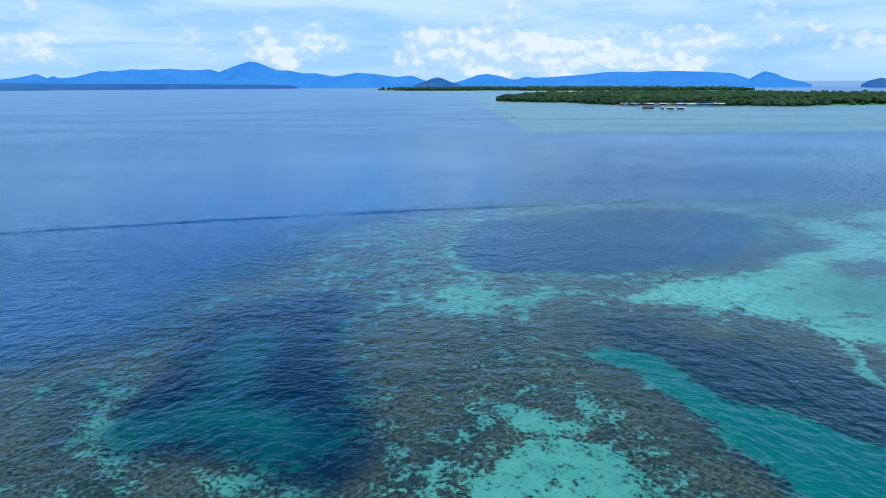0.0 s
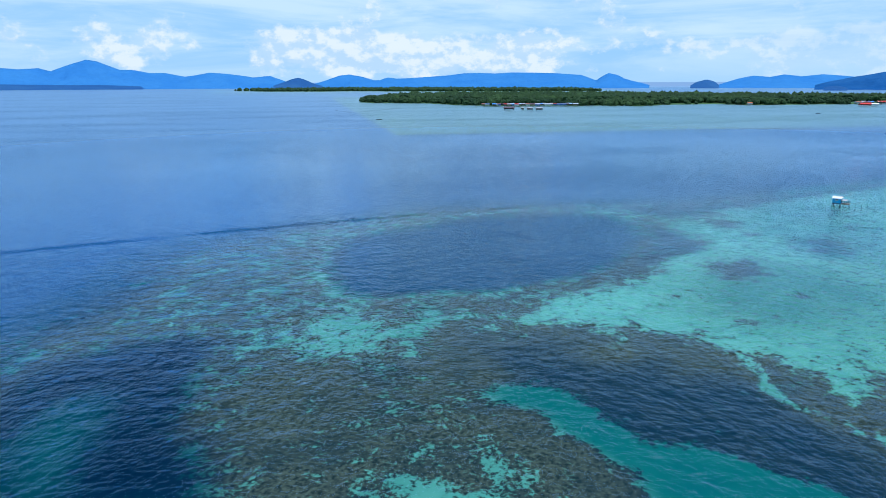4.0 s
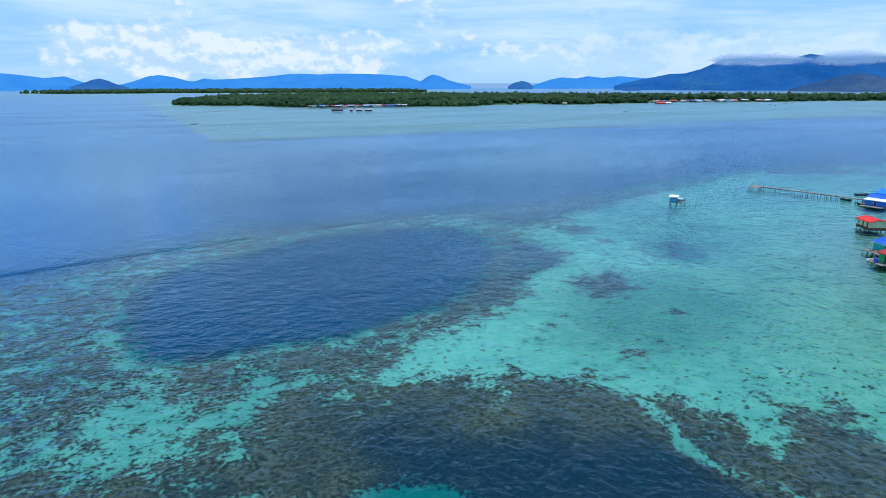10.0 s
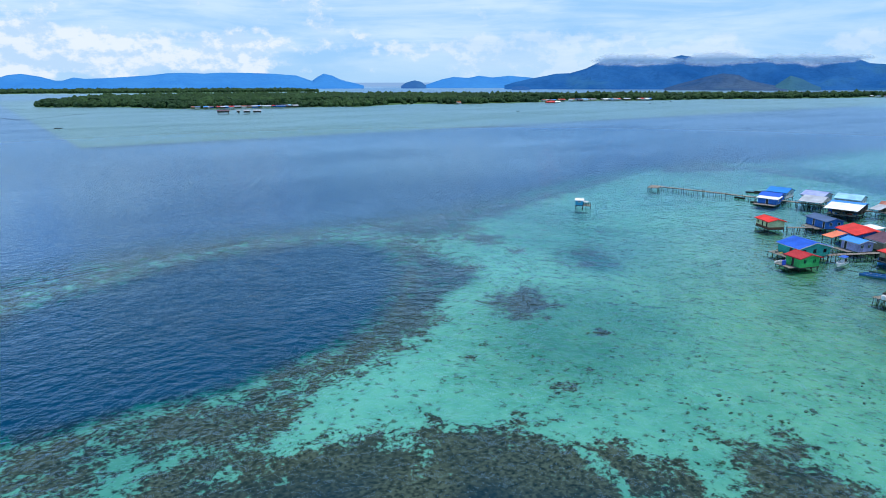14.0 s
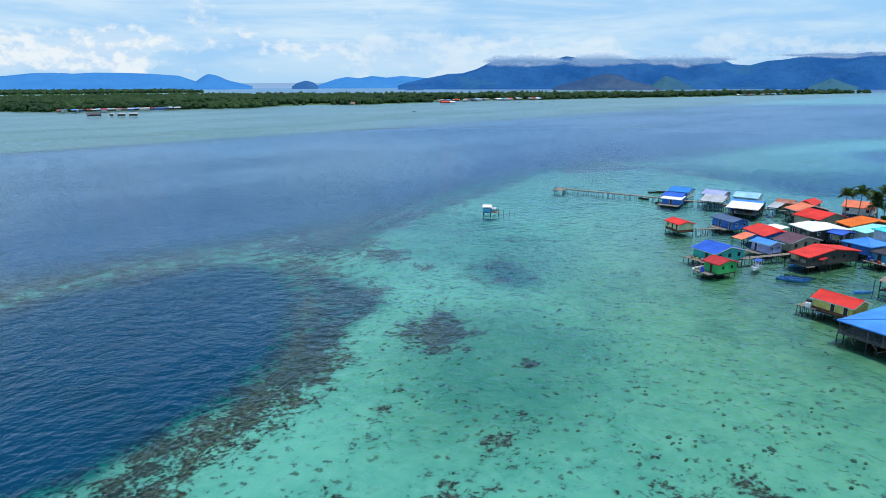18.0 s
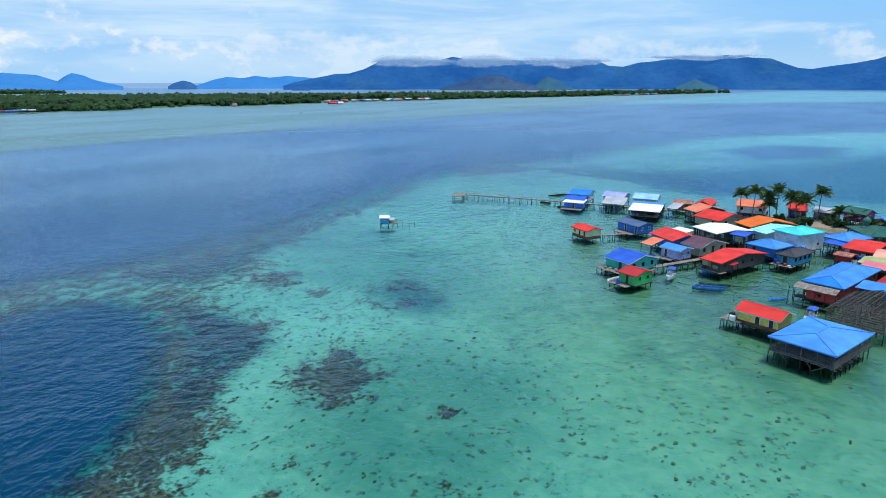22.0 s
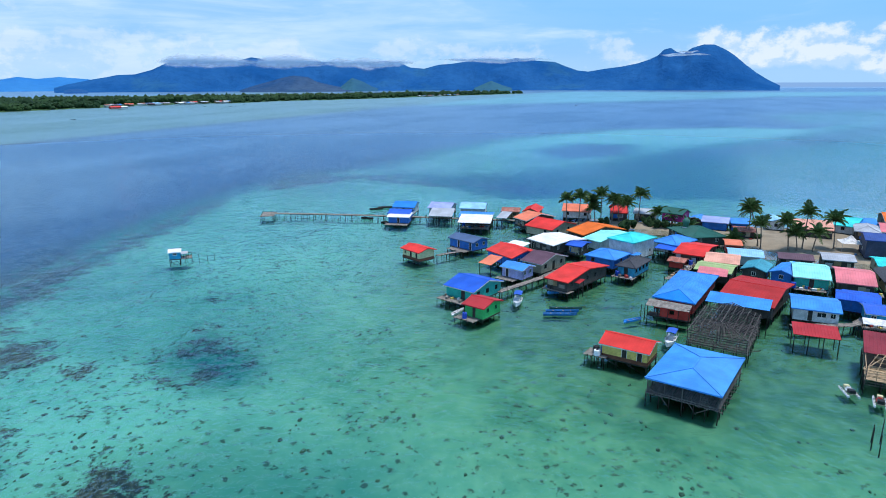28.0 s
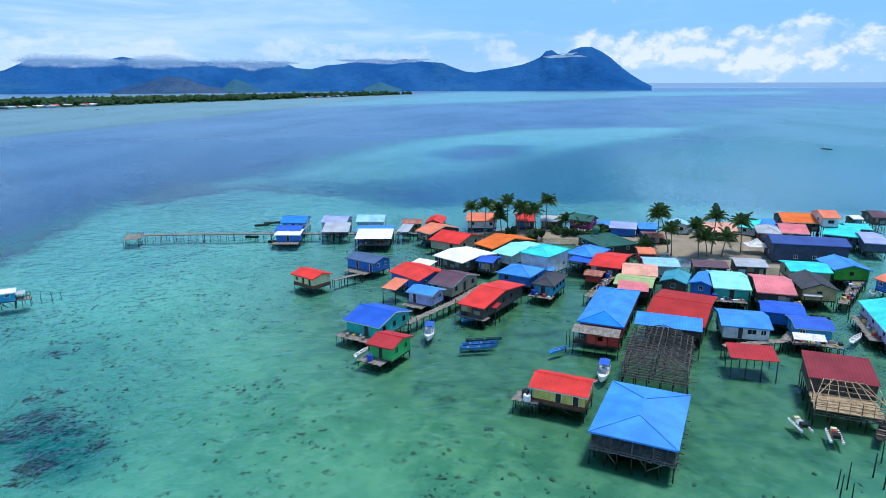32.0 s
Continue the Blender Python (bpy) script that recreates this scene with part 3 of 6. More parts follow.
def field(X, Y, size, seed, octaves=3):
    """Smooth random numbers from -1 to 1 over the plan."""
    out, gain = np.zeros(X.shape), 1.0
    for o in range(octaves):
        u, v = X / size + 17.3 * o + seed, Y / size - 9.1 * o + 3.7 * seed
        i, j = np.floor(u), np.floor(v)
        a, b = u - i, v - j
        a, b = a * a * (3 - 2 * a), b * b * (3 - 2 * b)

        def spot(p, q):
            w = np.sin(p * 127.1 + q * 311.7 + seed) * 43758.5453
            return (w - np.floor(w)) * 2 - 1
        out += gain * ((spot(i, j) * (1 - a) + spot(i + 1, j) * a) * (1 - b) + (spot(i, j + 1) * (1 - a) + spot(i + 1, j + 1) * a) * b)
        size, gain = size * 0.5, gain * 0.55
    return out / 1.6


def soft(poly, X, Y, width, grow=0.0):
    t = np.clip((inside_by(poly, X, Y) + grow) / width * 0.5 + 0.5, 0, 1)
    return t * t * (3 - 2 * t)


def graded(lo, hi, step, far):
    """Even steps from lo to hi, then wider and wider ones out to the far ends."""
    mid = list(np.arange(lo, hi + 0.01, step))
    a, b, s = [], [], step
    x = hi
    while x < far:
        s *= 1.045
        x += s
        b.append(x)
    x, s = lo, step
    while x > -far:
        s *= 1.045
        x -= s
        a.append(x)
    return np.array(a[::-1] + mid + b)


ISLAND = [(111, 1335), (172, 1295), (237, 1249), (267, 1163), (309, 1102), (382, 1083), (442, 1075), (501, 1066), (557, 1031), (634, 1073), (730, 1082), (772, 1020),
          (887, 1020), (958, 1015), (1031, 1037), (1146, 1008), (1271, 942), (1392, 931), (1482, 888), (1662, 816), (1852, 762), (2192, 665), (2477, 573), (2567, 573),
          (2498, 688), (2212, 837), (1879, 951), (1639, 1031), (1432, 1157), (1238, 1295), (1031, 1524), (802, 1788), (481, 1857), (229, 1719), (126, 1513)]
PENINSULA = [(-311, 3151), (-158, 2934), (42, 2870), (225, 2934), (398, 2796), (802, 2693), (1261, 2636), (1375, 3094), (802, 3667), (115, 3667), (-172, 3438)]

gx, gy = graded(-80, 330, 1.5, 5200), graded(48, 250, 1.5, 5200)
X, Y = np.meshgrid(gx, gy)
PX, PY = X, Y
X, Y = PX + 1.6 * field(PX, PY, 9.0, 1.0), PY + 1.6 * field(PX, PY, 9.0, 2.0)
platform = soft(PLATFORM, X, Y, 20)
deep = 0.82 * (1 - platform)
reef = 0.70 + 0.12 * field(PX, PY, 24.0, 4.0)
flat = np.maximum(np.maximum(soft(SAND_FLAT_W, X, Y, 6), soft(SAND_FLAT_E, X, Y, 6)), soft(SAND_VILLAGE, X, Y, 9))
reef = reef * (1 - flat) + (0.20 + 0.10 * field(PX, PY, 17.0, 6.0)) * flat
deep = np.maximum(deep, 0.25 * (1 - flat))
for poly, value, width in ((MOTTLED, 0.63, 8), (SAND_MID, 0.38, 6), (SAND_NEAR, 0.33, 3), (HOLE_EDGE, 0.52, 4), (SPECKLED, 0.56, 4), (SPECKLED_N, 0.48, 14), (REEF_NORTH, 0.66, 10), (HOLE_RIM_W, 0.76, 8), (FRINGE_W, 0.46, 5),
                           (FRINGE_S, 0.52, 4), (RIM, 0.60, 9), (REEF_BAND, 0.66, 6), (PATCH_A, 0.75, 5), (PATCH_B, 0.50, 8), (PATCH_C, 0.66, 5), (PATCH_D, 0.80, 4), (PATCH_G, 0.7, 5),
                           (DARK_REEF, 0.86, 5), (TRAIL, 0.22, 1.3)):
    k = soft(poly, X, Y, width)
    reef = reef * (1 - k) + value * k
for x, y, size in REEF_SPOTS:
    k = np.clip(1.5 - np.hypot((X - x) / 1.25, Y - y) / size, 0, 1)
    reef = np.maximum(reef, 0.54 * k * k)
deep = np.maximum(deep, 0.47 * soft(DARK_REEF, X, Y, 10, -5) * (1 - 0.9 * soft(TRAIL, X, Y, 2)))
deep = np.maximum(deep, 0.42 * np.maximum(soft(REEF_BAND, X, Y, 6) * np.clip((Y - 122) / 30, 0, 1), soft(REEF_NORTH, X, Y, 10)))
deep = np.maximum(deep, 0.42 * np.maximum(soft(PATCH_B, X, Y, 9, 2), soft(HOLE_RIM_W, X, Y, 10)))
# a sloping sandy lip inside the round lagoon
lip = soft(POND, X, Y, 3, 2.5) * (1 - soft(POND, X, Y, 4, -5.5)) * (1 - soft(REEF_BAND, X, Y, 3)) * np.clip((190 - Y) / 35, 0, 1)
reef = reef * (1 - 0.6 * lip) + 0.42 * 0.6 * lip
deep = np.maximum(deep, 0.70 * soft(POND, X, Y, 6.5, -1.5))
hole = soft(HOLE, X, Y, 7, 0.0)
deep = np.maximum(deep, 0.62 * soft(HOLE, X, Y, 7, 1.0))
for poly, value, cover in ((HOLE_SAND_A, 0.54, 0.0), (HOLE_SAND_B, 0.57, 0.0), (CHANNEL, 0.53, 0.0)):
    k = soft(poly, X, Y, 3.5 if poly is CHANNEL else 6)
    hole = hole * (1 - 0.6 * k)
    deep = deep * (1 - k) + value * k
    reef = reef * (1 - k) + cover * k
deep = np.maximum(deep, 0.30 * soft(DEEPER, X, Y, 26))
deep = deep * (1 - 0.25 * soft(RIM, X, Y, 12))
X, Y = PX, PY
bank = soft(BANK_A, X, Y, 30) * (1 - 0.9 * soft(BANK_HOLE, X, Y, 15))
bank = np.maximum(bank, np.maximum(0.9 * soft(BANK_FAR, X, Y, 60), 0.6 * soft(BANK_MID, X, Y, 40)))
east = soft(BANK_EAST, X, Y, 60) * (1 - bank)
deep = deep * (1 - 0.50 * east)
reef = reef * (1 - 0.7 * east)
shelf = np.maximum(soft(ISLAND, X, Y, 40, 12), soft(PENINSULA, X, Y, 120, 150))
deep = deep * (1 - 0.75 * bank) * (1 - 0.95 * shelf)
reef = reef * (1 - np.maximum(bank, shelf))
algae = np.exp(-(((X - 197) / 102) ** 2 + ((Y - 82) / 78) ** 2) ** 2)
green_flat = soft(GREEN_FLAT, X, Y, 14)
algae = np.maximum(algae, 0.42 * green_flat)
deep = np.maximum(deep, 0.30 * green_flat)
algae = np.clip(algae * 1.0 + 0.15 * field(X, Y, 40.0, 3.0) * algae, 0, 0.97)


def ground_sheet(name, mat, z, layers=None):
    me = bpy.data.meshes.new(name)
    ny, nx = X.shape
    vs = np.stack([X, Y, z], -1).reshape(-1, 3)
    i = np.arange(ny * nx).reshape(ny, nx)
    fs = np.stack([i[:-1, :-1], i[:-1, 1:], i[1:, 1:], i[1:, :-1]], -1).reshape(-1, 4)
    me.from_pydata(vs.tolist(), [], fs.tolist())
    for key, values in (layers or {}).items():
        me.attributes.new(key, "FLOAT", "POINT").data.foreach_set("value", values.astype(np.float32).ravel())
    me.materials.append(mat)
    me.polygons.foreach_set("use_smooth", [True] * len(me.polygons))
    return new(name, me)


isle = soft(SAND_ISLE, X, Y, 10, 0)
depth = -1.5 - 1.2 * deep + 0.5 * algae + 0.7 * isle + 0.12 * np.sin(X * 0.31 + 1.3 * np.sin(Y * 0.17)) * np.sin(Y * 0.27)
# the VILLAGE layer carries the house shade painted into the bed
tagged(ground_sheet("sea_bed", BED, depth, {"deep": deep, "reef": reef, "algae": algae, "hole": hole, "village_shade": soft(VILLAGE, X, Y, 12)}),
       "turquoise sand, dark coral reef and deep blue ground under clear water", "sea bed", kind="structure")
calm = np.clip(np.maximum(np.maximum(0.35 * shelf, 0.3 * bank), 0.55 * soft(VILLAGE, X, Y, 30, 15)), 0, 1)
t = np.clip((np.hypot(X - 110, Y - 120) - 140) / 380, 0, 1)
wind = 0.06 + 0.22 * t * t * (3 - 2 * t)
tagged(ground_sheet("water", WATER, np.zeros(X.shape), {"calm": calm, "wind": wind}), "calm clear sea with fine ripples mirroring a cloudy sky", "sea", kind="structure")

# coral heads scattered over the shallow sand
CORAL = surface("brown_coral", (0.024, 0.095, 0.068), 0.95, 0, 0.5, 0.8, 5.0, 0.5)
heads = Mb()
shade = field(PX, PY, 30.0, 5.0)
done = 0
while done < 1700:
    x, y = rng.uniform(75, 300), rng.uniform(36, 190)
    a, b = int(np.searchsorted(gy, y)), int(np.searchsorted(gx, x))
    if reef[a, b] > 0.42 or deep[a, b] > 0.36 or isle[a, b] > 0.05 or algae[a, b] > rng.uniform(0.5, 1.1) or shade[a, b] + 0.2 < rng.uniform(-0.5, 0.5):
        done += 0.25
        continue
    done += 1
    for _ in range(rng.choice((1, 1, 2, 3))):
        cx, cy, r = x + rng.gauss(0, 0.7), y + rng.gauss(0, 0.7), rng.choice((0.16, 0.22, 0.3, 0.38)) * rng.uniform(0.7, 1.3)
        turn, z = rng.uniform(0, 6), depth[a, b]
        ring = [(math.tau * i / 7 + turn, rng.uniform(0.6, 1.25)) for i in range(7)]
        vs = [(cx + 1.6 * r * q * math.cos(w), cy + r * q * math.sin(w), z - 0.3) for w, q in ring]
        vs += [(cx + 0.9 * r * q * math.cos(w), cy + 0.6 * r * q * math.sin(w), z + 0.28 * r) for w, q in ring] + [(cx, cy, z + 0.36 * r)]
        heads.add(vs, [(i, (i + 1) % 7, 7 + (i + 1) % 7, 7 + i) for i in range(7)] + [(7 + i, 7 + (i + 1) % 7, 14) for i in range(7)])
single("coral_heads", heads, CORAL, Matrix(), "small dark coral heads scattered over pale sand under water", "coral", kind="stuff")

# the sandy islet under the palms
sx, sy = np.meshgrid(np.arange(200, 280, 1.5), np.arange(4, 124, 1.5))
k = soft(SAND_ISLE, sx, sy, 5, 0.0)
sz = -0.7 + 1.35 * k + 0.10 * np.sin(sx * 0.7 + np.sin(sy * 0.5)) * np.sin(sy * 0.6)
i = np.arange(sx.size).reshape(sx.shape)
islet_sand = Mb().add(np.stack([sx, sy, sz], -1).reshape(-1, 3).tolist(),
                      np.stack([i[:-1, :-1], i[:-1, 1:], i[1:, 1:], i[1:, :-1]], -1)[k[:-1, :-1] > 0.02].tolist())
single("ground", islet_sand, SAND, Matrix(), "pale trodden sand of a low islet", "sand", kind="structure", smooth=True)


def sand_height(x, y):
    return -0.7 + 1.35 * float(soft(SAND_ISLE, np.array([x]), np.array([y]), 5, 0.0)[0])


# ---- mountains and distant land ----


def ridge(name, mat, crest, distance, eye, label, depth=0.10, rough=0.4, step=0.12, foot=0.0):
    """A range of hills: crest is a row of (heading, height angle) as seen from eye."""
    az = np.arange(crest[0][0], crest[-1][0] + step / 2, step)
    el = np.interp(az, [c[0] for c in crest], [c[1] for c in crest])
    rows = 14
    vs = []
    for j in range(rows + 5):
        s = j / rows
        for a, e in zip(az, el):
            top = max(3.0, 40.6 + distance * math.tan(radians(e)))
            d = distance * (1 - depth * (1 - s)) if s <= 1 else distance * (1 + 0.05 * (s - 1))
            x, y = eye[0] + d * math.sin(radians(a)), eye[1] + d * math.cos(radians(a))
            nz = noise.fractal((x * 0.004, y * 0.004, 0.3), 0.9, 2.0, 5)
            if s <= 1:
                fall = s ** 1.25
                z = top * max(0.0, fall + rough * nz * s * (1 - s) * 2.2)
                z += 0.02 * top * noise.noise((x * 0.03, y * 0.03, 1.0)) * (1 - abs(2 * s - 1))
            else:
                z = top * (1 - 0.8 * (s - 1) / 0.36)
            vs.append((x, y, max(-1.0, z) - (1.0 if j == 0 else 0.0) + foot))
    w = len(az)
    i = np.arange(len(vs)).reshape(-1, w)
    fs = np.stack([i[:-1, :-1], i[:-1, 1:], i[1:, 1:], i[1:, :-1]], -1).reshape(-1, 4).tolist()
    return single(name, Mb().add(vs, fs), mat, Matrix(), label, "mountain", kind="structure", smooth=True)


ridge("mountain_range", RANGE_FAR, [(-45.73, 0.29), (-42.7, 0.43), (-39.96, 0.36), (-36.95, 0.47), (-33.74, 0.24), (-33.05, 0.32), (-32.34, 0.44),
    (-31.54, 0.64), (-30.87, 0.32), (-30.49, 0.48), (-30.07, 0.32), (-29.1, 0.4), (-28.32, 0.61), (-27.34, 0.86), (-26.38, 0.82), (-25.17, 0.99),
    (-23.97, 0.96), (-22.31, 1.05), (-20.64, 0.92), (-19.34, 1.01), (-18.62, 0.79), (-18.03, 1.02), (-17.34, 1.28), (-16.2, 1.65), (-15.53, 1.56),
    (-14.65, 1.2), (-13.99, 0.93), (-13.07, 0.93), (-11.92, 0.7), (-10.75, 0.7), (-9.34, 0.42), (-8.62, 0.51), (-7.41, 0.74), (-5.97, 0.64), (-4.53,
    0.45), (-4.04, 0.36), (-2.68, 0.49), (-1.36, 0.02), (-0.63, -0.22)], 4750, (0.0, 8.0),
    "long haze-blue mountain range with one pointed summit")
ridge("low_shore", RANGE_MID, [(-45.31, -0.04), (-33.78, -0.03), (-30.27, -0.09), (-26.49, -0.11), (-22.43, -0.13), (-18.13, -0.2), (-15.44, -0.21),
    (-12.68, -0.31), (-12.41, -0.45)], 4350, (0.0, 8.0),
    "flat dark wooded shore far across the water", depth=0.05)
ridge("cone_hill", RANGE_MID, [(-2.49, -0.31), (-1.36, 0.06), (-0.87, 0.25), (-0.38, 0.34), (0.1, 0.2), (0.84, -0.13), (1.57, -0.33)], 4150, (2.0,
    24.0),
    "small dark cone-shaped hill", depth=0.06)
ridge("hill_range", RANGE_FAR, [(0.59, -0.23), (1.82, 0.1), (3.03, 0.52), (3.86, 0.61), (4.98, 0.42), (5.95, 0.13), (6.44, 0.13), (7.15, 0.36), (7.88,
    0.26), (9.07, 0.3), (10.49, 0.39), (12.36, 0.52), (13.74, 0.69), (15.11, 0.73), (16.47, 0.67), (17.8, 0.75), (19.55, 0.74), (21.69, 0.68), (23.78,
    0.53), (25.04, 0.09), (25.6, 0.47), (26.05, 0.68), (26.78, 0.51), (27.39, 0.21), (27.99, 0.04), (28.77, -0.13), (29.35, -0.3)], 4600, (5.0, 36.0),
    "rolling haze-blue hills beyond the island")
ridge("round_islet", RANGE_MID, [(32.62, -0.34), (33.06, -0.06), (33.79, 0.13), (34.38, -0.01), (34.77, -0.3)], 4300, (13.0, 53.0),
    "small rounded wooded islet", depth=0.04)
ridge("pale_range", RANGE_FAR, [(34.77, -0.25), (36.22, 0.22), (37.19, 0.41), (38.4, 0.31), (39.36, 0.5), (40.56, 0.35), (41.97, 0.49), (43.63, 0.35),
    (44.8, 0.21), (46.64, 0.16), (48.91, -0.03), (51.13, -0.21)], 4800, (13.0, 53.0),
    "pale haze-blue hills on the horizon")
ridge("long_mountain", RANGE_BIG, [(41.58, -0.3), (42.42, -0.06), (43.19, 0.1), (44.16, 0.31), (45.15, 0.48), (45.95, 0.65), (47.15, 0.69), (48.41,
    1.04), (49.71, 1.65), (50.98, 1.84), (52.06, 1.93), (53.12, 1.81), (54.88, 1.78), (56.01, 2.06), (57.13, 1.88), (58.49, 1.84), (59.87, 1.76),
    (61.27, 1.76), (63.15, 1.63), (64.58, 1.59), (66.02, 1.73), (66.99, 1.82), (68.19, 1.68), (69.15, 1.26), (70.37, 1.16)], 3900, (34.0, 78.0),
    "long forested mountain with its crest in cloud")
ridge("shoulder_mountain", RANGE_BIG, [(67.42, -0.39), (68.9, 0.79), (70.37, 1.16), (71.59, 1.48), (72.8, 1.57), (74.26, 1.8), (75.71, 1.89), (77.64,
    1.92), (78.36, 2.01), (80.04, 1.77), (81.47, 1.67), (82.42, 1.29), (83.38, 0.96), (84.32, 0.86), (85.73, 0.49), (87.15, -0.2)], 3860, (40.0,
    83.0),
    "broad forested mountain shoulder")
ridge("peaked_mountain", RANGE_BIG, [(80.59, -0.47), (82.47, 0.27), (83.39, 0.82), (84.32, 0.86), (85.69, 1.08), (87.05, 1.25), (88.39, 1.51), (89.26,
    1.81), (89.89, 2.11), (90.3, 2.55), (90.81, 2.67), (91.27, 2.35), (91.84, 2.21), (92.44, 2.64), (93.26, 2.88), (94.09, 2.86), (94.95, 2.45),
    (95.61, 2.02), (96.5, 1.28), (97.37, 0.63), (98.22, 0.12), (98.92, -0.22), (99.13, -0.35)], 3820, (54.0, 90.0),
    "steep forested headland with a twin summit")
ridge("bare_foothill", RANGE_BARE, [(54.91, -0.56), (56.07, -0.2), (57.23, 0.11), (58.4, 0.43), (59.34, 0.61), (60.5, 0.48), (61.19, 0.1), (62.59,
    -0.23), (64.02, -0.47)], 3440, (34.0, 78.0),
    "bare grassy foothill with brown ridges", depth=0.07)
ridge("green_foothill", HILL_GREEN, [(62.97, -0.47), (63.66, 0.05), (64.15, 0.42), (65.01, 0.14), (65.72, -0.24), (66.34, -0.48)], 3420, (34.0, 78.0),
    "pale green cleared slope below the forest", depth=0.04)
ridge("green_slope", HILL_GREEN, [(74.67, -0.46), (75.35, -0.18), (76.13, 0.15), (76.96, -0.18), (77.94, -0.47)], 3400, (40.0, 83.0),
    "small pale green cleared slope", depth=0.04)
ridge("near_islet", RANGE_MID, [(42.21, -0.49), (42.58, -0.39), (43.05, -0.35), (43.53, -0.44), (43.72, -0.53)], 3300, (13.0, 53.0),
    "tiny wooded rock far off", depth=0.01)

# ---- wooded island and far land ----


def clump_mesh(count, place, size, seed, sub):
    """Many uneven leafy clumps in one mesh."""
    bm = bmesh.new()
    bmesh.ops.create_icosphere(bm, subdivisions=sub, radius=1.0)
    base = np.array([v.co[:] for v in bm.verts])
    faces = np.array([[v.index for v in f.verts] for f in bm.faces])
    bm.free()
    r = np.random.RandomState(seed)
    vs, fs = [], []
    for c in range(count):
        x, y, z, s = place(r)
        sc = s * np.array([r.uniform(0.8, 1.25), r.uniform(0.8, 1.25), r.uniform(0.75, 1.2)])
        pts = base * (1 + r.uniform(-0.28, 0.28, (len(base), 1))) * sc
        a = r.uniform(0, 6.28)
        rot = np.array([[math.cos(a), -math.sin(a), 0], [math.sin(a), math.cos(a), 0], [0, 0, 1]])
        vs.append(pts @ rot.T + (x, y, z))
        fs.append(faces + c * len(base))
    me = bpy.data.meshes.new("clumps")
    me.from_pydata(np.concatenate(vs).tolist(), [], np.concatenate(fs).tolist())
    return me


def land(name, poly, height, mat, label):
    """Low land with a soft shore, cut to a polygon."""
    P = np.array(poly, float)
    xs, ys = np.arange(P[:, 0].min() - 40, P[:, 0].max() + 41, 22), np.arange(P[:, 1].min() - 40, P[:, 1].max() + 41, 22)
    A, B = np.meshgrid(xs, ys)
    z = -0.9 + (height + 0.9) * soft(poly, A, B, 12, 2)
    i = np.arange(A.size).reshape(A.shape)
    shape = Mb().add(np.stack([A, B, z], -1).reshape(-1, 3).tolist(),
                     np.stack([i[:-1, :-1], i[:-1, 1:], i[1:, 1:], i[1:, :-1]], -1).reshape(-1, 4).tolist())
    return single(name, shape, mat, Matrix(), label, "island", kind="structure", smooth=True)


land("island_ground", ISLAND, 0.7, MEADOW, "low wooded island with a pale sandy shore")
land("peninsula_ground", PENINSULA, 0.8, MEADOW, "low green peninsula beyond the island")

# shore trees stand thick along the water; further in they thin out and open into clearings
CLEARINGS = ((539, 1157, 109, 46), (986, 1100, 80, 52), (1100, 1037, 103, 34), (1937, 770, 138, 21), (378, 1089, 69, 16), (688, 1098, 80, 16))


def wooded(poly, count, margin, seed):
    r = np.random.RandomState(seed)
    P = np.array(poly, float)
    got = []
    while len(got) < count:
        x, y = r.uniform(P[:, 0].min(), P[:, 0].max(), 4000), r.uniform(P[:, 1].min(), P[:, 1].max(), 4000)
        d = inside_by(poly, x, y)
        ok = d > margin
        for cx, cy, rx, ry in CLEARINGS:
            ok &= ((x - cx) / rx) ** 2 + ((y - cy) / ry) ** 2 > 1
        dist = np.hypot(x, y)
        keep = r.uniform(0, 1, 4000) < np.clip((1200 / dist) ** 2, 0, 1)
        got += list(zip(x[ok & keep], y[ok & keep], d[ok & keep]))
    return got[:count]


spots = wooded(ISLAND, 8000, 1.5, 21)
front = [s for s in spots if s[2] < 60 or math.hypot(s[0], s[1]) < 1160]
rear = [s for s in spots if not (s[2] < 60 or math.hypot(s[0], s[1]) < 1160)]


def placer(cells, lo, hi, top):
    it = iter(cells)

    def place(r):
        x, y, d = next(it)
        s = r.uniform(lo, hi)
        h = min(top, 2.2 + 0.35 * d) * r.uniform(0.6, 1.15)
        return x, y, h, s
    return place


def woods(name, cells, lo, hi, top, seed, sub, mat, label):
    me = clump_mesh(len(cells), placer(cells, lo, hi, top), 1, seed, sub)
    me.materials.append(mat)
    return tagged(new(name, me), label, "trees", kind="stuff")


woods("mangrove_shore", front, 3.0, 5.5, 6.5, 3, 2, MANGROVE, "dense dark green mangrove trees along an island shore")
woods("mangrove_wood", rear, 4.5, 8.5, 8.0, 4, 1, MANGROVE, "thick green woodland covering a flat island")
CLEARINGS = ()
woods("peninsula_wood", wooded(PENINSULA, 1900, 4, 22), 6, 10, 5.0, 6, 1, MANGROVE, "distant green trees on a low peninsula")

# ---- stilt houses ----
POSTS = {}


def post(length, r=0.085):
    key = (round(length * 2) / 2, r)
    if key not in POSTS:
        POSTS[key] = Mb().tube((0, 0, -key[0]), (0, 0, 0), r * 1.1, r * 0.9, 6).data("stilt", POST)
    return POSTS[key]


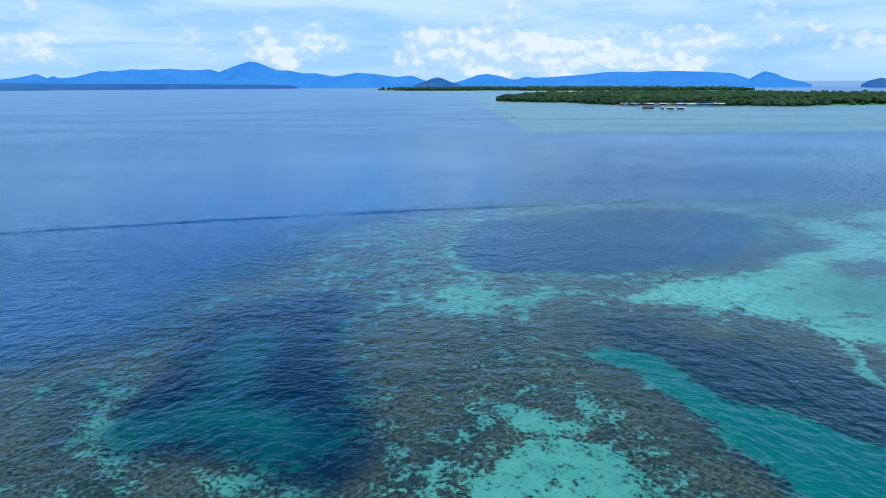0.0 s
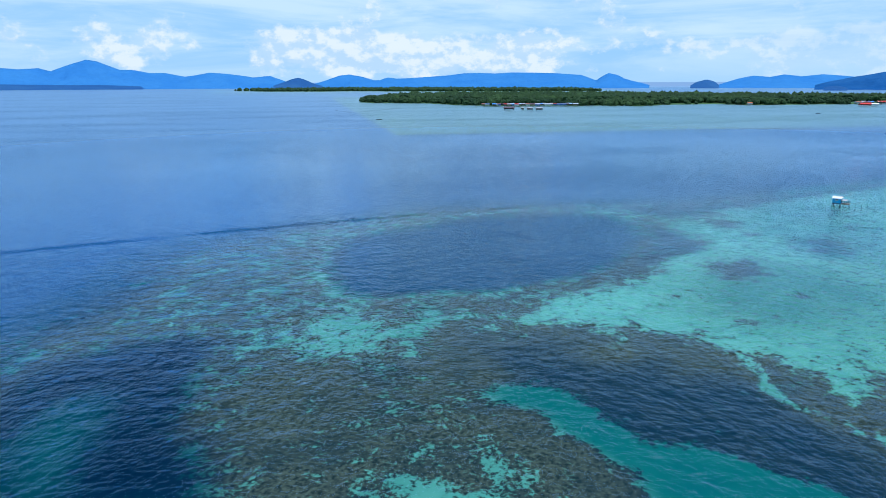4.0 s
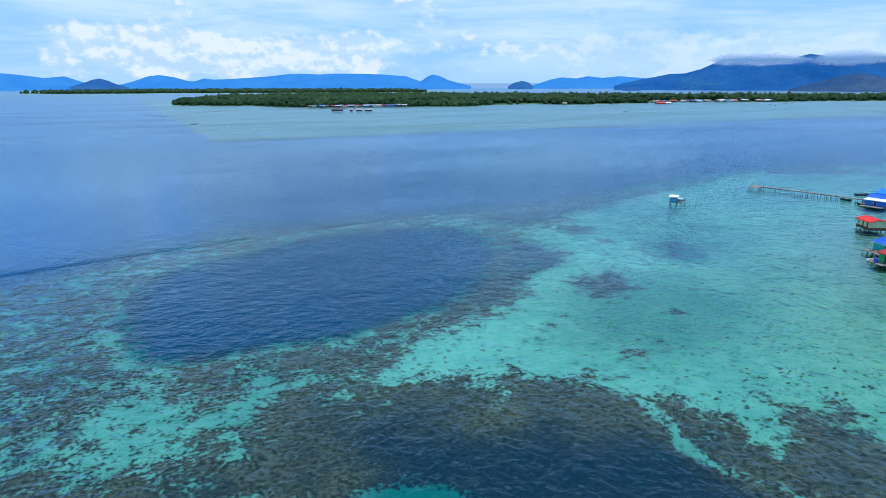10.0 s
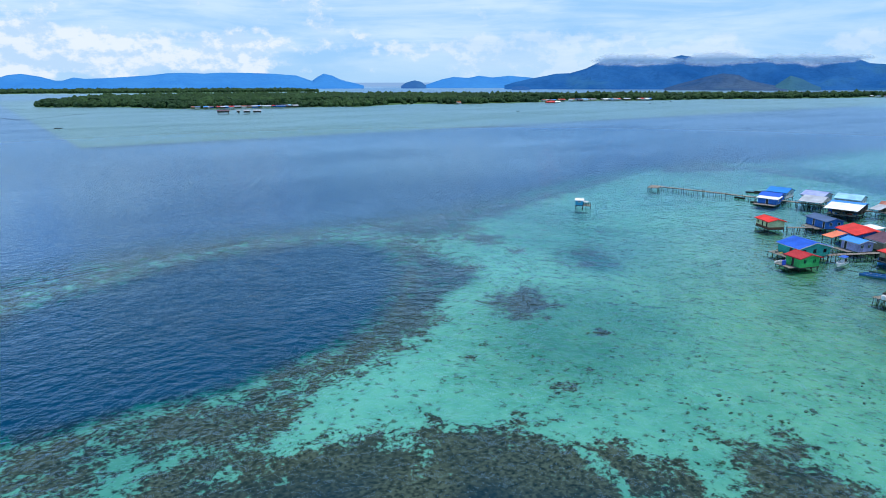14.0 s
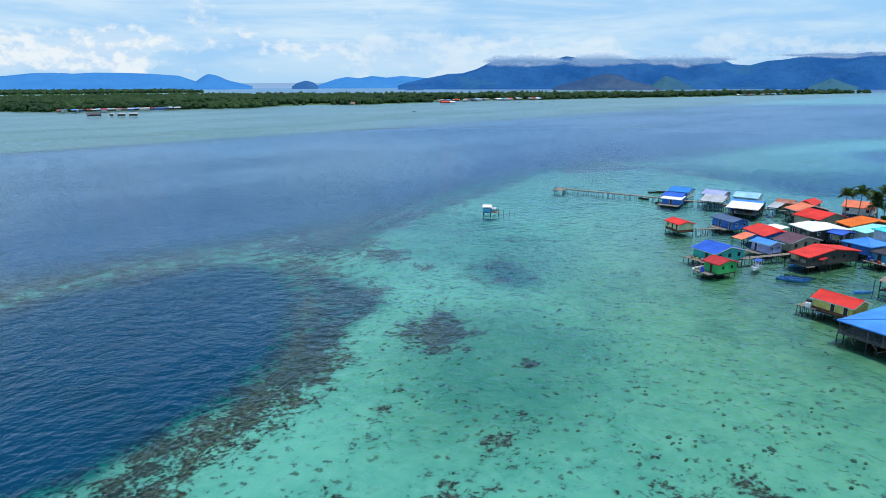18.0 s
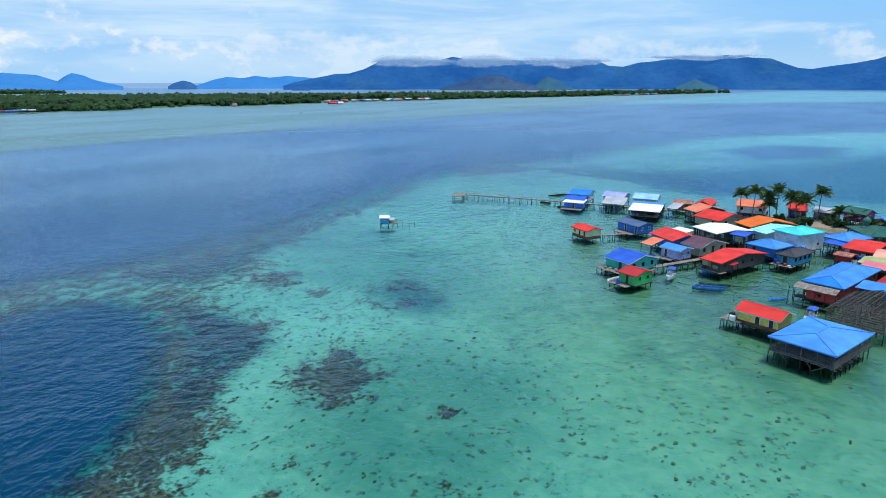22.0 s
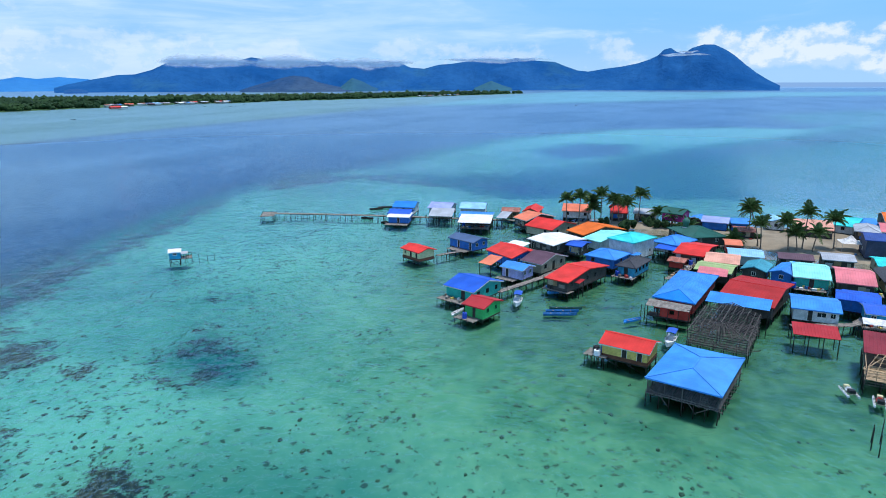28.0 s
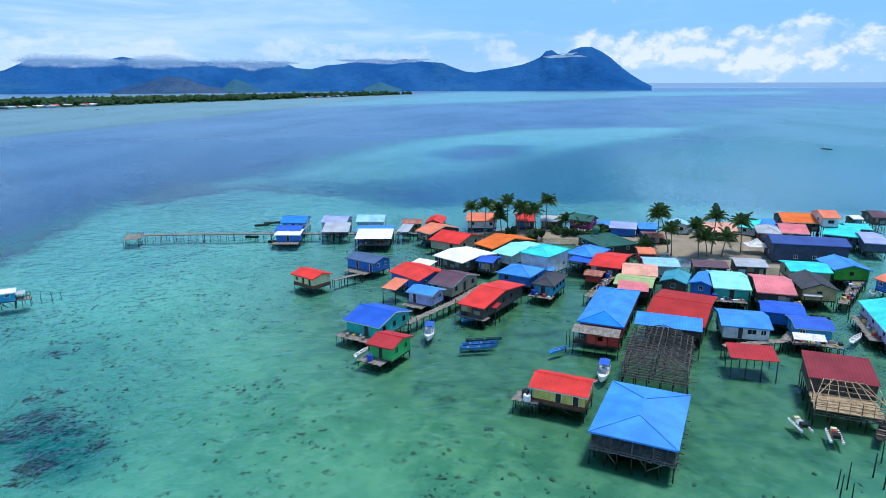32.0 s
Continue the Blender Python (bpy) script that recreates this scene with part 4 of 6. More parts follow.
def stilts(parent, x0, x1, y0, y1, top, foot, gap=1.9, r=0.085, name="stilt"):
    nx, ny = max(1, round((x1 - x0) / gap)), max(1, round((y1 - y0) / gap))
    for i in range(nx + 1):
        for j in range(ny + 1):
            if 0 < i < nx and 0 < j < ny and (i + j) % 2:
                continue
            part(name, post(top - foot, r), POST, parent, m=pose(x0 + (x1 - x0) * i / nx + rng.uniform(-.12, .12), y0 + (y1 - y0) * j / ny + rng.uniform(-.12, .12),
                                                                  top, rng.uniform(-2.5, 2.5), rng.uniform(-2.5, 2.5), 0))


def spread(pattern, length, z):
    """Openings spaced along a wall: w a window, b a broad window, d a door, a dot a blank."""
    out, k = [], len(pattern)
    for i, c in enumerate(pattern):
        mid = length * (i + 0.5) / k
        half = {"w": 0.42, "b": 0.75, "d": 0.42, ".": 0}[c]
        half = min(half, length / k * 0.42)
        if c in "wb":
            out.append((mid - half, mid + half, z + 0.85, z + 1.75, c))
        elif c == "d":
            out.append((mid - half, mid + half, z + 0.02, z + 1.95, c))
    return out


def wall_side(parent, pattern, length, z0, z1, mat, m, trim, door):
    holes = spread(pattern, length, z0)
    holes = [(a, b, c, min(d, z1 - 0.12), k) for a, b, c, d, k in holes]
    part("wall", Mb().wall(length, z0, z1, 0.10, [h[:4] for h in holes]), mat, parent, m=m)
    for a, b, c, d, k in holes:
        w, h, t = b - a, d - c, 0.07
        at = m @ pose(a, -0.025, c)
        if k == "d":
            dr = part("door", Mb().box(0.03, w - 0.03, 0.06, 0.10, 0.02, h - 0.03), door, parent, m=at)
            part("frame", Mb().box(0, t, 0, 0.15, 0, h).box(w - t, w, 0, 0.15, 0, h).box(t, w - t, 0, 0.15, h - t, h), trim, dr)
        else:
            wd = part("window", Mb().box(0, t, 0, 0.14, 0, h).box(w - t, w, 0, 0.14, 0, h).box(t, w - t, 0, 0.14, 0, t).box(t, w - t, 0, 0.14, h - t, h)
                      .box(w / 2 - 0.025, w / 2 + 0.025, 0.02, 0.12, t, h - t), trim, parent, m=at)
            part("pane", Mb().box(t, w - t, 0.07, 0.085, t, h - t), GLASS, wd)


def roof_on(parent, kind, w, d, ze, pitch, mat, trim, ribs, rib=0.45, front_mat=None):
    """Roof over w x d with its eaves at height ze. Returns the height of its ridge."""
    tan = math.tan(radians(pitch))
    if kind == "shed":
        part("roof_sheet", Mb().sheet(w, d, d * tan, None, rib, waves=ribs).moved(pose(-w / 2, -d / 2, ze)), mat, parent)
        fb = Mb().beam((-w / 2, -d / 2, ze - 0.09), (w / 2, -d / 2, ze - 0.09), 0.05, 0.16)
        fb.beam((-w / 2, -d / 2, ze - 0.09), (-w / 2, d / 2, ze + d * tan - 0.09), 0.05, 0.16).beam((w / 2, -d / 2, ze - 0.09), (w / 2, d / 2, ze + d * tan - 0.09), 0.05, 0.16)
        part("fascia", fb, trim, parent)
        return ze + d * tan
    if kind == "gable":
        rise = d / 2 * tan
        for turn in (0, 180):
            part("roof_slope", Mb().sheet(w, d / 2, rise, None, rib, waves=ribs).moved(pose(0, 0, 0, 0, 0, turn) @ pose(-w / 2, -d / 2, ze)), mat, parent)
        part("ridge_cap", Mb().add([(x, y, ze + rise + z) for x in (-w / 2 - .02, w / 2 + .02) for y, z in ((-.2, -.02), (0, .085), (.2, -.02), (0, .03))],
                                   [(0, 4, 5, 1), (1, 5, 6, 2), (2, 6, 7, 3), (3, 7, 4, 0), (0, 1, 2, 3), (7, 6, 5, 4)]), mat, parent)
        for sx in (-1, 1):
            fb = Mb()
            for sy in (-1, 1):
                fb.beam((sx * (w / 2 - .02), sy * d / 2, ze - 0.10), (sx * (w / 2 - .02), 0, ze + rise - 0.10), 0.05, 0.17)
            part("barge_board", fb, trim, parent)
        for sy in (-1, 1):
            part("fascia", Mb().beam((-w / 2, sy * (d / 2 - .03), ze - 0.10), (w / 2, sy * (d / 2 - .03), ze - 0.10), 0.05, 0.16), trim, parent)
        return ze + rise
    half = min(w, d) / 2
    rise = half * tan
    for length, other, turns in ((w, d, (0, 180)), (d, w, (90, 270))):
        for turn in turns:
            part("roof_slope", Mb().sheet(length, half, rise, lambda x: max(0.0, min(1.0, x / half, (length - x) / half)), rib, waves=ribs)
                 .moved(pose(0, 0, 0, 0, 0, turn) @ pose(-length / 2, -other / 2, ze)), front_mat if front_mat and turn == 0 else mat, parent)
    caps = Mb()
    a, b = ((w / 2 - half, 0), (-(w / 2 - half), 0)) if w >= d else ((0, d / 2 - half), (0, -(d / 2 - half)))
    if abs(w - d) > 0.3:
        caps.beam((*a, ze + rise + .04), (*b, ze + rise + .04), 0.25, 0.06)
    for sx in (-1, 1):
        for sy in (-1, 1):
            e = (a if (sx > 0 if w >= d else sy > 0) else b)
            caps.beam((sx * w / 2, sy * d / 2, ze + .05), (*e, ze + rise + .05), 0.22, 0.06)
    part("ridge_cap", caps, mat, parent)
    part("fascia", Mb().box(-w / 2, w / 2, -d / 2, -d / 2 + .05, ze - .2, ze - .05).box(-w / 2, w / 2, d / 2 - .05, d / 2, ze - .2, ze - .05)
         .box(-w / 2, -w / 2 + .05, -d / 2 + .05, d / 2 - .05, ze - .2, ze - .05).box(w / 2 - .05, w / 2, -d / 2 + .05, d / 2 - .05, ze - .2, ze - .05), trim, parent)
    return ze + rise


def boards(x0, x1, y0, y1, z, seed=0, along="y", width=0.24):
    """A boarded platform with gaps and uneven ends."""
    r = random.Random(seed)
    s = Mb()
    lo, hi = (x0, x1) if along == "y" else (y0, y1)
    k = max(2, int((hi - lo) / width))
    for i in range(k):
        a = lo + (hi - lo) * i / k
        b = a + (hi - lo) / k - 0.03
        e0, e1, dz = r.uniform(-.18, .12), r.uniform(-.12, .18), r.uniform(-.015, .015)
        if along == "y":
            s.box(a, b, y0 + e0, y1 + e1, z - 0.06 + dz, z + dz)
        else:
            s.box(x0 + e0, x1 + e1, a, b, z - 0.06 + dz, z + dz)
    return s


def deck(parent, x0, x1, y0, y1, z, seed):
    """A plank deck: two bearers and loose-laid boards, each its own piece."""
    r = random.Random(seed)
    base = part("deck", Mb().box(x0 + .1, x1 - .1, y0 + .2, y0 + .32, z - .18, z - .065).box(x0 + .1, x1 - .1, y1 - .32, y1 - .2, z - .18, z - .065), POST, parent, "weathered plank deck")
    k = max(2, int((x1 - x0) / 0.26))
    s = (x1 - x0) / k
    me = Mb().box(0, s - .03, 0, y1 - y0, -.06, 0).data("board", WOOD)
    for i in range(k):
        part("board", me, WOOD, base, m=pose(x0 + s * i, y0 + r.uniform(-.2, .15), z + r.uniform(-.015, .015), 0, 0, r.uniform(-.8, .8)))
    return base


def mat_of(wall):
    return WALLS[wall] if isinstance(wall, str) else wall


def house(cx, cy, w, d, ang, ze, label, roof, wall, kind="gable", pitch=15, front="w.w", right="ww", left="w", back="w", floor=None, decks=(), over=0.45,
          trim=None, door=None, ground=False, ribs=True, name="stilt_house", category="house", open_sides=False, rib=0.45, skirt=None, wall_h=None, front_roof=None):
    """A house on stilts: its front looks along -y, its eaves are at ze."""
    if kind == "gend":
        w, d, ang, kind = d, w, ang + 90, "gable"
        front, right, back, left = left, front, right, back
    look_of = random.Random(int(cx * 31 + cy * 17))
    eaves = trim or (TRIM if look_of.random() < .14 else ROOFS[roof])
    trim, door = trim or (TRIM if look_of.random() < .45 else look_of.choice((POST, BROWN, mat_of(wall)))), door or DOOR
    mat = WALLS[wall] if isinstance(wall, str) else wall
    z0 = floor if floor is not None else ze - (wall_h or 2.15)
    h = thing(name, pose(cx, cy, 0, 0, 0, ang), label, category)
    x0, x1, y0, y1 = -w / 2 + over, w / 2 - over, -d / 2 + over, d / 2 - over
    tan = math.tan(radians(pitch))
    ridge_z = roof_on(h, kind, w, d, ze, pitch, ROOFS[roof], eaves, ribs, rib, ROOFS[front_roof] if front_roof else None)
    z1 = ze + over * tan - 0.12 if kind != "hip" else ze - 0.05
    part("floor", Mb().box(x0 - .05, x1 + .05, y0 - .05, y1 + .05, z0 - 0.2, z0), POST, h)
    if open_sides:
        for sx in (x0, (x0 + x1) / 2, x1):
            for sy in (y0, y1):
                zt = z1 if kind != "shed" else ze + (sy + d / 2) * tan - 0.1
                part("post", Mb().tube((sx, sy, z0), (sx, sy, zt), 0.07), POST, h)
    else:
        zb = z1 if kind != "shed" else ze + (d - over) * tan - 0.1
        zl = z1
        wall_side(h, front, x1 - x0, z0, z1, mat, pose(x0, y0, 0), trim, door)
        wall_side(h, back, x1 - x0, z0, zb, mat, pose(x1, y1, 0, 0, 0, 180), trim, door)
        wall_side(h, right, y1 - y0 - .2, z0, zl, mat, pose(x1, y0 + .1, 0, 0, 0, 90), trim, door)
        wall_side(h, left, y1 - y0 - .2, z0, zl, mat, pose(x0, y1 - .1, 0, 0, 0, -90), trim, door)
        if kind == "gable":
            for sx in (x0 + .05, x1 - .05):
                g = Mb().prism([(y0, z1 + .002), (y1, z1 + .002), (0, ridge_z - 0.12)], -.05, .05).moved(pose(sx, 0, 0, 0, 0, 90))
                part("gable_wall", g, mat, h)
        elif kind == "shed":
            for sx in (x0 + .05, x1 - .05):
                g = Mb().prism([(y0, z1 + .002), (y1, z1 + .002), (y1, zb)], -.05, .05).moved(pose(sx, 0, 0, 0, 0, 90))
                part("gable_wall", g, mat, h)
        if wall == "old" and kind != "shed":
            for i in range(3):
                pw, ph = look_of.uniform(.7, 1.5), look_of.uniform(.6, 1.3)
                px, pz = look_of.uniform(x0 + .1, max(x0 + .2, x1 - pw - .1)), z0 + look_of.uniform(.05, max(.1, z1 - z0 - ph - .1))
                part("patch_panel", Mb().box(px, px + pw, y0 - .045 - .012 * i, y0 - .004, pz, pz + ph), look_of.choice((WOOD, WALLS["wood"], WALLS["grey"], WALLS["blue"], ROOFS["zinc"], WALLS["beige"])), h, "patched sheet")
        if skirt:
            part("skirting", Mb().box(x0 - .03, x1 + .03, y0 - .03, y0 - .004, z0 - .1, z0 + .55).box(x1 + .004, x1 + .03, y0 - .003, y1, z0 - .1, z0 + .55), skirt, h)
    foot = -0.75 if not ground else 0.2
    stilts(h, x0 + .1, x1 - .1, y0 + .1, y1 - .1, z0 - 0.19, foot)
    for k, (a, b, c, e) in enumerate(decks):
        deck(h, a, b, c, e, z0 - 0.05, int(cx * 10) + k)
        stilts(h, a + .15, b - .15, c + .15, e - .15, z0 - 0.11, foot, 1.6, 0.06)
    br = Mb()
    for i in range(2):
        xa = x0 + (x1 - x0) * (0.1 + 0.45 * i)
        br.beam((xa, y0 + .05, z0 - .3), (xa + (x1 - x0) * 0.35, y0 + .08, max(foot, -.4)), 0.06, 0.1)
    if not ground:
        part("brace", br, POST, h)
    return h


def awning(cx, cy, w, d, ang, ze, label, roof, pitch=12, ribs=True, foot=-1.2, mat=None):
    """A lean-to roof on posts."""
    h = thing("lean_to_roof", pose(cx, cy, 0, 0, 0, ang), label, "roof")
    tan = math.tan(radians(pitch))
    part("roof_sheet", Mb().sheet(w, d, d * tan, None, waves=ribs).moved(pose(-w / 2, -d / 2, ze)), mat or ROOFS[roof], h)
    k = max(1, round(w / 2.4))
    for i in range(k + 1):
        x = -w / 2 + .2 + (w - .4) * i / k
        for y in (-d / 2 + .2, d / 2 - .2):
            part("post", Mb().tube((x + rng.uniform(-.1, .1), y, foot), (x, y, ze + (y + d / 2) * tan - .05), 0.07), POST, h)
    part("beam", Mb().beam((-w / 2, -d / 2 + .2, ze - .08), (w / 2, -d / 2 + .2, ze - .08), .08, .12), POST, h)
    return h


def place_of(cx, cy, w, d, ang, ze):
    return cx, cy, 0, 0, 0, ang


# houses at the pier
house(241.5, 163.5, 7.2, 8.6, -82.7, 3.12, "small house with bright azure roof at the pier", "azure", "white", front="wdw")
house(231.9, 161.5, 7.0, 6.3, -82.6, 2.83, "blue house with royal roof above a white lean-to", "royal", "blue", front="..", right="w")
house(228.3, 160.5, 6.9, 4.6, -82.6, 2.42, "blue lean-to with white sheet roof at the pier", "white", "blue", kind="shed", pitch=7, front=".d.", right="w", decks=((-3.6, 3.2, -4.6, -1.9),), name="lean_to", category="house", wall_h=1.9)
house(242.6, 151.7, 7.5, 8.4, -88.4, 3.27, "pale lilac house behind the pier walkway", "lilac", "white", front="wdw")
awning(234.7, 149.4, 7.2, 6.3, -82.6, 2.23, "grey and white striped lean-to over a plank landing", "zinc")
house(245.8, 142.4, 8.1, 8.7, -82.7, 3.12, "white house with pale blue roof beside the pier", "pale", "white", front="...")
house(233.9, 138.2, 9.8, 8.3, -82.6, 2.98, "house with light blue sheet roof over a white lean-to", "sky", "old", front="d.b", right="w", pitch=10)
awning(227.9, 137.0, 9.4, 7.7, -82.6, 2.56, "broad white sheet lean-to over a dark landing", "white", 7, foot=-0.8)
walkway_deck = thing("landing", pose(*place_of(227.9, 137.0, 9.4, 7.7, -82.6, 2.56)), "cluttered plank landing under a white lean-to", "landing")
deck(walkway_deck, -4.0, 4.0, -3.4, 2.4, 0.8, 12)
stilts(walkway_deck, -3.8, 3.8, -3.2, 2.2, 0.73, -0.75, 1.6, 0.06)
house(245.4, 130.4, 5.7, 5.4, -82.7, 2.68, "wooden shack with brown striped roof", "rusty", "wood", front="dw")
awning(236.7, 130.6, 3.2, 6.1, -94.9, 2.38, "small grey sheet lean-to over the water", "zinc", 8)
house(246.1, 123.7, 5.1, 8.4, -91.0, 3.12, "small brown house with a red roof", "red", "wood", kind="gend", pitch=22)
house(235.4, 121.4, 6.2, 11.0, -130.0, 2.98, "house with a faded salmon-orange roof", "salmon", "old", front="w", right="w.w")
house(226.6, 115.4, 9.2, 11.4, -117.0, 2.98, "house with bright red roof and beige gable", "red", "beige", front=".w", right="ww", decks=((-4.6, -3.3, -3, 1),))
house(210.5, 111.4, 9.4, 11.6, -127.0, 2.98, "large house under a clean white sheet roof", "white", "old", pitch=6, front="d.w", right="w.w")
house(195.4, 119.1, 9.7, 9.0, -129.3, 2.98, "blue-walled house with a broad red roof", "red", "blue", front="..", right="w.")
awning(187.6, 122.6, 3.4, 4.5, -113.5, 2.23, "red and white striped porch roof on thin posts", "salmon", 12)
awning(202.1, 119.5, 4.9, 3.6, -115.0, 2.98, "plain white sheet roof between two houses", "white", 6)
house(192.2, 111.5, 5.9, 10.2, -115.8, 2.83, "house with plum roof and beige gable wall", "plum", "beige", front="d.", right="wdw")
house(184.0, 115.8, 5.9, 5.2, -112.6, 2.83, "lilac house with light blue roof over the water", "sky", "lilac", front="d.", right="ww", decks=((-3.0, 1.6, -4.2, -1.8),))
house(169.3, 121.5, 7.5, 9.6, -112.8, 2.98, "teal house with royal blue roof and plank veranda", "royal", "teal", front="..d.", right="www", decks=((-4.0, 2.4, -6.6, -3.5),))
house(159.6, 117.2, 4.9, 6.2, -110.6, 2.75, "bright green house with dark red roof on stilts", "brick", "green", front=".d.", right="ww", decks=((-3.0, 1.4, -4.7, -2.2),))
house(205.3, 132.7, 8.9, 6.1, -117.7, 2.83, "blue house with slate roof beside a broken jetty", "slate", "blue", front=".d.d", right="ww", decks=((-2.6, 3.4, -5.2, -2.2),))
house(191.7, 141.2, 7.0, 5.5, -120.6, 2.83, "cream and brown house with red roof standing apart", "red", "cream", front="wdd", right=".", skirt=BROWN, decks=())
house(183.3, 103.1, 5.5, 16.5, -114.5, 2.98, "long grey house with a large red roof", "red", "old", pitch=8, front="d.", right="w.ww.", decks=((-3.2, 3.0, -8.4, -6.3),))
house(199.3, 98.3, 7.7, 8.0, -113.2, 2.98, "house under a light blue hipped roof", "sky", "blue", kind="hip", pitch=18, front="w.", right="w")
house(193.8, 92.4, 4.6, 9.0, -110.1, 2.98, "cyan boarded house with charcoal hipped roof", "charcoal", "cyan", kind="hip", pitch=24, front="d", right="wwww", decks=((-2.6, 2.2, -5.6, -3.3),))
house(208.0, 93.4, 7.4, 9.5, -121.7, 5.2, "two-storey white house with turquoise hipped roof", "turquoise", "white", kind="hip", pitch=17, floor=1.0, front="w.w", right="w.w")
house(217.5, 99.0, 5.8, 14.2, -125.9, 2.98, "long house with pale turquoise roof", "mint", "white", pitch=8, front="w.", right="w")
house(223.8, 102.9, 7.0, 14.5, -134.1, 2.98, "house with vivid orange roof near the palms", "orange", "old", pitch=12, front="..", right="..")
house(207.9, 105.7, 4.3, 5.9, -107.7, 2.83, "small wooden house with navy roof", "royal", "old", front="wd", right="w.w", pitch=10)
house(215.6, 83.6, 6.9, 9.4, -121.7, 3.42, "white house with light blue hipped roof", "sky", "white", kind="hip", pitch=20, front="wd", right="w")
house(210.3, 78.9, 6.9, 12.9, -108.2, 2.98, "grey-walled house with red roof and open porch", "red", "old", pitch=8, front="d.w", right="w.w")
house(202.4, 83.0, 3.9, 4.3, -107.0, 2.08, "low red shed with a rusty striped roof", "rusty", "red", front="..", right=".", pitch=10, wall_h=1.5, name="shed", category="shed")
house(231.0, 77.7, 12.7, 10.1, -153.0, 2.55, "prayer hall with a broad dark green roof", "forest", "old", kind="hip", pitch=16, front="b.b", right="ww")
house(246.4, 82.6, 6.6, 5.8, -116.9, 4.6, "magenta house with a dark green roof", "forest", "magenta", front="ww", right="w", pitch=22)
house(248.0, 76.5, 4.4, 5.3, -112.0, 2.98, "small house with light blue roof at the far shore", "sky", "old", kind="gend", front="w", pitch=18)
house(247.1, 71.7, 7.2, 9.0, -99.4, 2.98, "house with lilac-grey roof at the far shore", "lilac", "blue", front="...", pitch=10)
house(252.5, 111.0, 8.8, 10.5, -87.7, 2.98, "salmon-roofed house behind tall palms", "salmon", "white", front="w.w", pitch=14)
house(253.3, 98.8, 5.3, 9.6, -82.7, 2.98, "red-roofed house behind the palms", "red", "old", front="w.", pitch=16)
house(252.7, 90.8, 6.6, 8.0, -96.0, 3.12, "house with pale grey roof beside the palms", "zinc", "old", front="w.w", pitch=12)
house(246.9, 65.7, 5.1, 8.1, -90.3, 2.98, "small house with blue roof at the shore", "sky", "blue", front=".", pitch=10)
house(238.0, 65.5, 5.3, 6.6, -89.3, 2.6, "low shed with rusty striped roof on the sand", "rusty", "old", front="..", pitch=8, ground=True, name="shed", category="shed", floor=0.75)
house(251.4, 56.1, 5.1, 7.7, -90.6, 2.98, "pale blue roofed house behind the beach", "pale", "white", kind="gend", front="w", pitch=16)
house(246.9, 47.6, 9.4, 11.6, -94.7, 2.98, "long salmon-pink roofed house behind palms", "peach", "old", front="w..w", pitch=14)
house(253.6, 37.2, 6.2, 12.0, -116.9, 2.98, "turquoise-roofed house at the far shore", "turquoise", "white", front="w", pitch=14)
house(219.6, 70.1, 4.0, 6.4, -89.7, 2.98, "small bright red house beside the beach", "salmon", "red", front="..", pitch=8, ground=True, floor=0.75)
house(209.9, 68.5, 7.5, 7.4, -92.4, 2.98, "house with pale blue sheet roof", "pale", "white", front="...", pitch=9)
house(210.8, 58.1, 7.2, 6.1, -92.8, 2.68, "low dark maroon roofed house by the sand", "plum", "old", front="d.", pitch=10)
house(212.5, 49.4, 6.6, 7.2, -93.8, 2.83, "open shed under bare corrugated sheets", "zinc", "old", front=".d.", pitch=9, name="shed", category="shed")
house(225.0, 33.3, 16.3, 9.4, -96.5, 5.2, "long two-storey dark warehouse with blue roof", "navy", "navy", floor=0.9, pitch=10, front="..w.w.dw", right="w.w", ground=True, name="warehouse", category="warehouse")
house(244.5, 35.3, 5.9, 9.8, -101.6, 3.35, "house with lilac-grey hipped roof", "zinc", "old", kind="hip", pitch=20, front="w")
house(254.2, 32.9, 4.3, 10.1, -92.1, 2.98, "light blue roofed house at the back shore", "sky", "old", front="w", pitch=14)
house(256.4, 24.1, 9.6, 12.2, -95.6, 4.2, "house with broad orange roof at the back shore", "orange", "old", front="w.w", pitch=14)
house(251.4, 18.7, 4.5, 8.9, -92.0, 6.3, "tall white house with small orange-red roof", "salmon", "white", front="b", pitch=16, floor=3.9)
house(248.2, 28.2, 6.8, 12.0, -99.0, 2.98, "house with dull red roof beside the warehouse", "pink", "old", front="w.", pitch=12)
house(248.0, 15.6, 8.0, 15.4, -115.5, 2.98, "large house with turquoise roof", "turquoise", "navy", front="w.w", pitch=7)
house(253.4, 10.1, 6.0, 7.6, -95.7, 2.98, "turquoise roofed house at the back shore", "turquoise", "old", front="..", pitch=10)
house(240.0, 12.6, 5.3, 13.6, -101.1, 2.98, "house with lilac-blue roof", "lilac", "navy", front="...", pitch=8)
house(266.0, 4.9, 3.0, 4.8, -82.7, 2.98, "tiny white hut on tall stilts", "white", "old", front=".", pitch=14, name="hut", category="hut", floor=1.4)
house(269.1, -1.9, 4.3, 9.0, -93.2, 3.35, "grey-brown hut on stilts at the shore", "plum", "old", front=".", pitch=14, name="hut", category="hut")
house(210.1, 38.8, 8.3, 8.7, -93.7, 2.98, "house with bright turquoise roof", "turquoise", "beige", front="...", pitch=9)
house(211.3, 30.9, 7.5, 9.0, -88.7, 3.35, "leaf-green house with light blue gable roof", "sky", "leaf", kind="gend", front=".d", pitch=16)
house(203.1, 22.3, 5.0, 11.8, -157.4, 2.98, "blue-walled house with a red roof", "salmon", "blue", front="ww", pitch=14)
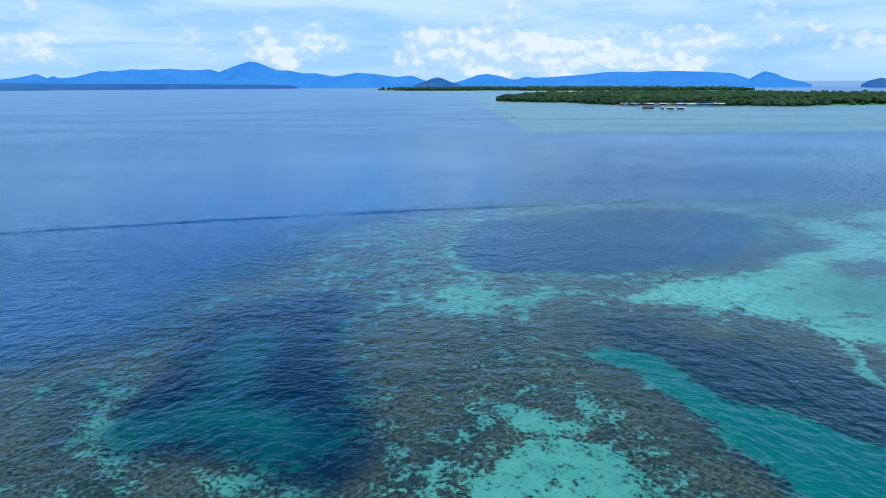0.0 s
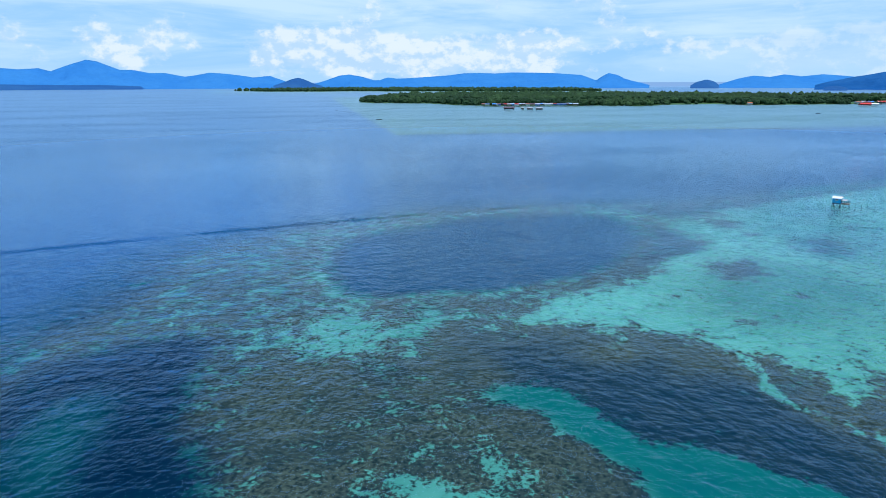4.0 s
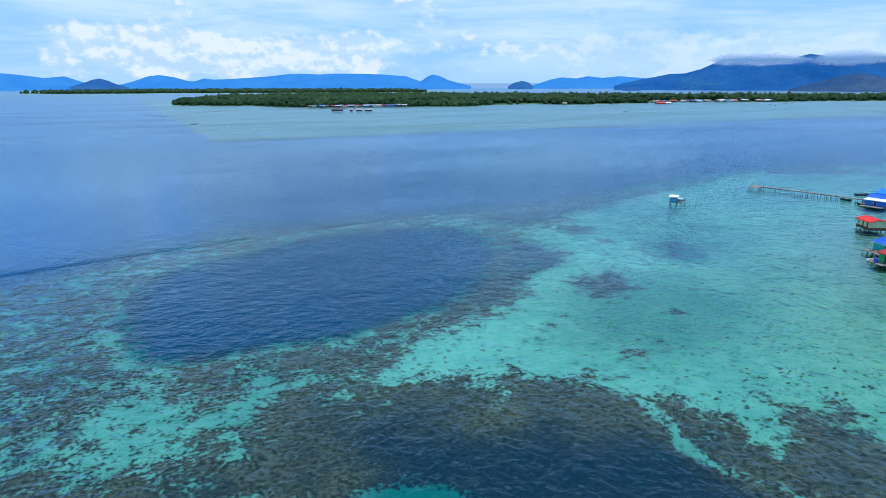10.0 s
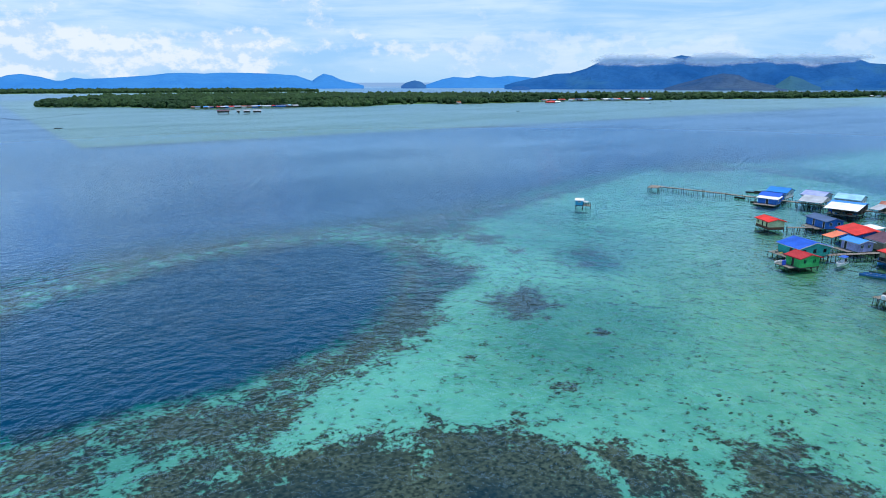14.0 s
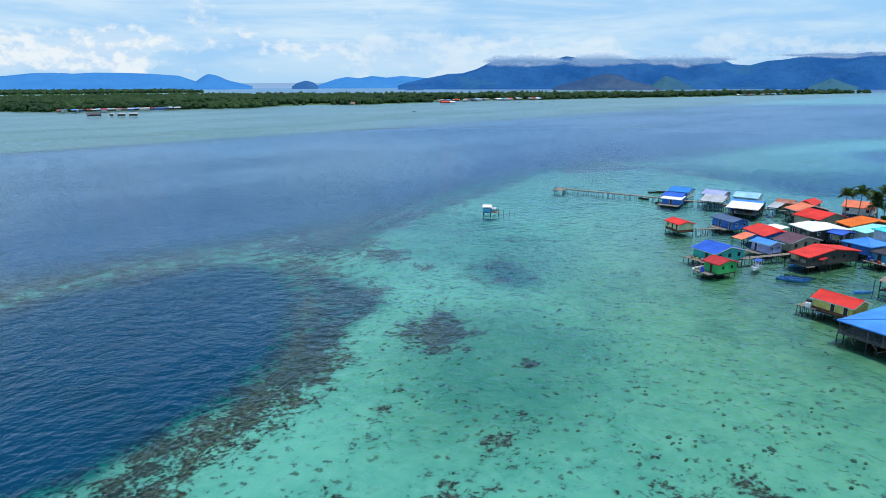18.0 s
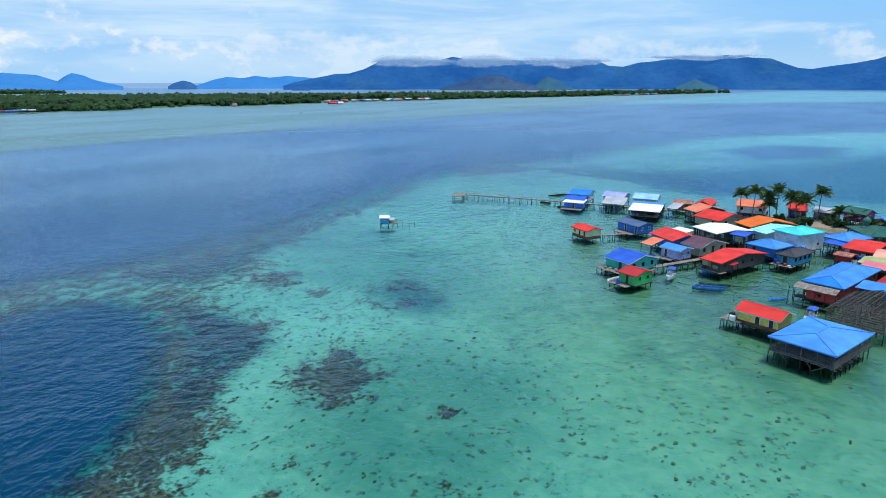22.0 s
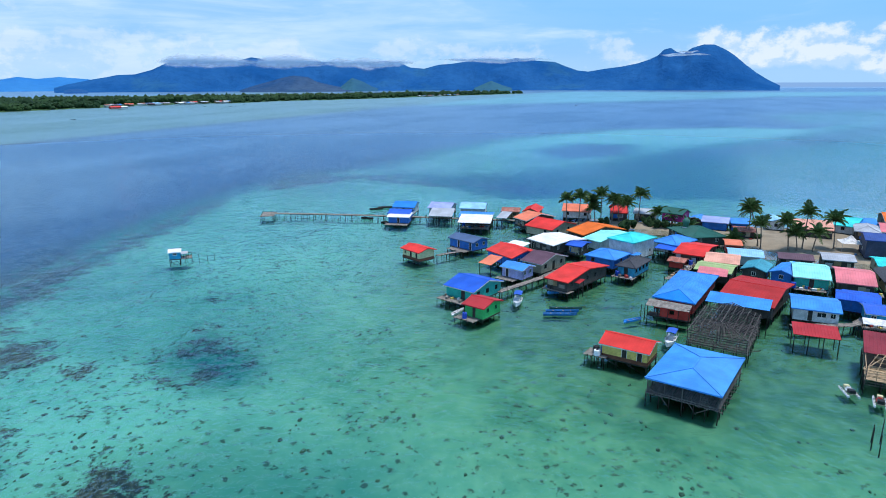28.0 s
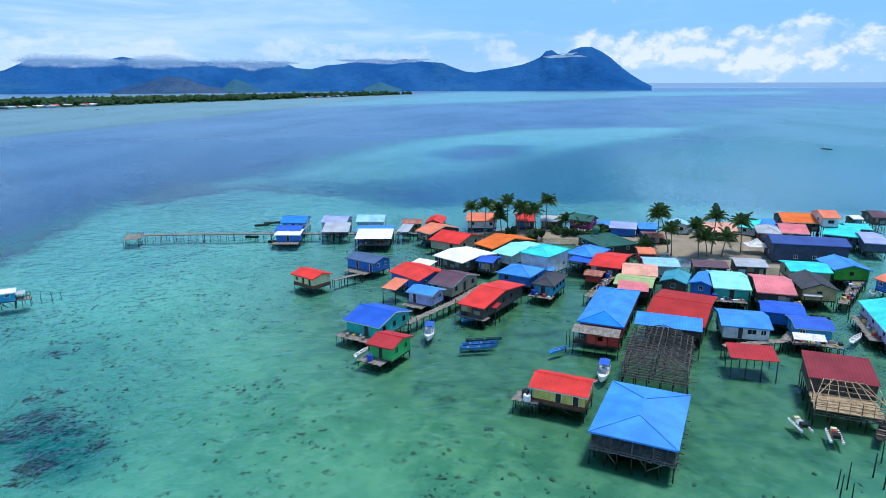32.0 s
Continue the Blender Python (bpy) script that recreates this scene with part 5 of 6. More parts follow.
house(197.7, 57.7, 6.8, 12.4, -96.9, 3.12, "teal house under a pale mint roof with cluttered deck", "mint", "teal", front=".d.", pitch=10, decks=((-3.0, 2.6, -7.6, -4.6),))
house(195.1, 50.5, 6.8, 12.5, -98.9, 3.35, "house with a large faded pink roof", "pink", "old", front="...", pitch=10)
house(197.5, 42.2, 6.7, 9.8, -93.9, 3.2, "varnished plank house with charcoal gable roof", "charcoal", "plank", kind="gend", front="b.b", right="w", pitch=20)
house(198.3, 67.5, 5.1, 7.4, -108.2, 2.98, "grey house with teal gable roof", "teal", "old", kind="gend", front="w", pitch=18)
house(198.1, 61.8, 4.7, 8.8, -114.8, 2.98, "blue house with azure gable roof", "sky", "blue", kind="gend", front=".d", pitch=16)
house(202.8, 73.8, 7.1, 9.0, -98.4, 3.12, "house with peach-coloured sheet roof", "peach", "old", front="...", right="w.w", pitch=10)
house(195.2, 75.8, 7.4, 7.6, -105.0, 2.98, "low house with faded lime-green roof", "lime", "old", front="...", right="w", pitch=9)
awning(191.2, 76.7, 5.7, 4.6, -99.5, 2.83, "strip of faded red roof along the lane", "pink", 6)
house(178.6, 82.2, 7.5, 20.0, -105.5, 3.35, "red house under a long blue hipped roof", "sky", "red", kind="hip", pitch=15, front="..w", right="w.w.w", decks=((-3.4, -0.2, -9.4, -7.6),), rib=0.35, front_roof="azure")
house(180.0, 70.0, 9.7, 17.3, -110.4, 3.16, "large hall with a dark red gable roof", "crimson", "old", kind="gable", pitch=8, front="...", right="w.w.w")
awning(169.9, 74.2, 10.1, 5.5, -102.9, 3.95, "blue sheet lean-to along the hall", "sky", 3)
house(147.8, 91.4, 7.7, 5.7, -106.6, 2.98, "yellow house with red roof and brown skirting", "red", "yellow", front=".dd", right=".", left="w", skirt=BROWN, pitch=20, trim=TRIM)
house(175.5, 61.3, 7.7, 8.6, -96.8, 3.12, "old white house with a wide blue roof", "sky", "white", front=".dbw", right=".", pitch=10)
house(182.1, 53.0, 7.0, 6.2, -102.9, 2.98, "royal blue house with royal blue roof", "royal", "blue", front="..d", right="w", pitch=8)
house(175.4, 50.9, 6.0, 6.3, -96.2, 2.98, "blue-roofed house with crowded landing", "royal", "cyan", front="w..", right="w", pitch=9, decks=((-3.4, 3.2, -4.6, -2.0),))
house(179.1, 36.0, 15.8, 7.7, 169.4, 3.12, "lilac house with bright turquoise roof and side deck", "turquoise", "lilac", front="w.w.w", right="ww", pitch=14, decks=((-6.0, 6.2, -5.2, -2.7),))

# ---- open timber buildings ----


def timber(parent, name, p, q, w=0.09, h=0.12, mat=None, round_=False):
    s = Mb().tube(p, q, w / 2, w / 2 * 0.85, 6) if round_ else Mb().beam(p, q, w, h)
    return part(name, s, mat or RAW, parent)


def open_hall(cx, cy, w, d, ang, ze, label):
    """An unfinished hall: blue hipped roof on posts, slatted sides, plank floor on stilts."""
    h = thing("open_hall", pose(cx, cy, 0, 0, 0, ang), label, "hall")
    roof_on(h, "hip", w, d, ze, 9, ROOFS["sky"], ROOFS["sky"], False)
    x0, x1, y0, y1, z0 = -w / 2 + .35, w / 2 - .35, -d / 2 + .35, d / 2 - .35, ze - 2.15
    deck(h, x0 - .15, x1 + .15, y0 - .15, y1 + .15, z0, 3)
    stilts(h, x0, x1, y0, y1, z0 - .08, -1.0, 1.55, 0.08)
    for i in range(5):
        for y in (y0, y1):
            timber(h, "post", (x0 + (x1 - x0) * i / 4, y, z0), (x0 + (x1 - x0) * i / 4, y, ze - .06), .11, .11)
    for j in range(1, 6):
        for x in (x0, x1):
            timber(h, "post", (x, y0 + (y1 - y0) * j / 6, z0), (x, y0 + (y1 - y0) * j / 6, ze - .06), .11, .11)
    for z in (0.0, 0.28, 0.56, 0.84, 1.12):
        if z < .5:
            timber(h, "rail", (x0 - .2, y0 - .07, z0 + z + rng.uniform(-.03, .03)), (x1 + .2, y0 - .07, z0 + z + rng.uniform(-.03, .03)), .04, .13)
        timber(h, "rail", (x1 + .07, y0 - .2, z0 + z), (x1 + .07, y1 + .2, z0 + z + rng.uniform(-.05, .05)), .04, .13)
        timber(h, "rail", (x0 - .07, y0, z0 + z), (x0 - .07, y1, z0 + z), .04, .12)
    for i in (0, 1, 2, 3, 9, 15, 16, 22, 25):
        x = x0 + (x1 - x0) * (i + .5) / 26
        timber(h, "slat", (x, y0 - .02, z0 + .02), (x + rng.uniform(-.03, .03), y0 - .02, z0 + 1.05 + rng.uniform(-.1, .25)), .12, .025)
    for i in range(34):
        y = y0 + (y1 - y0) * (i + .5) / 34
        timber(h, "slat", (x1 + .02, y, z0 + .02), (x1 + .02, y, z0 + .95 + rng.uniform(-.2, .3)), .025, .12)
    for i in range(13):
        y = y0 + (y1 - y0) * i / 12
        timber(h, "joist", (x1 - .4, y, z0 - .14), (x1 + .45 + rng.uniform(-.2, .3), y + rng.uniform(-.1, .1), z0 - .14 + rng.uniform(-.05, .1)), .09, .12)
    for a, b in (((x0, y0 - .1, z0 + .9), (x0 + 1.6, y0 - .1, z0 + .05)), ((x0 + 1.8, y0, z0 - .2), (x0 + 3.0, y0 + .2, -.5)), ((x1 - 3.6, y0, z0 - .1), (x1 - 2.6, y0 + .2, -.3)),
                 ((x1 - 1.2, y0, z0 - .2), (x1 - 3.0, y0, -.2))):
        timber(h, "brace", a, b, .07, .1)
    for i in range(5):
        timber(h, "rung", (x1 - 2.2, y0 - .12, z0 + .2 + .3 * i), (x1 - 1.3, y0 - .12, z0 + .2 + .3 * i), .05, .07)
    return h


def ruined_frame(cx, cy, w, d, ang, ze, label):
    """A roofless building: bare ridge, rafters and purlins over a slatted floor."""
    h = thing("roofless_frame", pose(cx, cy, 0, 0, 0, ang), label, "building frame")
    x0, x1, y0, y1, z0 = -w / 2 + .3, w / 2 - .3, -d / 2 + .3, d / 2 - .3, ze - 2.3
    zr = ze + 1.25
    stilts(h, x0, x1, y0, y1, z0, -1.0, 1.7, 0.08)
    for i in range(30):
        y = y0 + (y1 - y0) * i / 29
        timber(h, "floor_slat", (x0 - rng.uniform(0, .3), y, z0 + .05), (x1 + rng.uniform(0, .3), y + rng.uniform(-.08, .08), z0 + .05), .16, .05)
    for x in (x0, 0, x1):
        for j in range(6):
            y = y0 + (y1 - y0) * j / 5
            timber(h, "post", (x, y, z0), (x + rng.uniform(-.1, .1), y, ze if x else zr - .5 * (j == 0)), .1, .1)
    timber(h, "ridge_beam", (0, y0 + 2.4, zr), (0, y1, zr), .1, .16)
    for x in (x0, x1):
        timber(h, "wall_plate", (x, y0 - .2, ze), (x, y1 + .2, ze), .1, .12)
    timber(h, "wall_plate", (x0, y0, ze), (x1, y0, ze), .1, .12)
    for i in range(17):
        y = y0 + 2.4 + (y1 - y0 - 2.4) * i / 16
        for sx in (-1, 1):
            if rng.random() < .1:
                continue
            timber(h, "rafter", (sx * (w / 2 + rng.uniform(-.1, .25)), y + rng.uniform(-.15, .15), ze - .12), (0, y + rng.uniform(-.1, .1), zr + .06), .07, .11)
    for i in range(9):
        x = x0 + (x1 - x0) * i / 8
        timber(h, "rafter", (x * 1.06, y0 - .3 + rng.uniform(-.1, .1), ze - .1), (x * .25, y0 + 2.3, zr - .1), .07, .11)
    for k in range(1, 5):
        for sx in (-1, 1):
            t = k / 5
            timber(h, "purlin", (sx * w / 2 * (1 - t), y0 + 2.4 * t + rng.uniform(-.2, .2), ze + (zr - ze) * t + .12),
                   (sx * w / 2 * (1 - t) + rng.uniform(-.2, .2), y1 - rng.uniform(0, 1.2), ze + (zr - ze) * t + .12), .06, .07)
    for z in (.3, .7, 1.1, 1.5, 1.9):
        timber(h, "wall_slat", (x0 - .1, y0 - .06, z0 + z), (x1 + .1, y0 - .06 + rng.uniform(-.05, .05), z0 + z + rng.uniform(-.06, .06)), .04, .09)
        timber(h, "wall_slat", (x1 + .06, y0, z0 + z), (x1 + .06, y1 - rng.uniform(0, 3), z0 + z + rng.uniform(-.06, .06)), .04, .09)
        timber(h, "wall_slat", (x0 - .06, y0, z0 + z), (x0 - .06, y1 - rng.uniform(0, 2), z0 + z + rng.uniform(-.06, .06)), .04, .09)
    for i in range(34):
        x, y, a = rng.uniform(x0, x1), rng.uniform(y0, y1), rng.uniform(0, 6.3)
        ln = rng.uniform(.7, 2.2)
        timber(h, "loose_timber", (x, y, z0 + rng.uniform(.1, .5)), (x + ln * math.cos(a), y + ln * math.sin(a), z0 + rng.uniform(.15, 1.5)), .06, .09)
    for i in range(46):
        x, y, a = rng.uniform(x0, x1), rng.uniform(y0, y1 - 3), rng.uniform(0, 6.3)
        zz = ze + (zr - ze) * (1 - abs(x) / (w / 2)) + .2
        ln = rng.uniform(1.0, 2.4)
        timber(h, "loose_timber", (x, y, zz), (x + ln * math.cos(a), y + ln * math.sin(a), zz + rng.uniform(-.3, .15)), .05, .08)
    return h


def half_built(label):
    """A stilt building with a maroon roof at the back and fresh rafters over the front."""
    h = thing("unfinished_house", pose(153.6, 55.3, 0, 0, 0, -103.0), label, "house")
    w, y0, ym, y1, z0, ze = 8.2, -6.4, -1.6, 6.0, 1.4, 3.5
    x0, x1 = -w / 2 + .3, w / 2 - .3
    part("roof_sheet", Mb().sheet(w, y1 - ym, 0.75).moved(pose(-w / 2, ym, ze)), ROOFS["maroon"], h)
    fl = part("floor", Mb().box(x0, x1, y0 + .3, y0 + .4, z0 - .18, z0 - .065).box(x0, x1, y1 - .4, y1 - .3, z0 - .18, z0 - .065), POST, h, "fresh plank floor")
    bd = Mb().box(x0, x1, 0, .27, -.06, 0).data("board", FRESH)
    for i in range(int((y1 - y0) / .3)):
        part("board", bd, FRESH, fl, m=pose(rng.uniform(-.1, .1), y0 + .3 * i, z0 + rng.uniform(-.01, .01)))
    stilts(h, x0, x1, y0 + .2, y1 - .2, z0 - .07, -1.0, 1.7, .08)
    for i in range(7):
        x = x0 + (x1 - x0) * i / 6
        timber(h, "rafter", (x * 1.05, y0 - .4, 2.85), (x * .62, ym, 3.55), .06, .1, FRESH)
        timber(h, "post", (x, y0, z0), (x, y0, 2.95), .09, .09, FRESH if i % 2 else RAW)
        timber(h, "wall_stud", (x, y0 - .03, z0 - .75), (x, y0 - .03, z0 + .02), .07, .07)
    for t in (0.0, .25, .5, .75, 1.0):
        timber(h, "purlin", (x0 * (1.05 - .43 * t), y0 - .4 + (ym - y0 + .4) * t, 2.92 + .65 * t), (x1 * (1.05 - .43 * t), y0 - .4 + (ym - y0 + .4) * t, 2.92 + .65 * t), .06, .08, FRESH)
    for sx in (-1, 1):
        timber(h, "hip_rafter", (sx * 4.15, y0 - .4, 2.85), (sx * 1.2, ym, 3.7), .07, .12, FRESH)
        timber(h, "wall_plate", (sx * 3.85, y0, 2.9), (sx * 3.85, y1, 3.5), .09, .1, FRESH)
        for j in range(5):
            timber(h, "post", (sx * 3.75, y0 + 2.5 * j, z0), (sx * 3.75, y0 + 2.5 * j, 3.3), .09, .09)
    for z in (-.7, -.35, 0.0, .5, 1.0):
        timber(h, "rail", (x0 - .1, y0 - .08, z0 + z), (x1 + .3, y0 - .08, z0 + z), .04, .09, FRESH if z >= 0 else RAW)
    for i in range(12):
        x, y, a = rng.uniform(x0, x1), rng.uniform(y0, ym), rng.uniform(-.6, .6)
        timber(h, "loose_board", (x, y, z0 + .04), (min(x1, x + 1.6 * math.cos(a)), y + 1.2 * math.sin(a), z0 + .1), .16, .03, FRESH)
    part("back_wall", Mb().wall(x1 - x0, z0, 3.5, .08, [(1.0, 1.9, z0 + .9, z0 + 1.7), (4.0, 4.9, z0 + .05, z0 + 1.95)]).moved(pose(x0, ym + .3, 0)), WALLS["old"], h)
    for x, a in ((x0, 90), (x1 - .08, 90)):
        part("side_wall", Mb().wall(y1 - ym - .5, z0, 3.5, .08, [(1.2, 2.0, z0 + .9, z0 + 1.7)]).moved(pose(x + .08, ym + .4, 0, 0, 0, a)), WALLS["old"], h)
    return h


open_hall(140.7, 82.5, 9.6, 13.8, -107.1, 3.35, "unfinished open hall with blue hipped roof and slatted grey timber sides")
ruined_frame(160.7, 77.1, 9.2, 13.8, -105.0, 3.16, "roofless tangle of grey rafters and slats on stilts")
half_built("half-built house with maroon roof and fresh bare rafters")
awning(162.5, 63.7, 6.5, 4.9, -96.0, 2.45, "low open red sheet roof on thin posts above the water", "brick", 5)

# veranda of old boards before the red house
aw = thing("veranda_roof", pose(166.8, 85.5, 0, 0, 0, -105), "old grey plank veranda roof before a red house", "roof")
for i in range(16):
    part("roof_board", Mb().beam((-3.6 + .46 * i, -1.1 + rng.uniform(-.1, .1), 2.75), (-3.6 + .46 * i, 1.1, 3.3), .44, .035), WOOD, aw)
for i in range(5):
    part("post", Mb().tube((-3.5 + 1.75 * i, -.8, -1.0), (-3.5 + 1.75 * i, -.8, 2.8), .07), POST, aw)

part("front_wall", Mb().wall(5.0, .95, 2.72, .08, [(1.6, 2.4, 1.6, 2.3)]).moved(pose(-1.4, -.55, 0)), WALLS["red"], aw, "red board wall")
part("floor", Mb().box(-3.6, 3.6, -.75, 1.1, .75, .94), POST, aw)

# ---- walkways ----


def walkway(points, width, z, label, rail=False, foot=-1.2, gap=2.0):
    h = thing("walkway", Matrix(), label, "walkway")
    for (xa, ya), (xb, yb) in zip(points, points[1:]):
        L = math.hypot(xb - xa, yb - ya)
        m = pose(xa, ya, 0, 0, 0, math.degrees(math.atan2(yb - ya, xb - xa)))
        tagged(part("planks", boards(0, L, -width / 2, width / 2, z, int(xa)), WOOD, h, "grey planks", m=m), kind="stuff")
        part("bearer", Mb().box(0, L, -width / 2 + .1, -width / 2 + .2, z - .2, z - .075).box(0, L, width / 2 - .2, width / 2 - .1, z - .2, z - .075), POST, h, m=m)
        k = max(1, round(L / gap))
        for i in range(k + 1):
            for s in (-1, 1):
                top = z + (rng.uniform(.3, .9) if rail and rng.random() < .4 else -.02)
                part("stilt", post(top - foot, .07), POST, h, m=m @ pose(L * i / k + rng.uniform(-.2, .2), s * (width / 2 - .05), top, rng.uniform(-4, 4), rng.uniform(-4, 4), 0))
    return h


walkway([(225.7, 202.5), (229.3, 185.5), (232.3, 167.3), (234.5, 150.3), (236.8, 132.7)], 1.6, 1.2, "long grey plank pier on thin posts", True)
walkway([(220.4, 201.2), (226.7, 204.0)], 4.0, 1.25, "square plank landing at the end of a pier", True)
walkway([(170.9, 117.1), (182.7, 110.6), (195.9, 105.1)], 1.4, 1.1, "plank lane between stilt houses", True)
walkway([(189.5, 85.3), (199.1, 81.2), (207.8, 77.4), (213.6, 74.6)], 1.6, 1.1, "cluttered plank lane leading to the sand", True)
walkway([(168.1, 66.0), (171.8, 55.7), (175.5, 53.4)], 1.3, 1.1, "narrow plank lane behind a blue-roofed house")
walkway([(198.7, 132.5), (195.9, 135.2), (193.2, 137.1)], 1.0, 1.1, "broken footbridge between two houses")
walkway([(237.2, 133.5), (238.1, 125.8), (235.3, 121.5)], 1.4, 1.1, "plank lane joining the pier to the village")

walkway([(192.0, 38.7), (198.4, 34.8), (207.1, 29.5), (215.2, 24.6)], 1.9, 1.0, "broad cluttered plank lane between houses", True)
walkway([(192.3, 54.1), (190.8, 46.2)], 2.2, 1.0, "plank landing before a pink-roofed house")
walkway([(172.4, 53.3), (171.1, 47.6)], 2.6, 0.9, "crowded plank landing before a blue-roofed house")

# ---- lone hut on the reef ----
hut = house(173.2, 195.4, 2.9, 3.1, -52.0, 2.65, "small sky-blue hut with white roof alone on the reef", "white", "cyan", kind="gable", pitch=16, front="w", right="w", left="d",
            floor=0.95, decks=((1.0, 3.7, -1.3, 1.3),), name="hut", category="hut", over=.22)
for i in range(5):
    part("post", Mb().tube((1.3 + .55 * i, 1.2, .8), (1.3 + .55 * i + rng.uniform(-.08, .08), 1.2, 1.9 + rng.uniform(-.3, .3)), .05), POST, hut)
    part("post", Mb().tube((1.3 + .55 * i, -1.2, .8), (1.3 + .55 * i, -1.2, 1.8 + rng.uniform(-.3, .3)), .05), POST, hut)
part("rail", Mb().beam((1.2, 1.2, 1.6), (3.6, 1.2, 1.65), .06, .08).beam((1.2, -1.2, 1.5), (3.6, -1.2, 1.6), .06, .08), POST, hut)
part("canopy", Mb().sheet(1.5, 2.0, .16).moved(pose(1.35, -1.0, 2.0)), ROOFS["zinc"], hut)


def pole(x, y, top, label="bare wooden pole standing in the shallows"):
    return single("mooring_pole", Mb().tube((0, 0, -1.2), (rng.uniform(-.15, .15), rng.uniform(-.15, .15), top), .08, .05), POST, pose(x, y, 0), label, "pole", "poles in the water")


for x, y, top in ((177.1, 191.9, 1.2), (177.7, 189.9, 1.3), (179.1, 189.0, 1.0), (133.3, 63.4, 1.8), (135.0, 62.0, 2.2), (135.1, 62.9, 1.3), (140.8, 55.9, 2.1), (137.7, 58.2, 2.0),
                  (135.6, 58.1, 2.2), (167.4, 90.2, 2.6), (169.4, 89.5, 2.2), (187.8, 39.4, 5.0), (131.8, 63.0, 1.7)):
    pole(x, y, top)

# ---- boats ----


def hull_shape(L, B, H, bow=0.35, k=11):
    """An open hull along x, bow at +x, with an inner skin."""
    s = Mb()
    rows = []
    for i in range(k):
        t = i / (k - 1)
        x = -L / 2 + L * t
        b = B / 2 * (1 - max(0, (t - .45) / .55) ** 2.2) * (0.86 + .14 * min(1, t * 4)) + .02
        sheer = H * (1 + bow * max(0, (t - .4) / .6) ** 2)
        keel = -0.16 + .22 * max(0, (t - .75) / .25) ** 2
        rows.append([(x, -b, sheer), (x, -b * .82, .06), (x, 0, keel), (x, b * .82, .06), (x, b, sheer), (x, b - .06, sheer), (x, max(.005, b * .8 - .06), .16), (x, 0, .12),
                     (x, -max(.005, b * .8 - .06), .16), (x, -b + .06, sheer)])
    vs = [p for r in rows for p in r]
    fs = [(10 * i + j, 10 * i + (j + 1) % 10, 10 * i + 10 + (j + 1) % 10, 10 * i + 10 + j) for i in range(k - 1) for j in range(10)]
    fs += [tuple(range(10)), tuple(range(10 * (k - 1), 10 * k))[::-1]]
    return s.add(vs, fs)


def motorboat(x, y, ang, label, L=5.2, canopy="royal"):
    h = thing("motorboat", pose(x, y, .12, 0, 0, ang), label, "boat")
    part("hull", hull_shape(L, 1.75, .62), HULL, h, "white hull")
    part("console", Mb().box(-.6, -.05, -.35, .35, .15, 1.0).box(-.62, -.5, -.3, .3, 1.0, 1.25), HULL, h)
    part("seat", Mb().box(-1.6, -1.2, -.6, .6, .15, .5), HULL, h)
    part("bow_deck", Mb().box(.9, 1.9, -.55, .55, .52, .58), HULL, h)
    for sx in (-1.4, .3):
        for sy in (-.6, .6):
            part("canopy_post", Mb().tube((sx, sy, .5), (sx, sy, 1.85), .03), TRIM, h)
    c = Mb().sheet(2.4, .75, .14, waves=False).moved(pose(-1.75, -.75, 1.82))
    c2 = Mb().sheet(2.4, .75, .14, waves=False).moved(pose(.65, .75, 1.82, 0, 0, 180))
    part("canopy", c.add(c2.v, c2.f), ROOFS[canopy], h, "blue canopy")
    part("outboard_motor", Mb().box(-L / 2 - .35, -L / 2 + .02, -.18, .18, .45, .95).box(-L / 2 - .25, -L / 2 - .1, -.08, .08, -.3, .45), BLACKP, h)
    part("rub_rail", Mb().beam((-L / 2, -.8, .64), (L * .12, -.9, .66), .06, .06).beam((-L / 2, .8, .64), (L * .12, .9, .66), .06, .06), BLACKP, h)
    return h


def dugout(x, y, ang, label, L=4.2, B=.85, mat=None, rim=None):
    h = thing("wooden_boat", pose(x, y, .1, 0, 0, ang), label, "boat", "wooden boats")
    part("hull", hull_shape(L, B, .42), mat or HULLB, h)
    for t in (-.55, .05, .5):
        part("thwart", Mb().box(t * L / 2 - .1, t * L / 2 + .1, -B / 2 * .85, B / 2 * .85, .3, .34), rim or WOOD, h)
    return h


motorboat(168.4, 112.6, 184, "white motorboat with a blue canopy by the stilt houses")
motorboat(157.0, 85.3, 168, "white motorboat with a blue canopy beside the roofless frame")
dugout(164.1, 104.0, -74, "blue-green wooden boat moored in a raft of three", 6.0)
dugout(165.7, 103.8, -73, "faded blue wooden boat moored in a raft of three", 6.0, .9)
dugout(167.4, 103.4, -75, "dark green narrow boat moored in a raft of three", 6.0, .7, surface("dark_green_hull", (.02, .10, .09), .5, 0, .3))
dugout(164.9, 91.4, -48, "bright blue canoe tied to two poles", 3.6, .8, surface("bright_blue_hull", (.01, .25, .70), .4, 0, .2))
dugout(246.0, 176.0, 130, "dark wooden boat near the pier", 4.6, 1.0, POST)
dugout(249.4, 174.2, 120, "long dark boat near the pier", 5.0, 1.0, POST)
dugout(231.8, 162.6, 100, "small dark boat tied at the pier", 3.4, .8, POST)
dugout(226.4, 164.2, 20, "small dark boat by the pier houses", 2.8, .8, POST)
dugout(147.5, 52.5, 40, "grey wooden boat beside the half-built house", 4.6, 1.0, WOOD)
dugout(185.6, 45.1, 70, "small dark canoe behind the blue houses", 3.2, .7, POST)
dugout(201.5, 29.1, 150, "white skiff lying among the back houses", 3.6, 1.2, HULL)


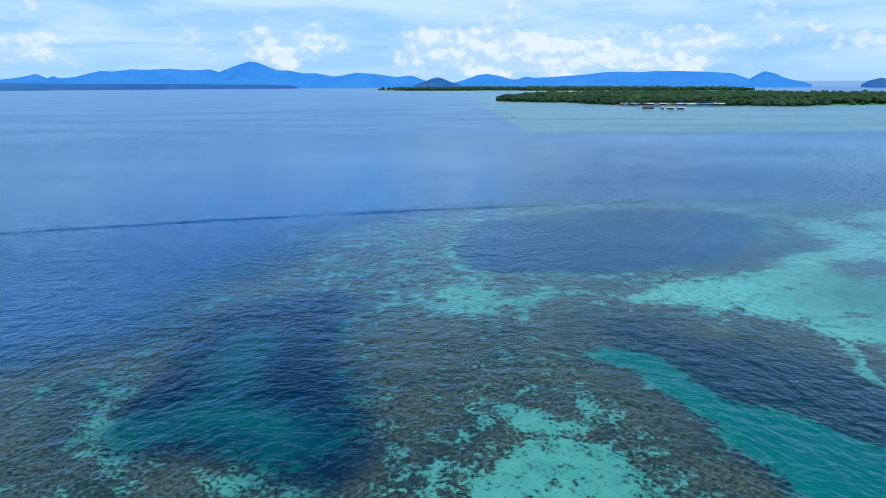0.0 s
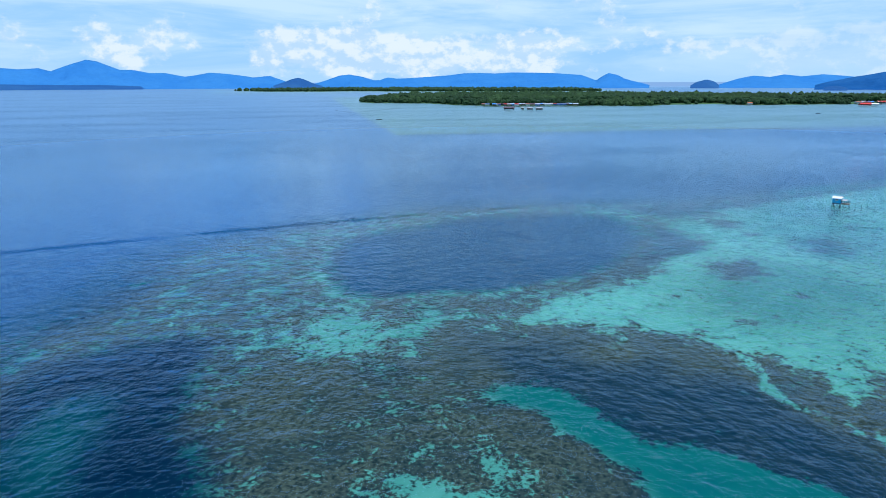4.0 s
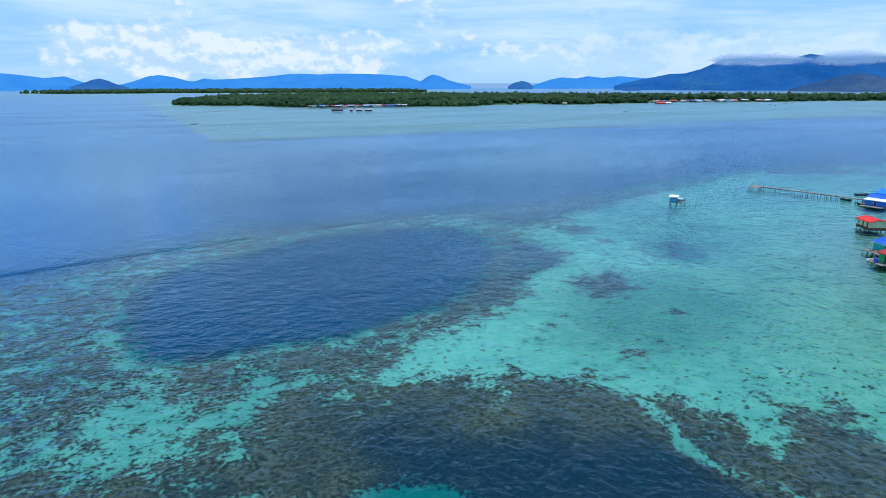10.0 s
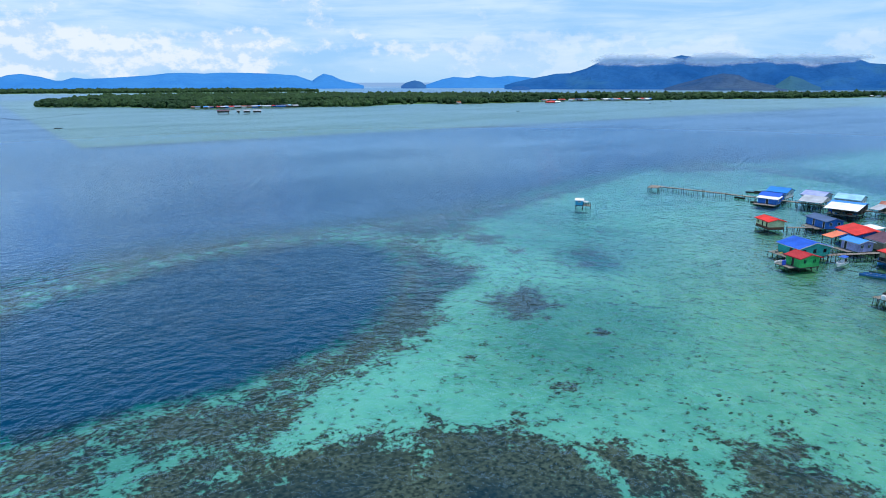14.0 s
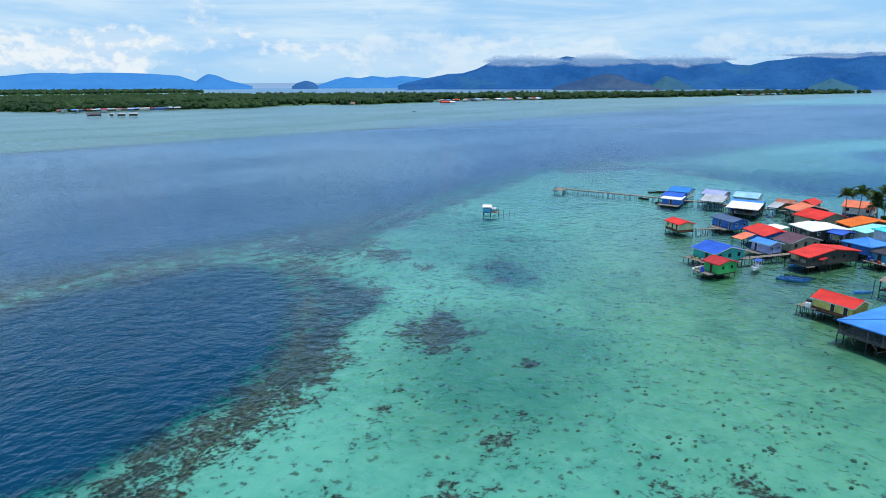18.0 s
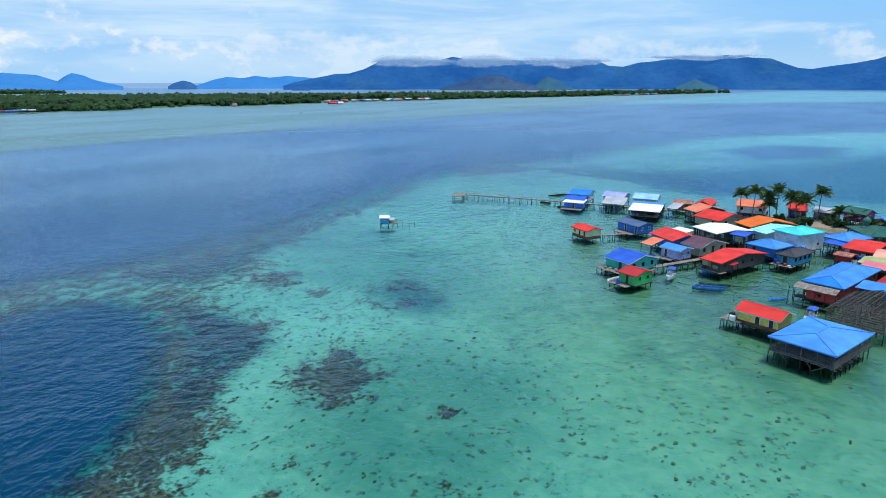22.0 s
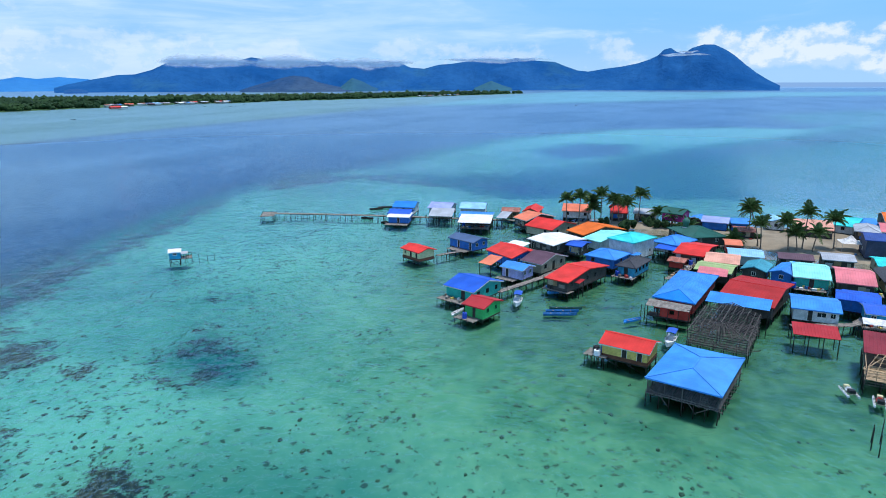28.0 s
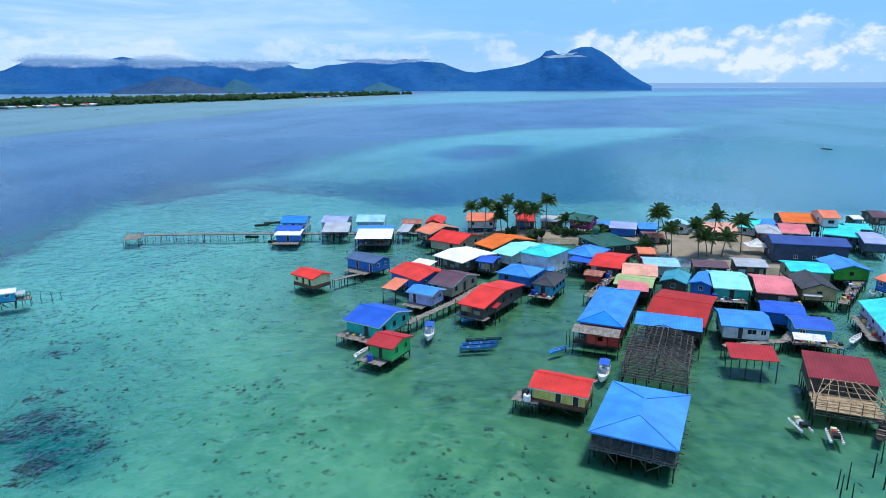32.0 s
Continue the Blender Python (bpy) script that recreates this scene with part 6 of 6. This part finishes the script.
def raft(x, y, ang, label, cargo):
    h = thing("float_raft", pose(x, y, .1, 0, 0, ang), label, "raft", "home-made rafts")
    for sy in (-.65, .65):
        part("float", Mb().tube((-1.5, sy, .05), (1.35, sy, .05), .17, .17, 8).tube((1.35, sy, .05), (1.65, sy, .16), .17, .05, 8), HULL, h)
    for i in range(6):
        part("crossbar", Mb().box(-1.2 + .45 * i, -1.1 + .45 * i, -.75, .75, .2, .26), RAW, h)
    part("deck_box", Mb().box(-1.0, -.25, -.4, .4, .26, .7), BLACKP, h)
    part("cargo", Mb().add([(-.3, -.45, .27), (.7, -.4, .27), (.6, .42, .27), (-.25, .45, .27), (-.1, -.2, .72), (.4, -.15, .62), (.35, .2, .7), (0, .2, .78)],
                           [(0, 3, 2, 1), (4, 5, 6, 7), (0, 1, 5, 4), (1, 2, 6, 5), (2, 3, 7, 6), (3, 0, 4, 7)]), cargo, h)
    part("box", Mb().box(.8, 1.3, -.35, .3, .26, .62), WALLS["cream"], h)
    return h


raft(146.1, 62.7, 8, "white catamaran raft with bundled cargo", CLOTH)
raft(143.9, 59.7, -12, "white catamaran raft with red bundle", REDC)

dugout(176.4, 106.4, -60, "blue wooden boat tucked before a grey house", 3.6, .8)
dugout(159.7, 121.8, -20, "white wooden boat moored between two verandas", 3.4, .8, HULL)
dugout(227.1, 164.0, -85, "dark wooden boat moored below the pier", 4.0, .9, POST)
dugout(231.2, 172.4, -95, "dark wooden boat beside the pier", 4.2, .9, POST)
dugout(176.2, 43.2, -40, "old white boat moored beside a deck", 4.6, 1.0, HULL)
dugout(145.6, 53.8, -30, "dark wooden boat moored in the shallows", 4.6, 1.0, POST)

# ---- tanks, drums and deck clutter ----


def drum(x, y, z, r, hgt, mat, label, name="water_tank", category="tank"):
    h = thing(name, pose(x, y, z), label, category)
    s = Mb()
    k = 14
    prof = [(0, .96), (.08, 1.0), (.30, 1.0), (.33, 1.04), (.36, 1.0), (.62, 1.0), (.65, 1.04), (.68, 1.0), (.9, 1.0), (.97, .8), (1.0, .45)]
    vs = [(r * q * math.cos(2 * math.pi * i / k), r * q * math.sin(2 * math.pi * i / k), t * hgt) for t, q in prof for i in range(k)]
    fs = [(k * j + i, k * j + (i + 1) % k, k * j + k + (i + 1) % k, k * j + k + i) for j in range(len(prof) - 1) for i in range(k)]
    fs += [tuple(range(k))[::-1], tuple(range(k * (len(prof) - 1), k * len(prof)))]
    part("body", s.add(vs, fs), mat, h, smooth=False)
    part("lid", Mb().tube((0, 0, hgt), (0, 0, hgt + .06), r * .4, r * .38, 10), BLACKP, h)
    return h


def beside(cx, cy, w, d, ang, ze, lx, ly):
    p = pose(cx, cy, 0, 0, 0, ang) @ Vector((lx, ly, 0))
    return p.x, p.y


drum(164.5, 119.2, .77, .55, 1.25, TANK, "large blue plastic water tank on a veranda")
drum(156.3, 119.6, 0.55, .42, 1.15, TANK, "blue plastic water drum on a plank deck")
drum(*beside(193.8, 92.4, 4.6, 9.0, -110.1, 2.98, -1.7, -4.4), .77, .5, 1.1, TANK, "blue plastic water tank beside a cyan house")
drum(191.3, 61.7, 1.0, .5, 1.2, TANK, "blue plastic tank between two houses")
BX, BY = 147.0, 96.2
for dx, dy, mat, label in ((0, 0, BLACKP, "black plastic water tank on a side platform"), (.2, -1.15, TANK, "blue plastic drum on a side platform"), (-.9, -.2, HULL, "white plastic drum on a side platform")):
    drum(BX + dx, BY + dy, 1.05, .5, 1.15 if mat is not HULL else .9, mat, label)
pf = thing("side_platform", pose(147.0, 95.7, 0, 0, 0, -107), "rough pole platform with tanks beside a yellow house", "platform")
deck(pf, -2.0, 1.5, -1.4, 1.4, 1.05, 4)
stilts(pf, -1.8, 1.3, -1.2, 1.2, 0.97, -1.0, 1.1, .06)
for i in range(4):
    timber(pf, "brace", (-1.6 + .8 * i, -1.2, .85), (-1.0 + .8 * i, -1.2, -.1), .05, .07)
for x, y, z in ((226.5, 140.2, .85), (202.4, 80.3, 1.15)):
    drum(x, y, z - .05, .48, 1.05, TANK, "blue plastic water tank on a back deck")


def crate(x, y, z, ang, sx, sy, sz, mat, label, name="crate"):
    b = min(sx, sy, sz) * .12
    s = Mb().box(-sx / 2, sx / 2, -sy / 2, sy / 2, 0, sz - b)
    s.add([(-sx / 2, -sy / 2, sz - b), (sx / 2, -sy / 2, sz - b), (sx / 2, sy / 2, sz - b), (-sx / 2, sy / 2, sz - b), (-sx / 2 + b, -sy / 2 + b, sz), (sx / 2 - b, -sy / 2 + b, sz),
           (sx / 2 - b, sy / 2 - b, sz), (-sx / 2 + b, sy / 2 - b, sz)], [(4, 5, 6, 7), (0, 1, 5, 4), (1, 2, 6, 5), (2, 3, 7, 6), (3, 0, 4, 7)])
    return single(name, s, mat, pose(x, y, z, 0, 0, ang), label, "clutter", "deck clutter")


STUFF = ((CLOTH, "pale tied sack on a deck", "sack"), (HULLB, "blue plastic box on a deck", "box"), (REDC, "red plastic basin on a deck", "basin"), (WOOD, "grey wooden crate on a deck", "crate"),
         (BLACKP, "dark box on a deck", "box"), (WALLS["yellow"], "yellow plastic box on a deck", "box"), (FRESH, "stack of sawn boards on a deck", "board_stack"))


def clutter(cx, cy, ang, x0, x1, y0, y1, z, k, seed):
    r = random.Random(seed)
    m = pose(cx, cy, 0, 0, 0, ang)
    for i in range(k):
        p = m @ Vector((x0 + (x1 - x0) * (i + r.uniform(.2, .8)) / k, r.uniform(y0, y1), z))
        if z < .7:
            p.z = sand_height(p.x, p.y) - .06
            if p.z < .35:
                continue
        mat, label, nm = r.choice(STUFF)
        crate(p.x, p.y, p.z, r.uniform(0, 180), r.uniform(.35, .9), r.uniform(.3, .6), r.uniform(.2, .6), mat, label, nm)


def on_deck(cx, cy, w, d, ang, ze, deck, k, seed, z=None):
    clutter(cx, cy, ang, deck[0] + .3, deck[1] - .3, deck[2] + .4, deck[3] - .4, (ze - 2.195) if z is None else z, k, seed)


on_deck(169.3, 121.5, 7.5, 9.6, -112.8, 2.98, (-4.0, 2.4, -6.6, -3.5), 5, 1)
on_deck(159.6, 117.2, 4.9, 6.2, -110.6, 2.75, (-3.0, 1.4, -4.7, -2.2), 6, 2)
on_deck(205.3, 132.7, 8.9, 6.1, -117.7, 2.83, (-2.6, 3.4, -5.2, -2.2), 5, 3)
on_deck(197.7, 57.7, 6.8, 12.4, -96.9, 3.12, (-3.0, 2.6, -7.6, -4.6), 12, 4)
on_deck(175.4, 50.9, 6.0, 6.3, -96.2, 2.98, (-3.4, 3.2, -4.6, -2.0), 14, 5)
on_deck(179.1, 36.0, 15.8, 7.7, 169.4, 3.12, (-6.0, 6.2, -5.2, -2.7), 9, 6)
on_deck(227.9, 137.0, 9.4, 7.7, -82.6, 2.56, (-3.8, 3.8, -3.2, 2.0), 9, 7, 0.8)
on_deck(184.0, 115.8, 5.9, 5.2, -112.6, 2.83, (-3.0, 1.6, -4.2, -1.8), 4, 8)
on_deck(183.3, 103.1, 5.5, 16.5, -114.5, 2.98, (-3.2, 3.0, -8.4, -6.3), 6, 9)
on_deck(193.8, 92.4, 4.6, 9.0, -110.1, 2.98, (-2.6, 2.2, -5.6, -3.3), 5, 10)
clutter(199.1, 81.2, -25, -8, 8, -.5, .5, 1.1, 16, 11)
clutter(218.6, 50.4, -93, -9, 9, -3, 3, .62, 14, 21)
clutter(220.3, 59.9, -93, -8, 8, -3, 2, .62, 10, 22)
clutter(235.4, 69.2, -93, -7, 7, -2, 2, .62, 9, 23)
clutter(223.0, 39.2, -93, -4, 4, -3, 2, .62, 8, 24)
sheet_roof = thing("tarpaulin", pose(170.7, 52.7, 0, 0, 0, -98), "pale patched tarpaulin stretched over a crowded landing", "tarpaulin")
part("cloth", Mb().sheet(4.6, 1.8, .5, waves=False).moved(pose(-2.3, -.9, 2.0)), CLOTH, sheet_roof)
for sx in (-2.1, 0, 2.1):
    part("post", Mb().tube((sx, -.8, -.6), (sx, -.8, 2.0), .05), POST, sheet_roof)
    part("post", Mb().tube((sx, .8, -.6), (sx, .8, 2.45), .05), POST, sheet_roof)

for spot in ((196.2, 36.1), (202.2, 32.5), (211.5, 26.9)):
    clutter(*spot, -31, -2.6, 2.6, -.7, .7, 1.0, 7, int(spot[0]))
clutter(191.5, 50.1, -101, -4, 4, -.6, .6, 1.0, 8, 31)
clutter(171.9, 50.4, -102, -3, 3, -.8, .8, .9, 10, 32)

# ---- prayer hall dome, tent ----
dome = thing("dome", pose(232.1, 80.4, -1.9), "small dark green dome on a drum above the prayer hall", "dome")
prof = [(.75, 5.4), (.75, 6.2), (.82, 6.3), (.95, 6.7), (.9, 7.1), (.6, 7.5), (.2, 7.85), (.06, 8.1)]
part("shell", Mb().add([(r * math.cos(math.tau * i / 14), r * math.sin(math.tau * i / 14), z) for r, z in prof for i in range(14)],
                       [(14 * j + i, 14 * j + (i + 1) % 14, 14 * j + 14 + (i + 1) % 14, 14 * j + 14 + i) for j in range(len(prof) - 1) for i in range(14)]),
     surface("dark_green_dome", (.05, .17, .13), .45, 0, .15), dome, smooth=True)
part("spire", Mb().tube((0, 0, 8.05), (0, 0, 8.9), .05, .02), TRIM, dome)
part("base", Mb().tube((0, 0, 4.6), (0, 0, 5.42), .85, .8, 14), WALLS["white"], dome)

tent = thing("canopy_tent", pose(229.5, 42.6, .45, 0, 0, 2), "white peaked party tent on the sand", "tent")
k, rows = 16, []
for t in (0, .15, .35, .6, .85, 1.0):
    s, z = 2.5 * (1 - t), 2.3 + 1.7 * t ** 1.7
    rows.append([(s * max(-1, min(1, 1.42 * math.cos(math.tau * (i + .5) / k))), s * max(-1, min(1, 1.42 * math.sin(math.tau * (i + .5) / k))), z) for i in range(k)])
part("canopy", Mb().add([p for r in rows for p in r], [(k * j + i, k * j + (i + 1) % k, k * j + k + (i + 1) % k, k * j + k + i) for j in range(5) for i in range(k)]), CLOTH, tent, "white cloth")
for sx in (-2.3, 2.3):
    for sy in (-2.3, 2.3):
        part("post", Mb().tube((sx, sy, -.1), (sx, sy, 2.35), .04), TRIM, tent)

# ---- palms ----


def frond_mesh(L, seed):
    """A drooping palm frond: a midrib with leaflets on both sides."""
    r = random.Random(seed)
    s = Mb()
    k = 13
    pts = []
    for i in range(k + 1):
        t = i / k
        pts.append(Vector((L * t * (1 - .16 * t), 0, L * (.30 * t - .62 * t * t))))
    for a, b in zip(pts, pts[1:]):
        s.tube(a, b, .025, .02, 3)
    for i in range(1, k + 1):
        t = i / k
        ln = L * .26 * math.sin(math.pi * min(1, .18 + .82 * t)) ** .7 + .12
        for sy in (-1, 1):
            for q in (0, .5):
                p = pts[i - 1].lerp(pts[i], q)
                tip = p + Vector((ln * .45, sy * ln * .8, -ln * r.uniform(.25, .6)))
                side = Vector((.095, 0, .03))
                mid = p.lerp(tip, .5) + Vector((0, 0, .05))
                s.add([p - side * .4, p + side * .4, mid + side, mid - side, tip], [(0, 1, 2, 3), (3, 2, 4)])
    return s.data("frond", LEAF)


FRONDS = [frond_mesh(3.5, 1), frond_mesh(4.0, 2), frond_mesh(3.0, 3)]


def palm(x, y, hgt, dx, dy, seed):
    r = random.Random(seed)
    z0 = max(.2, sand_height(x, y)) - .1
    h = thing("coconut_palm", pose(x, y, z0), "tall coconut palm with a ragged dark green crown on the sand", "palm tree", "palms on the sand")
    hgt *= 1.12
    bend = Vector((dx, dy, 0))
    pts = [Vector((0, 0, hgt * t)) + bend * t ** 1.6 for t in (0, .12, .3, .5, .7, .88, 1.0)]
    tr = Mb()
    for i, (a, b) in enumerate(zip(pts, pts[1:])):
        tr.tube(a, b, (.24, .16, .14, .13, .12, .11)[i], (.17, .145, .135, .125, .115, .10)[i], 8)
    part("trunk", tr, TRUNK, h)
    k = r.randint(26, 31)
    for i in range(k):
        up_ = -62 + 92 * (i / k) + r.uniform(-9, 9)
        part("frond", r.choice(FRONDS), LEAF, h, m=Matrix.Translation(pts[-1]) @ pose(0, 0, 0, 0, 0, i * 137.5 + r.uniform(-15, 15)) @ pose(0, 0, 0, 0, up_ - 12, 0) @ Matrix.Diagonal((*(r.uniform(.75, 1.1),) * 3, 1)))
    nuts = Mb()
    for i in range(5):
        a = i * 1.3
        nuts.tube(pts[-1] + Vector((.18 * math.cos(a), .18 * math.sin(a), -.28)), pts[-1] + Vector((.18 * math.cos(a), .18 * math.sin(a), -.02)), .11, .08, 6)
    part("coconuts", nuts, LEAF, h)
    return h


for i, (x, y, hgt, dx, dy) in enumerate(((244.5, 113.3, 6.3, 0.0, 0.2), (242.9, 109.5, 7.3, 0.2, -0.2), (246.7, 107.5, 5.8, 0.1, -1.4), (244.4, 103.3, 7.7, 0.0, 0.1), (245.5, 100.2, 6.3, 0.0, -0.5), (247.1, 98.3, 4.9, 0.5, 0.6), (245.4, 95.5, 5.3, 0.0, 0.6), (248.6, 92.8, 7.4, 0.0, -0.2), (244.8, 105.0, 3.9, -0.4, 0.5), (236.4, 64.5, 6.6, 0.0, 0.0), (229.1, 63.1, 8.8, 0.6, 2.6), (226.4, 62.8, 5.6, 0.1, 0.5), (224.5, 57.0, 6.6, 0.2, 0.9), (224.8, 55.0, 3.9, 0.1, 0.7), (227.7, 53.3, 8.1, -0.1, -0.4), (225.3, 51.5, 4.3, -0.1, -0.7), (229.7, 46.0, 6.6, 0.1, 0.5), (247.8, 87.4, 2.8, 0.4, 0.0), (237.0, 79.0, 2.1, 0.0, 0.4), (244.8, 83.7, 2.6, 0.1, -0.5), (228.4, 68.6, 1.6, 0.0, 0.2))):
    palm(x, y, hgt, dx, dy, i + 40)


def bush(x, y, s, seed):
    me = clump_mesh(14, lambda r: (r.uniform(-s, s), r.uniform(-s, s), r.uniform(.2, s * .9), r.uniform(.35, .6) * s), 1, seed, 2)
    me.materials.append(MANGROVE)
    h = thing("shrub", pose(x, y, .5), "dense dark green shrub on the islet sand", "shrub", "shrubs on the sand")
    part("crown", me, MANGROVE, h)
    part("stem", Mb().tube((0, 0, -.2), (0, 0, s * .5), .09, .06), TRUNK, h)


for x, y, s in ((239.9, 95.5, 1.9), (244.5, 86.0, 1.8), (241.7, 81.6, 1.5), (246.1, 89.7, 1.7), (244.5, 102.2, 1.3), (236.6, 62.7, 1.1)):
    bush(x, y, s, int(x * 7))

# ---- far settlements on the wooded island ----


def far_house(x, y, ang, w, d, roof, wall, ground):
    h = thing("stilt_house", pose(x, y, 0, 0, 0, ang), "small distant stilt house with %s roof at the mangrove shore" % roof, "house", "houses along the far shore")
    z0 = 1.6
    part("body", Mb().wall(w, z0, z0 + 2.4, .15, [(w * .2, w * .35, z0 + .9, z0 + 1.8), (w * .6, w * .72, z0, z0 + 1.9)]).moved(pose(-w / 2, -d / 2, 0)).box(-w / 2, w / 2, -d / 2 + .3, d / 2, z0, z0 + 2.4), WALLS[wall], h)
    roof_on(h, "gable", w + 1.2, d + 1.2, z0 + 2.3, 17, ROOFS[roof], TRIM, False)
    for sx in (-.45, 0, .45):
        for sy in (-.45, .45):
            part("stilt", post(z0 + 1.2, .12), POST, h, m=pose(sx * w, sy * d, z0))
    return h


far = random.Random(12)
SHADES = ["zinc", "white", "plum", "sky", "zinc", "rusty", "pale", "zinc", "crimson", "slate"]
for i in range(24):
    x = 295.7 + 6.5 * i
    far_house(x + far.uniform(-2, 2), float(np.interp(x, [286.5, 320.9, 378.2, 458.4], [1088.7, 1070.4, 1063.5, 1056.6])) + far.uniform(-8, 10) - 6, far.uniform(-20, 10), far.uniform(5, 9), far.uniform(5, 8), far.choice(SHADES), far.choice(["old", "white", "blue", "wood"]), False)
for i in range(30):
    x = 974.1 + 9.4 * i
    far_house(x + far.uniform(-3, 3), float(np.interp(x, [962.6, 1088.7, 1260.6], [994.7, 987.9, 937.4])) + far.uniform(-4, 34), far.uniform(-30, 0), far.uniform(7, 12), far.uniform(6, 9), far.choice(SHADES + ["red", "salmon", "white"]), far.choice(["old", "white", "wood"]), False)
for i in range(10):
    x = 1862.2 + 22.9 * i
    far_house(x + far.uniform(-3, 3), float(np.interp(x, [1833.6, 2192.3], [750.6, 653.2])) + far.uniform(-2, 14), far.uniform(-30, 0), far.uniform(7, 11), far.uniform(6, 9), far.choice(SHADES), far.choice(["old", "white"]), False)
far_house(900, 924, -25, 16, 10, "red", "red", False)
far_house(912, 918, -25, 10, 8, "white", "white", False)
for x, y, w in ((289.4, 921.4, 14.9), (315.1, 904.2, 8), (326.4, 897.3, 9.2), (307.1, 914.5, 3.4)):
    far_house(x, y, -14, w, 7, "plum" if w > 10 else "zinc", "old", False)
far_house(751, 1011, -10, 7, 5, "salmon", "white", False)

trap = thing("fish_trap", Matrix(), "long V of thin stakes standing in the shallows", "fish trap")
for (xa, ya), (xb, yb) in (((43.5, 973), (61.9, 900.8)), ((61.9, 900.8), (147.8, 1033.7))):
    L = math.hypot(xb - xa, yb - ya)
    k = int(L / 3)
    for i in range(k):
        t = i / k
        part("stake", post(2.5, .12), POST, trap, m=pose(xa + (xb - xa) * t, ya + (yb - ya) * t, 1.0 + rng.uniform(-.3, .5)))
for x, y, a in ((1051, 868, 10), (1063, 822, 0), (1045, 798, 20), (1141, 848, -20), (1184, 862, 0), (501, -82, 40), (80, 733, 10), (642, 733, 0)):
    dugout(x, y, a, "small dark boat far out on the water", 7, 1.6, POST)
motorboat(1250, 227, 150, "distant white motorboat under way", 7.0)

# small roofs beside their houses
awning(178.7, 103.0, 3.0, 2.2, -114, 2.3, "small dull red porch roof on posts", "brick", 8)
awning(209.7, 85.2, 5.4, 2.6, -112, 2.7, "blue lean-to before a white house", "royal", 10)
awning(203.1, 92.9, 3.4, 2.2, -112, 2.4, "light blue sheet roof between houses", "sky", 8)
awning(184.2, 52.1, 5.8, 2.2, -100, 2.9, "blue and red patched lean-to", "royal", 6)
awning(192.8, 43.9, 3.2, 2.0, -96, 2.2, "bare grey sheets leaning at a house", "zinc", 6)

# ---- cloud resting on the mountain crest ----
m, n = material("hill_cloud")
pos = n("NewGeometry").outputs["Position"]
puff = n.noise(n.scaled(pos, (1, 1, 1.6)), 0.009, 6.0, 0.62)
rim = n("Attribute", out="Fac", attribute_name="body")
thick = n.ramp(n.math("ADD", n.math("MULTIPLY", rim, 0.62), n.math("MULTIPLY", puff, 0.75)), 0.56, 0.98, 0.0, 0.85)
white = n("MixShader", {0: 0.5, 1: n("BsdfDiffuse", {0: (0.88, 0.92, 0.96, 1)}, 0), 2: n("BsdfTranslucent", {0: (0.88, 0.92, 0.96, 1)}, 0)}, 0)
n("OutputMaterial", {0: n("MixShader", {0: thick, 1: n("BsdfTransparent", {0: (1, 1, 1, 1)}, 0), 2: white}, 0)})
CLOUD = m


def cloud_bank(a0, a1, el, tall, distance, eye, seed):
    """A flat bank of cloud along a crest, thin at its ends and edges."""
    r = random.Random(seed)
    cols, ring = 40, 12
    vs, body = [], []
    ph = r.uniform(0, 9)
    for i in range(cols + 1):
        t = i / cols
        a = radians(a0 + (a1 - a0) * t)
        fat = math.sin(math.pi * t) ** .5 * (0.75 + .35 * noise.noise((t * 5 + ph, ph, 0))) + .02
        e = el + .12 * noise.noise((t * 4 + ph, 3, 1))
        for j in range(ring):
            q = math.tau * j / ring
            d = distance + 45 * fat * math.cos(q)
            z = 40.6 + distance * math.tan(radians(e)) + distance * math.tan(radians(tall)) * fat * math.sin(q)
            vs.append((eye[0] + d * math.sin(a), eye[1] + d * math.cos(a), z))
            body.append((1 - abs(math.sin(q)) ** 1.5) * min(1, fat * 1.3))
    fs = [(ring * i + j, ring * i + (j + 1) % ring, ring * i + ring + (j + 1) % ring, ring * i + ring + j) for i in range(cols) for j in range(ring)]
    ob = single("cloud_bank", Mb().add(vs, fs), CLOUD, Matrix(), "low white cloud resting on a mountain crest", "cloud", kind="structure", smooth=True)
    ob.data.attributes.new("body", "FLOAT", "POINT").data.foreach_set("value", body)


cloud_bank(47.67, 57.57, 1.72, 0.95, 3450, (54.0, 90.0), 1)
cloud_bank(53.99, 66.02, 1.70, 0.95, 3450, (54.0, 90.0), 2)
cloud_bank(61.27, 70.13, 1.62, 0.80, 3450, (54.0, 90.0), 3)
cloud_bank(71.35, 81.46, 1.88, 0.45, 3450, (54.0, 90.0), 4)
cloud_bank(89.67, 94.04, 2.13, 0.20, 3450, (54.0, 90.0), 5)
cloud_bank(91.18, 93.10, 2.34, 0.12, 3450, (54.0, 90.0), 6)
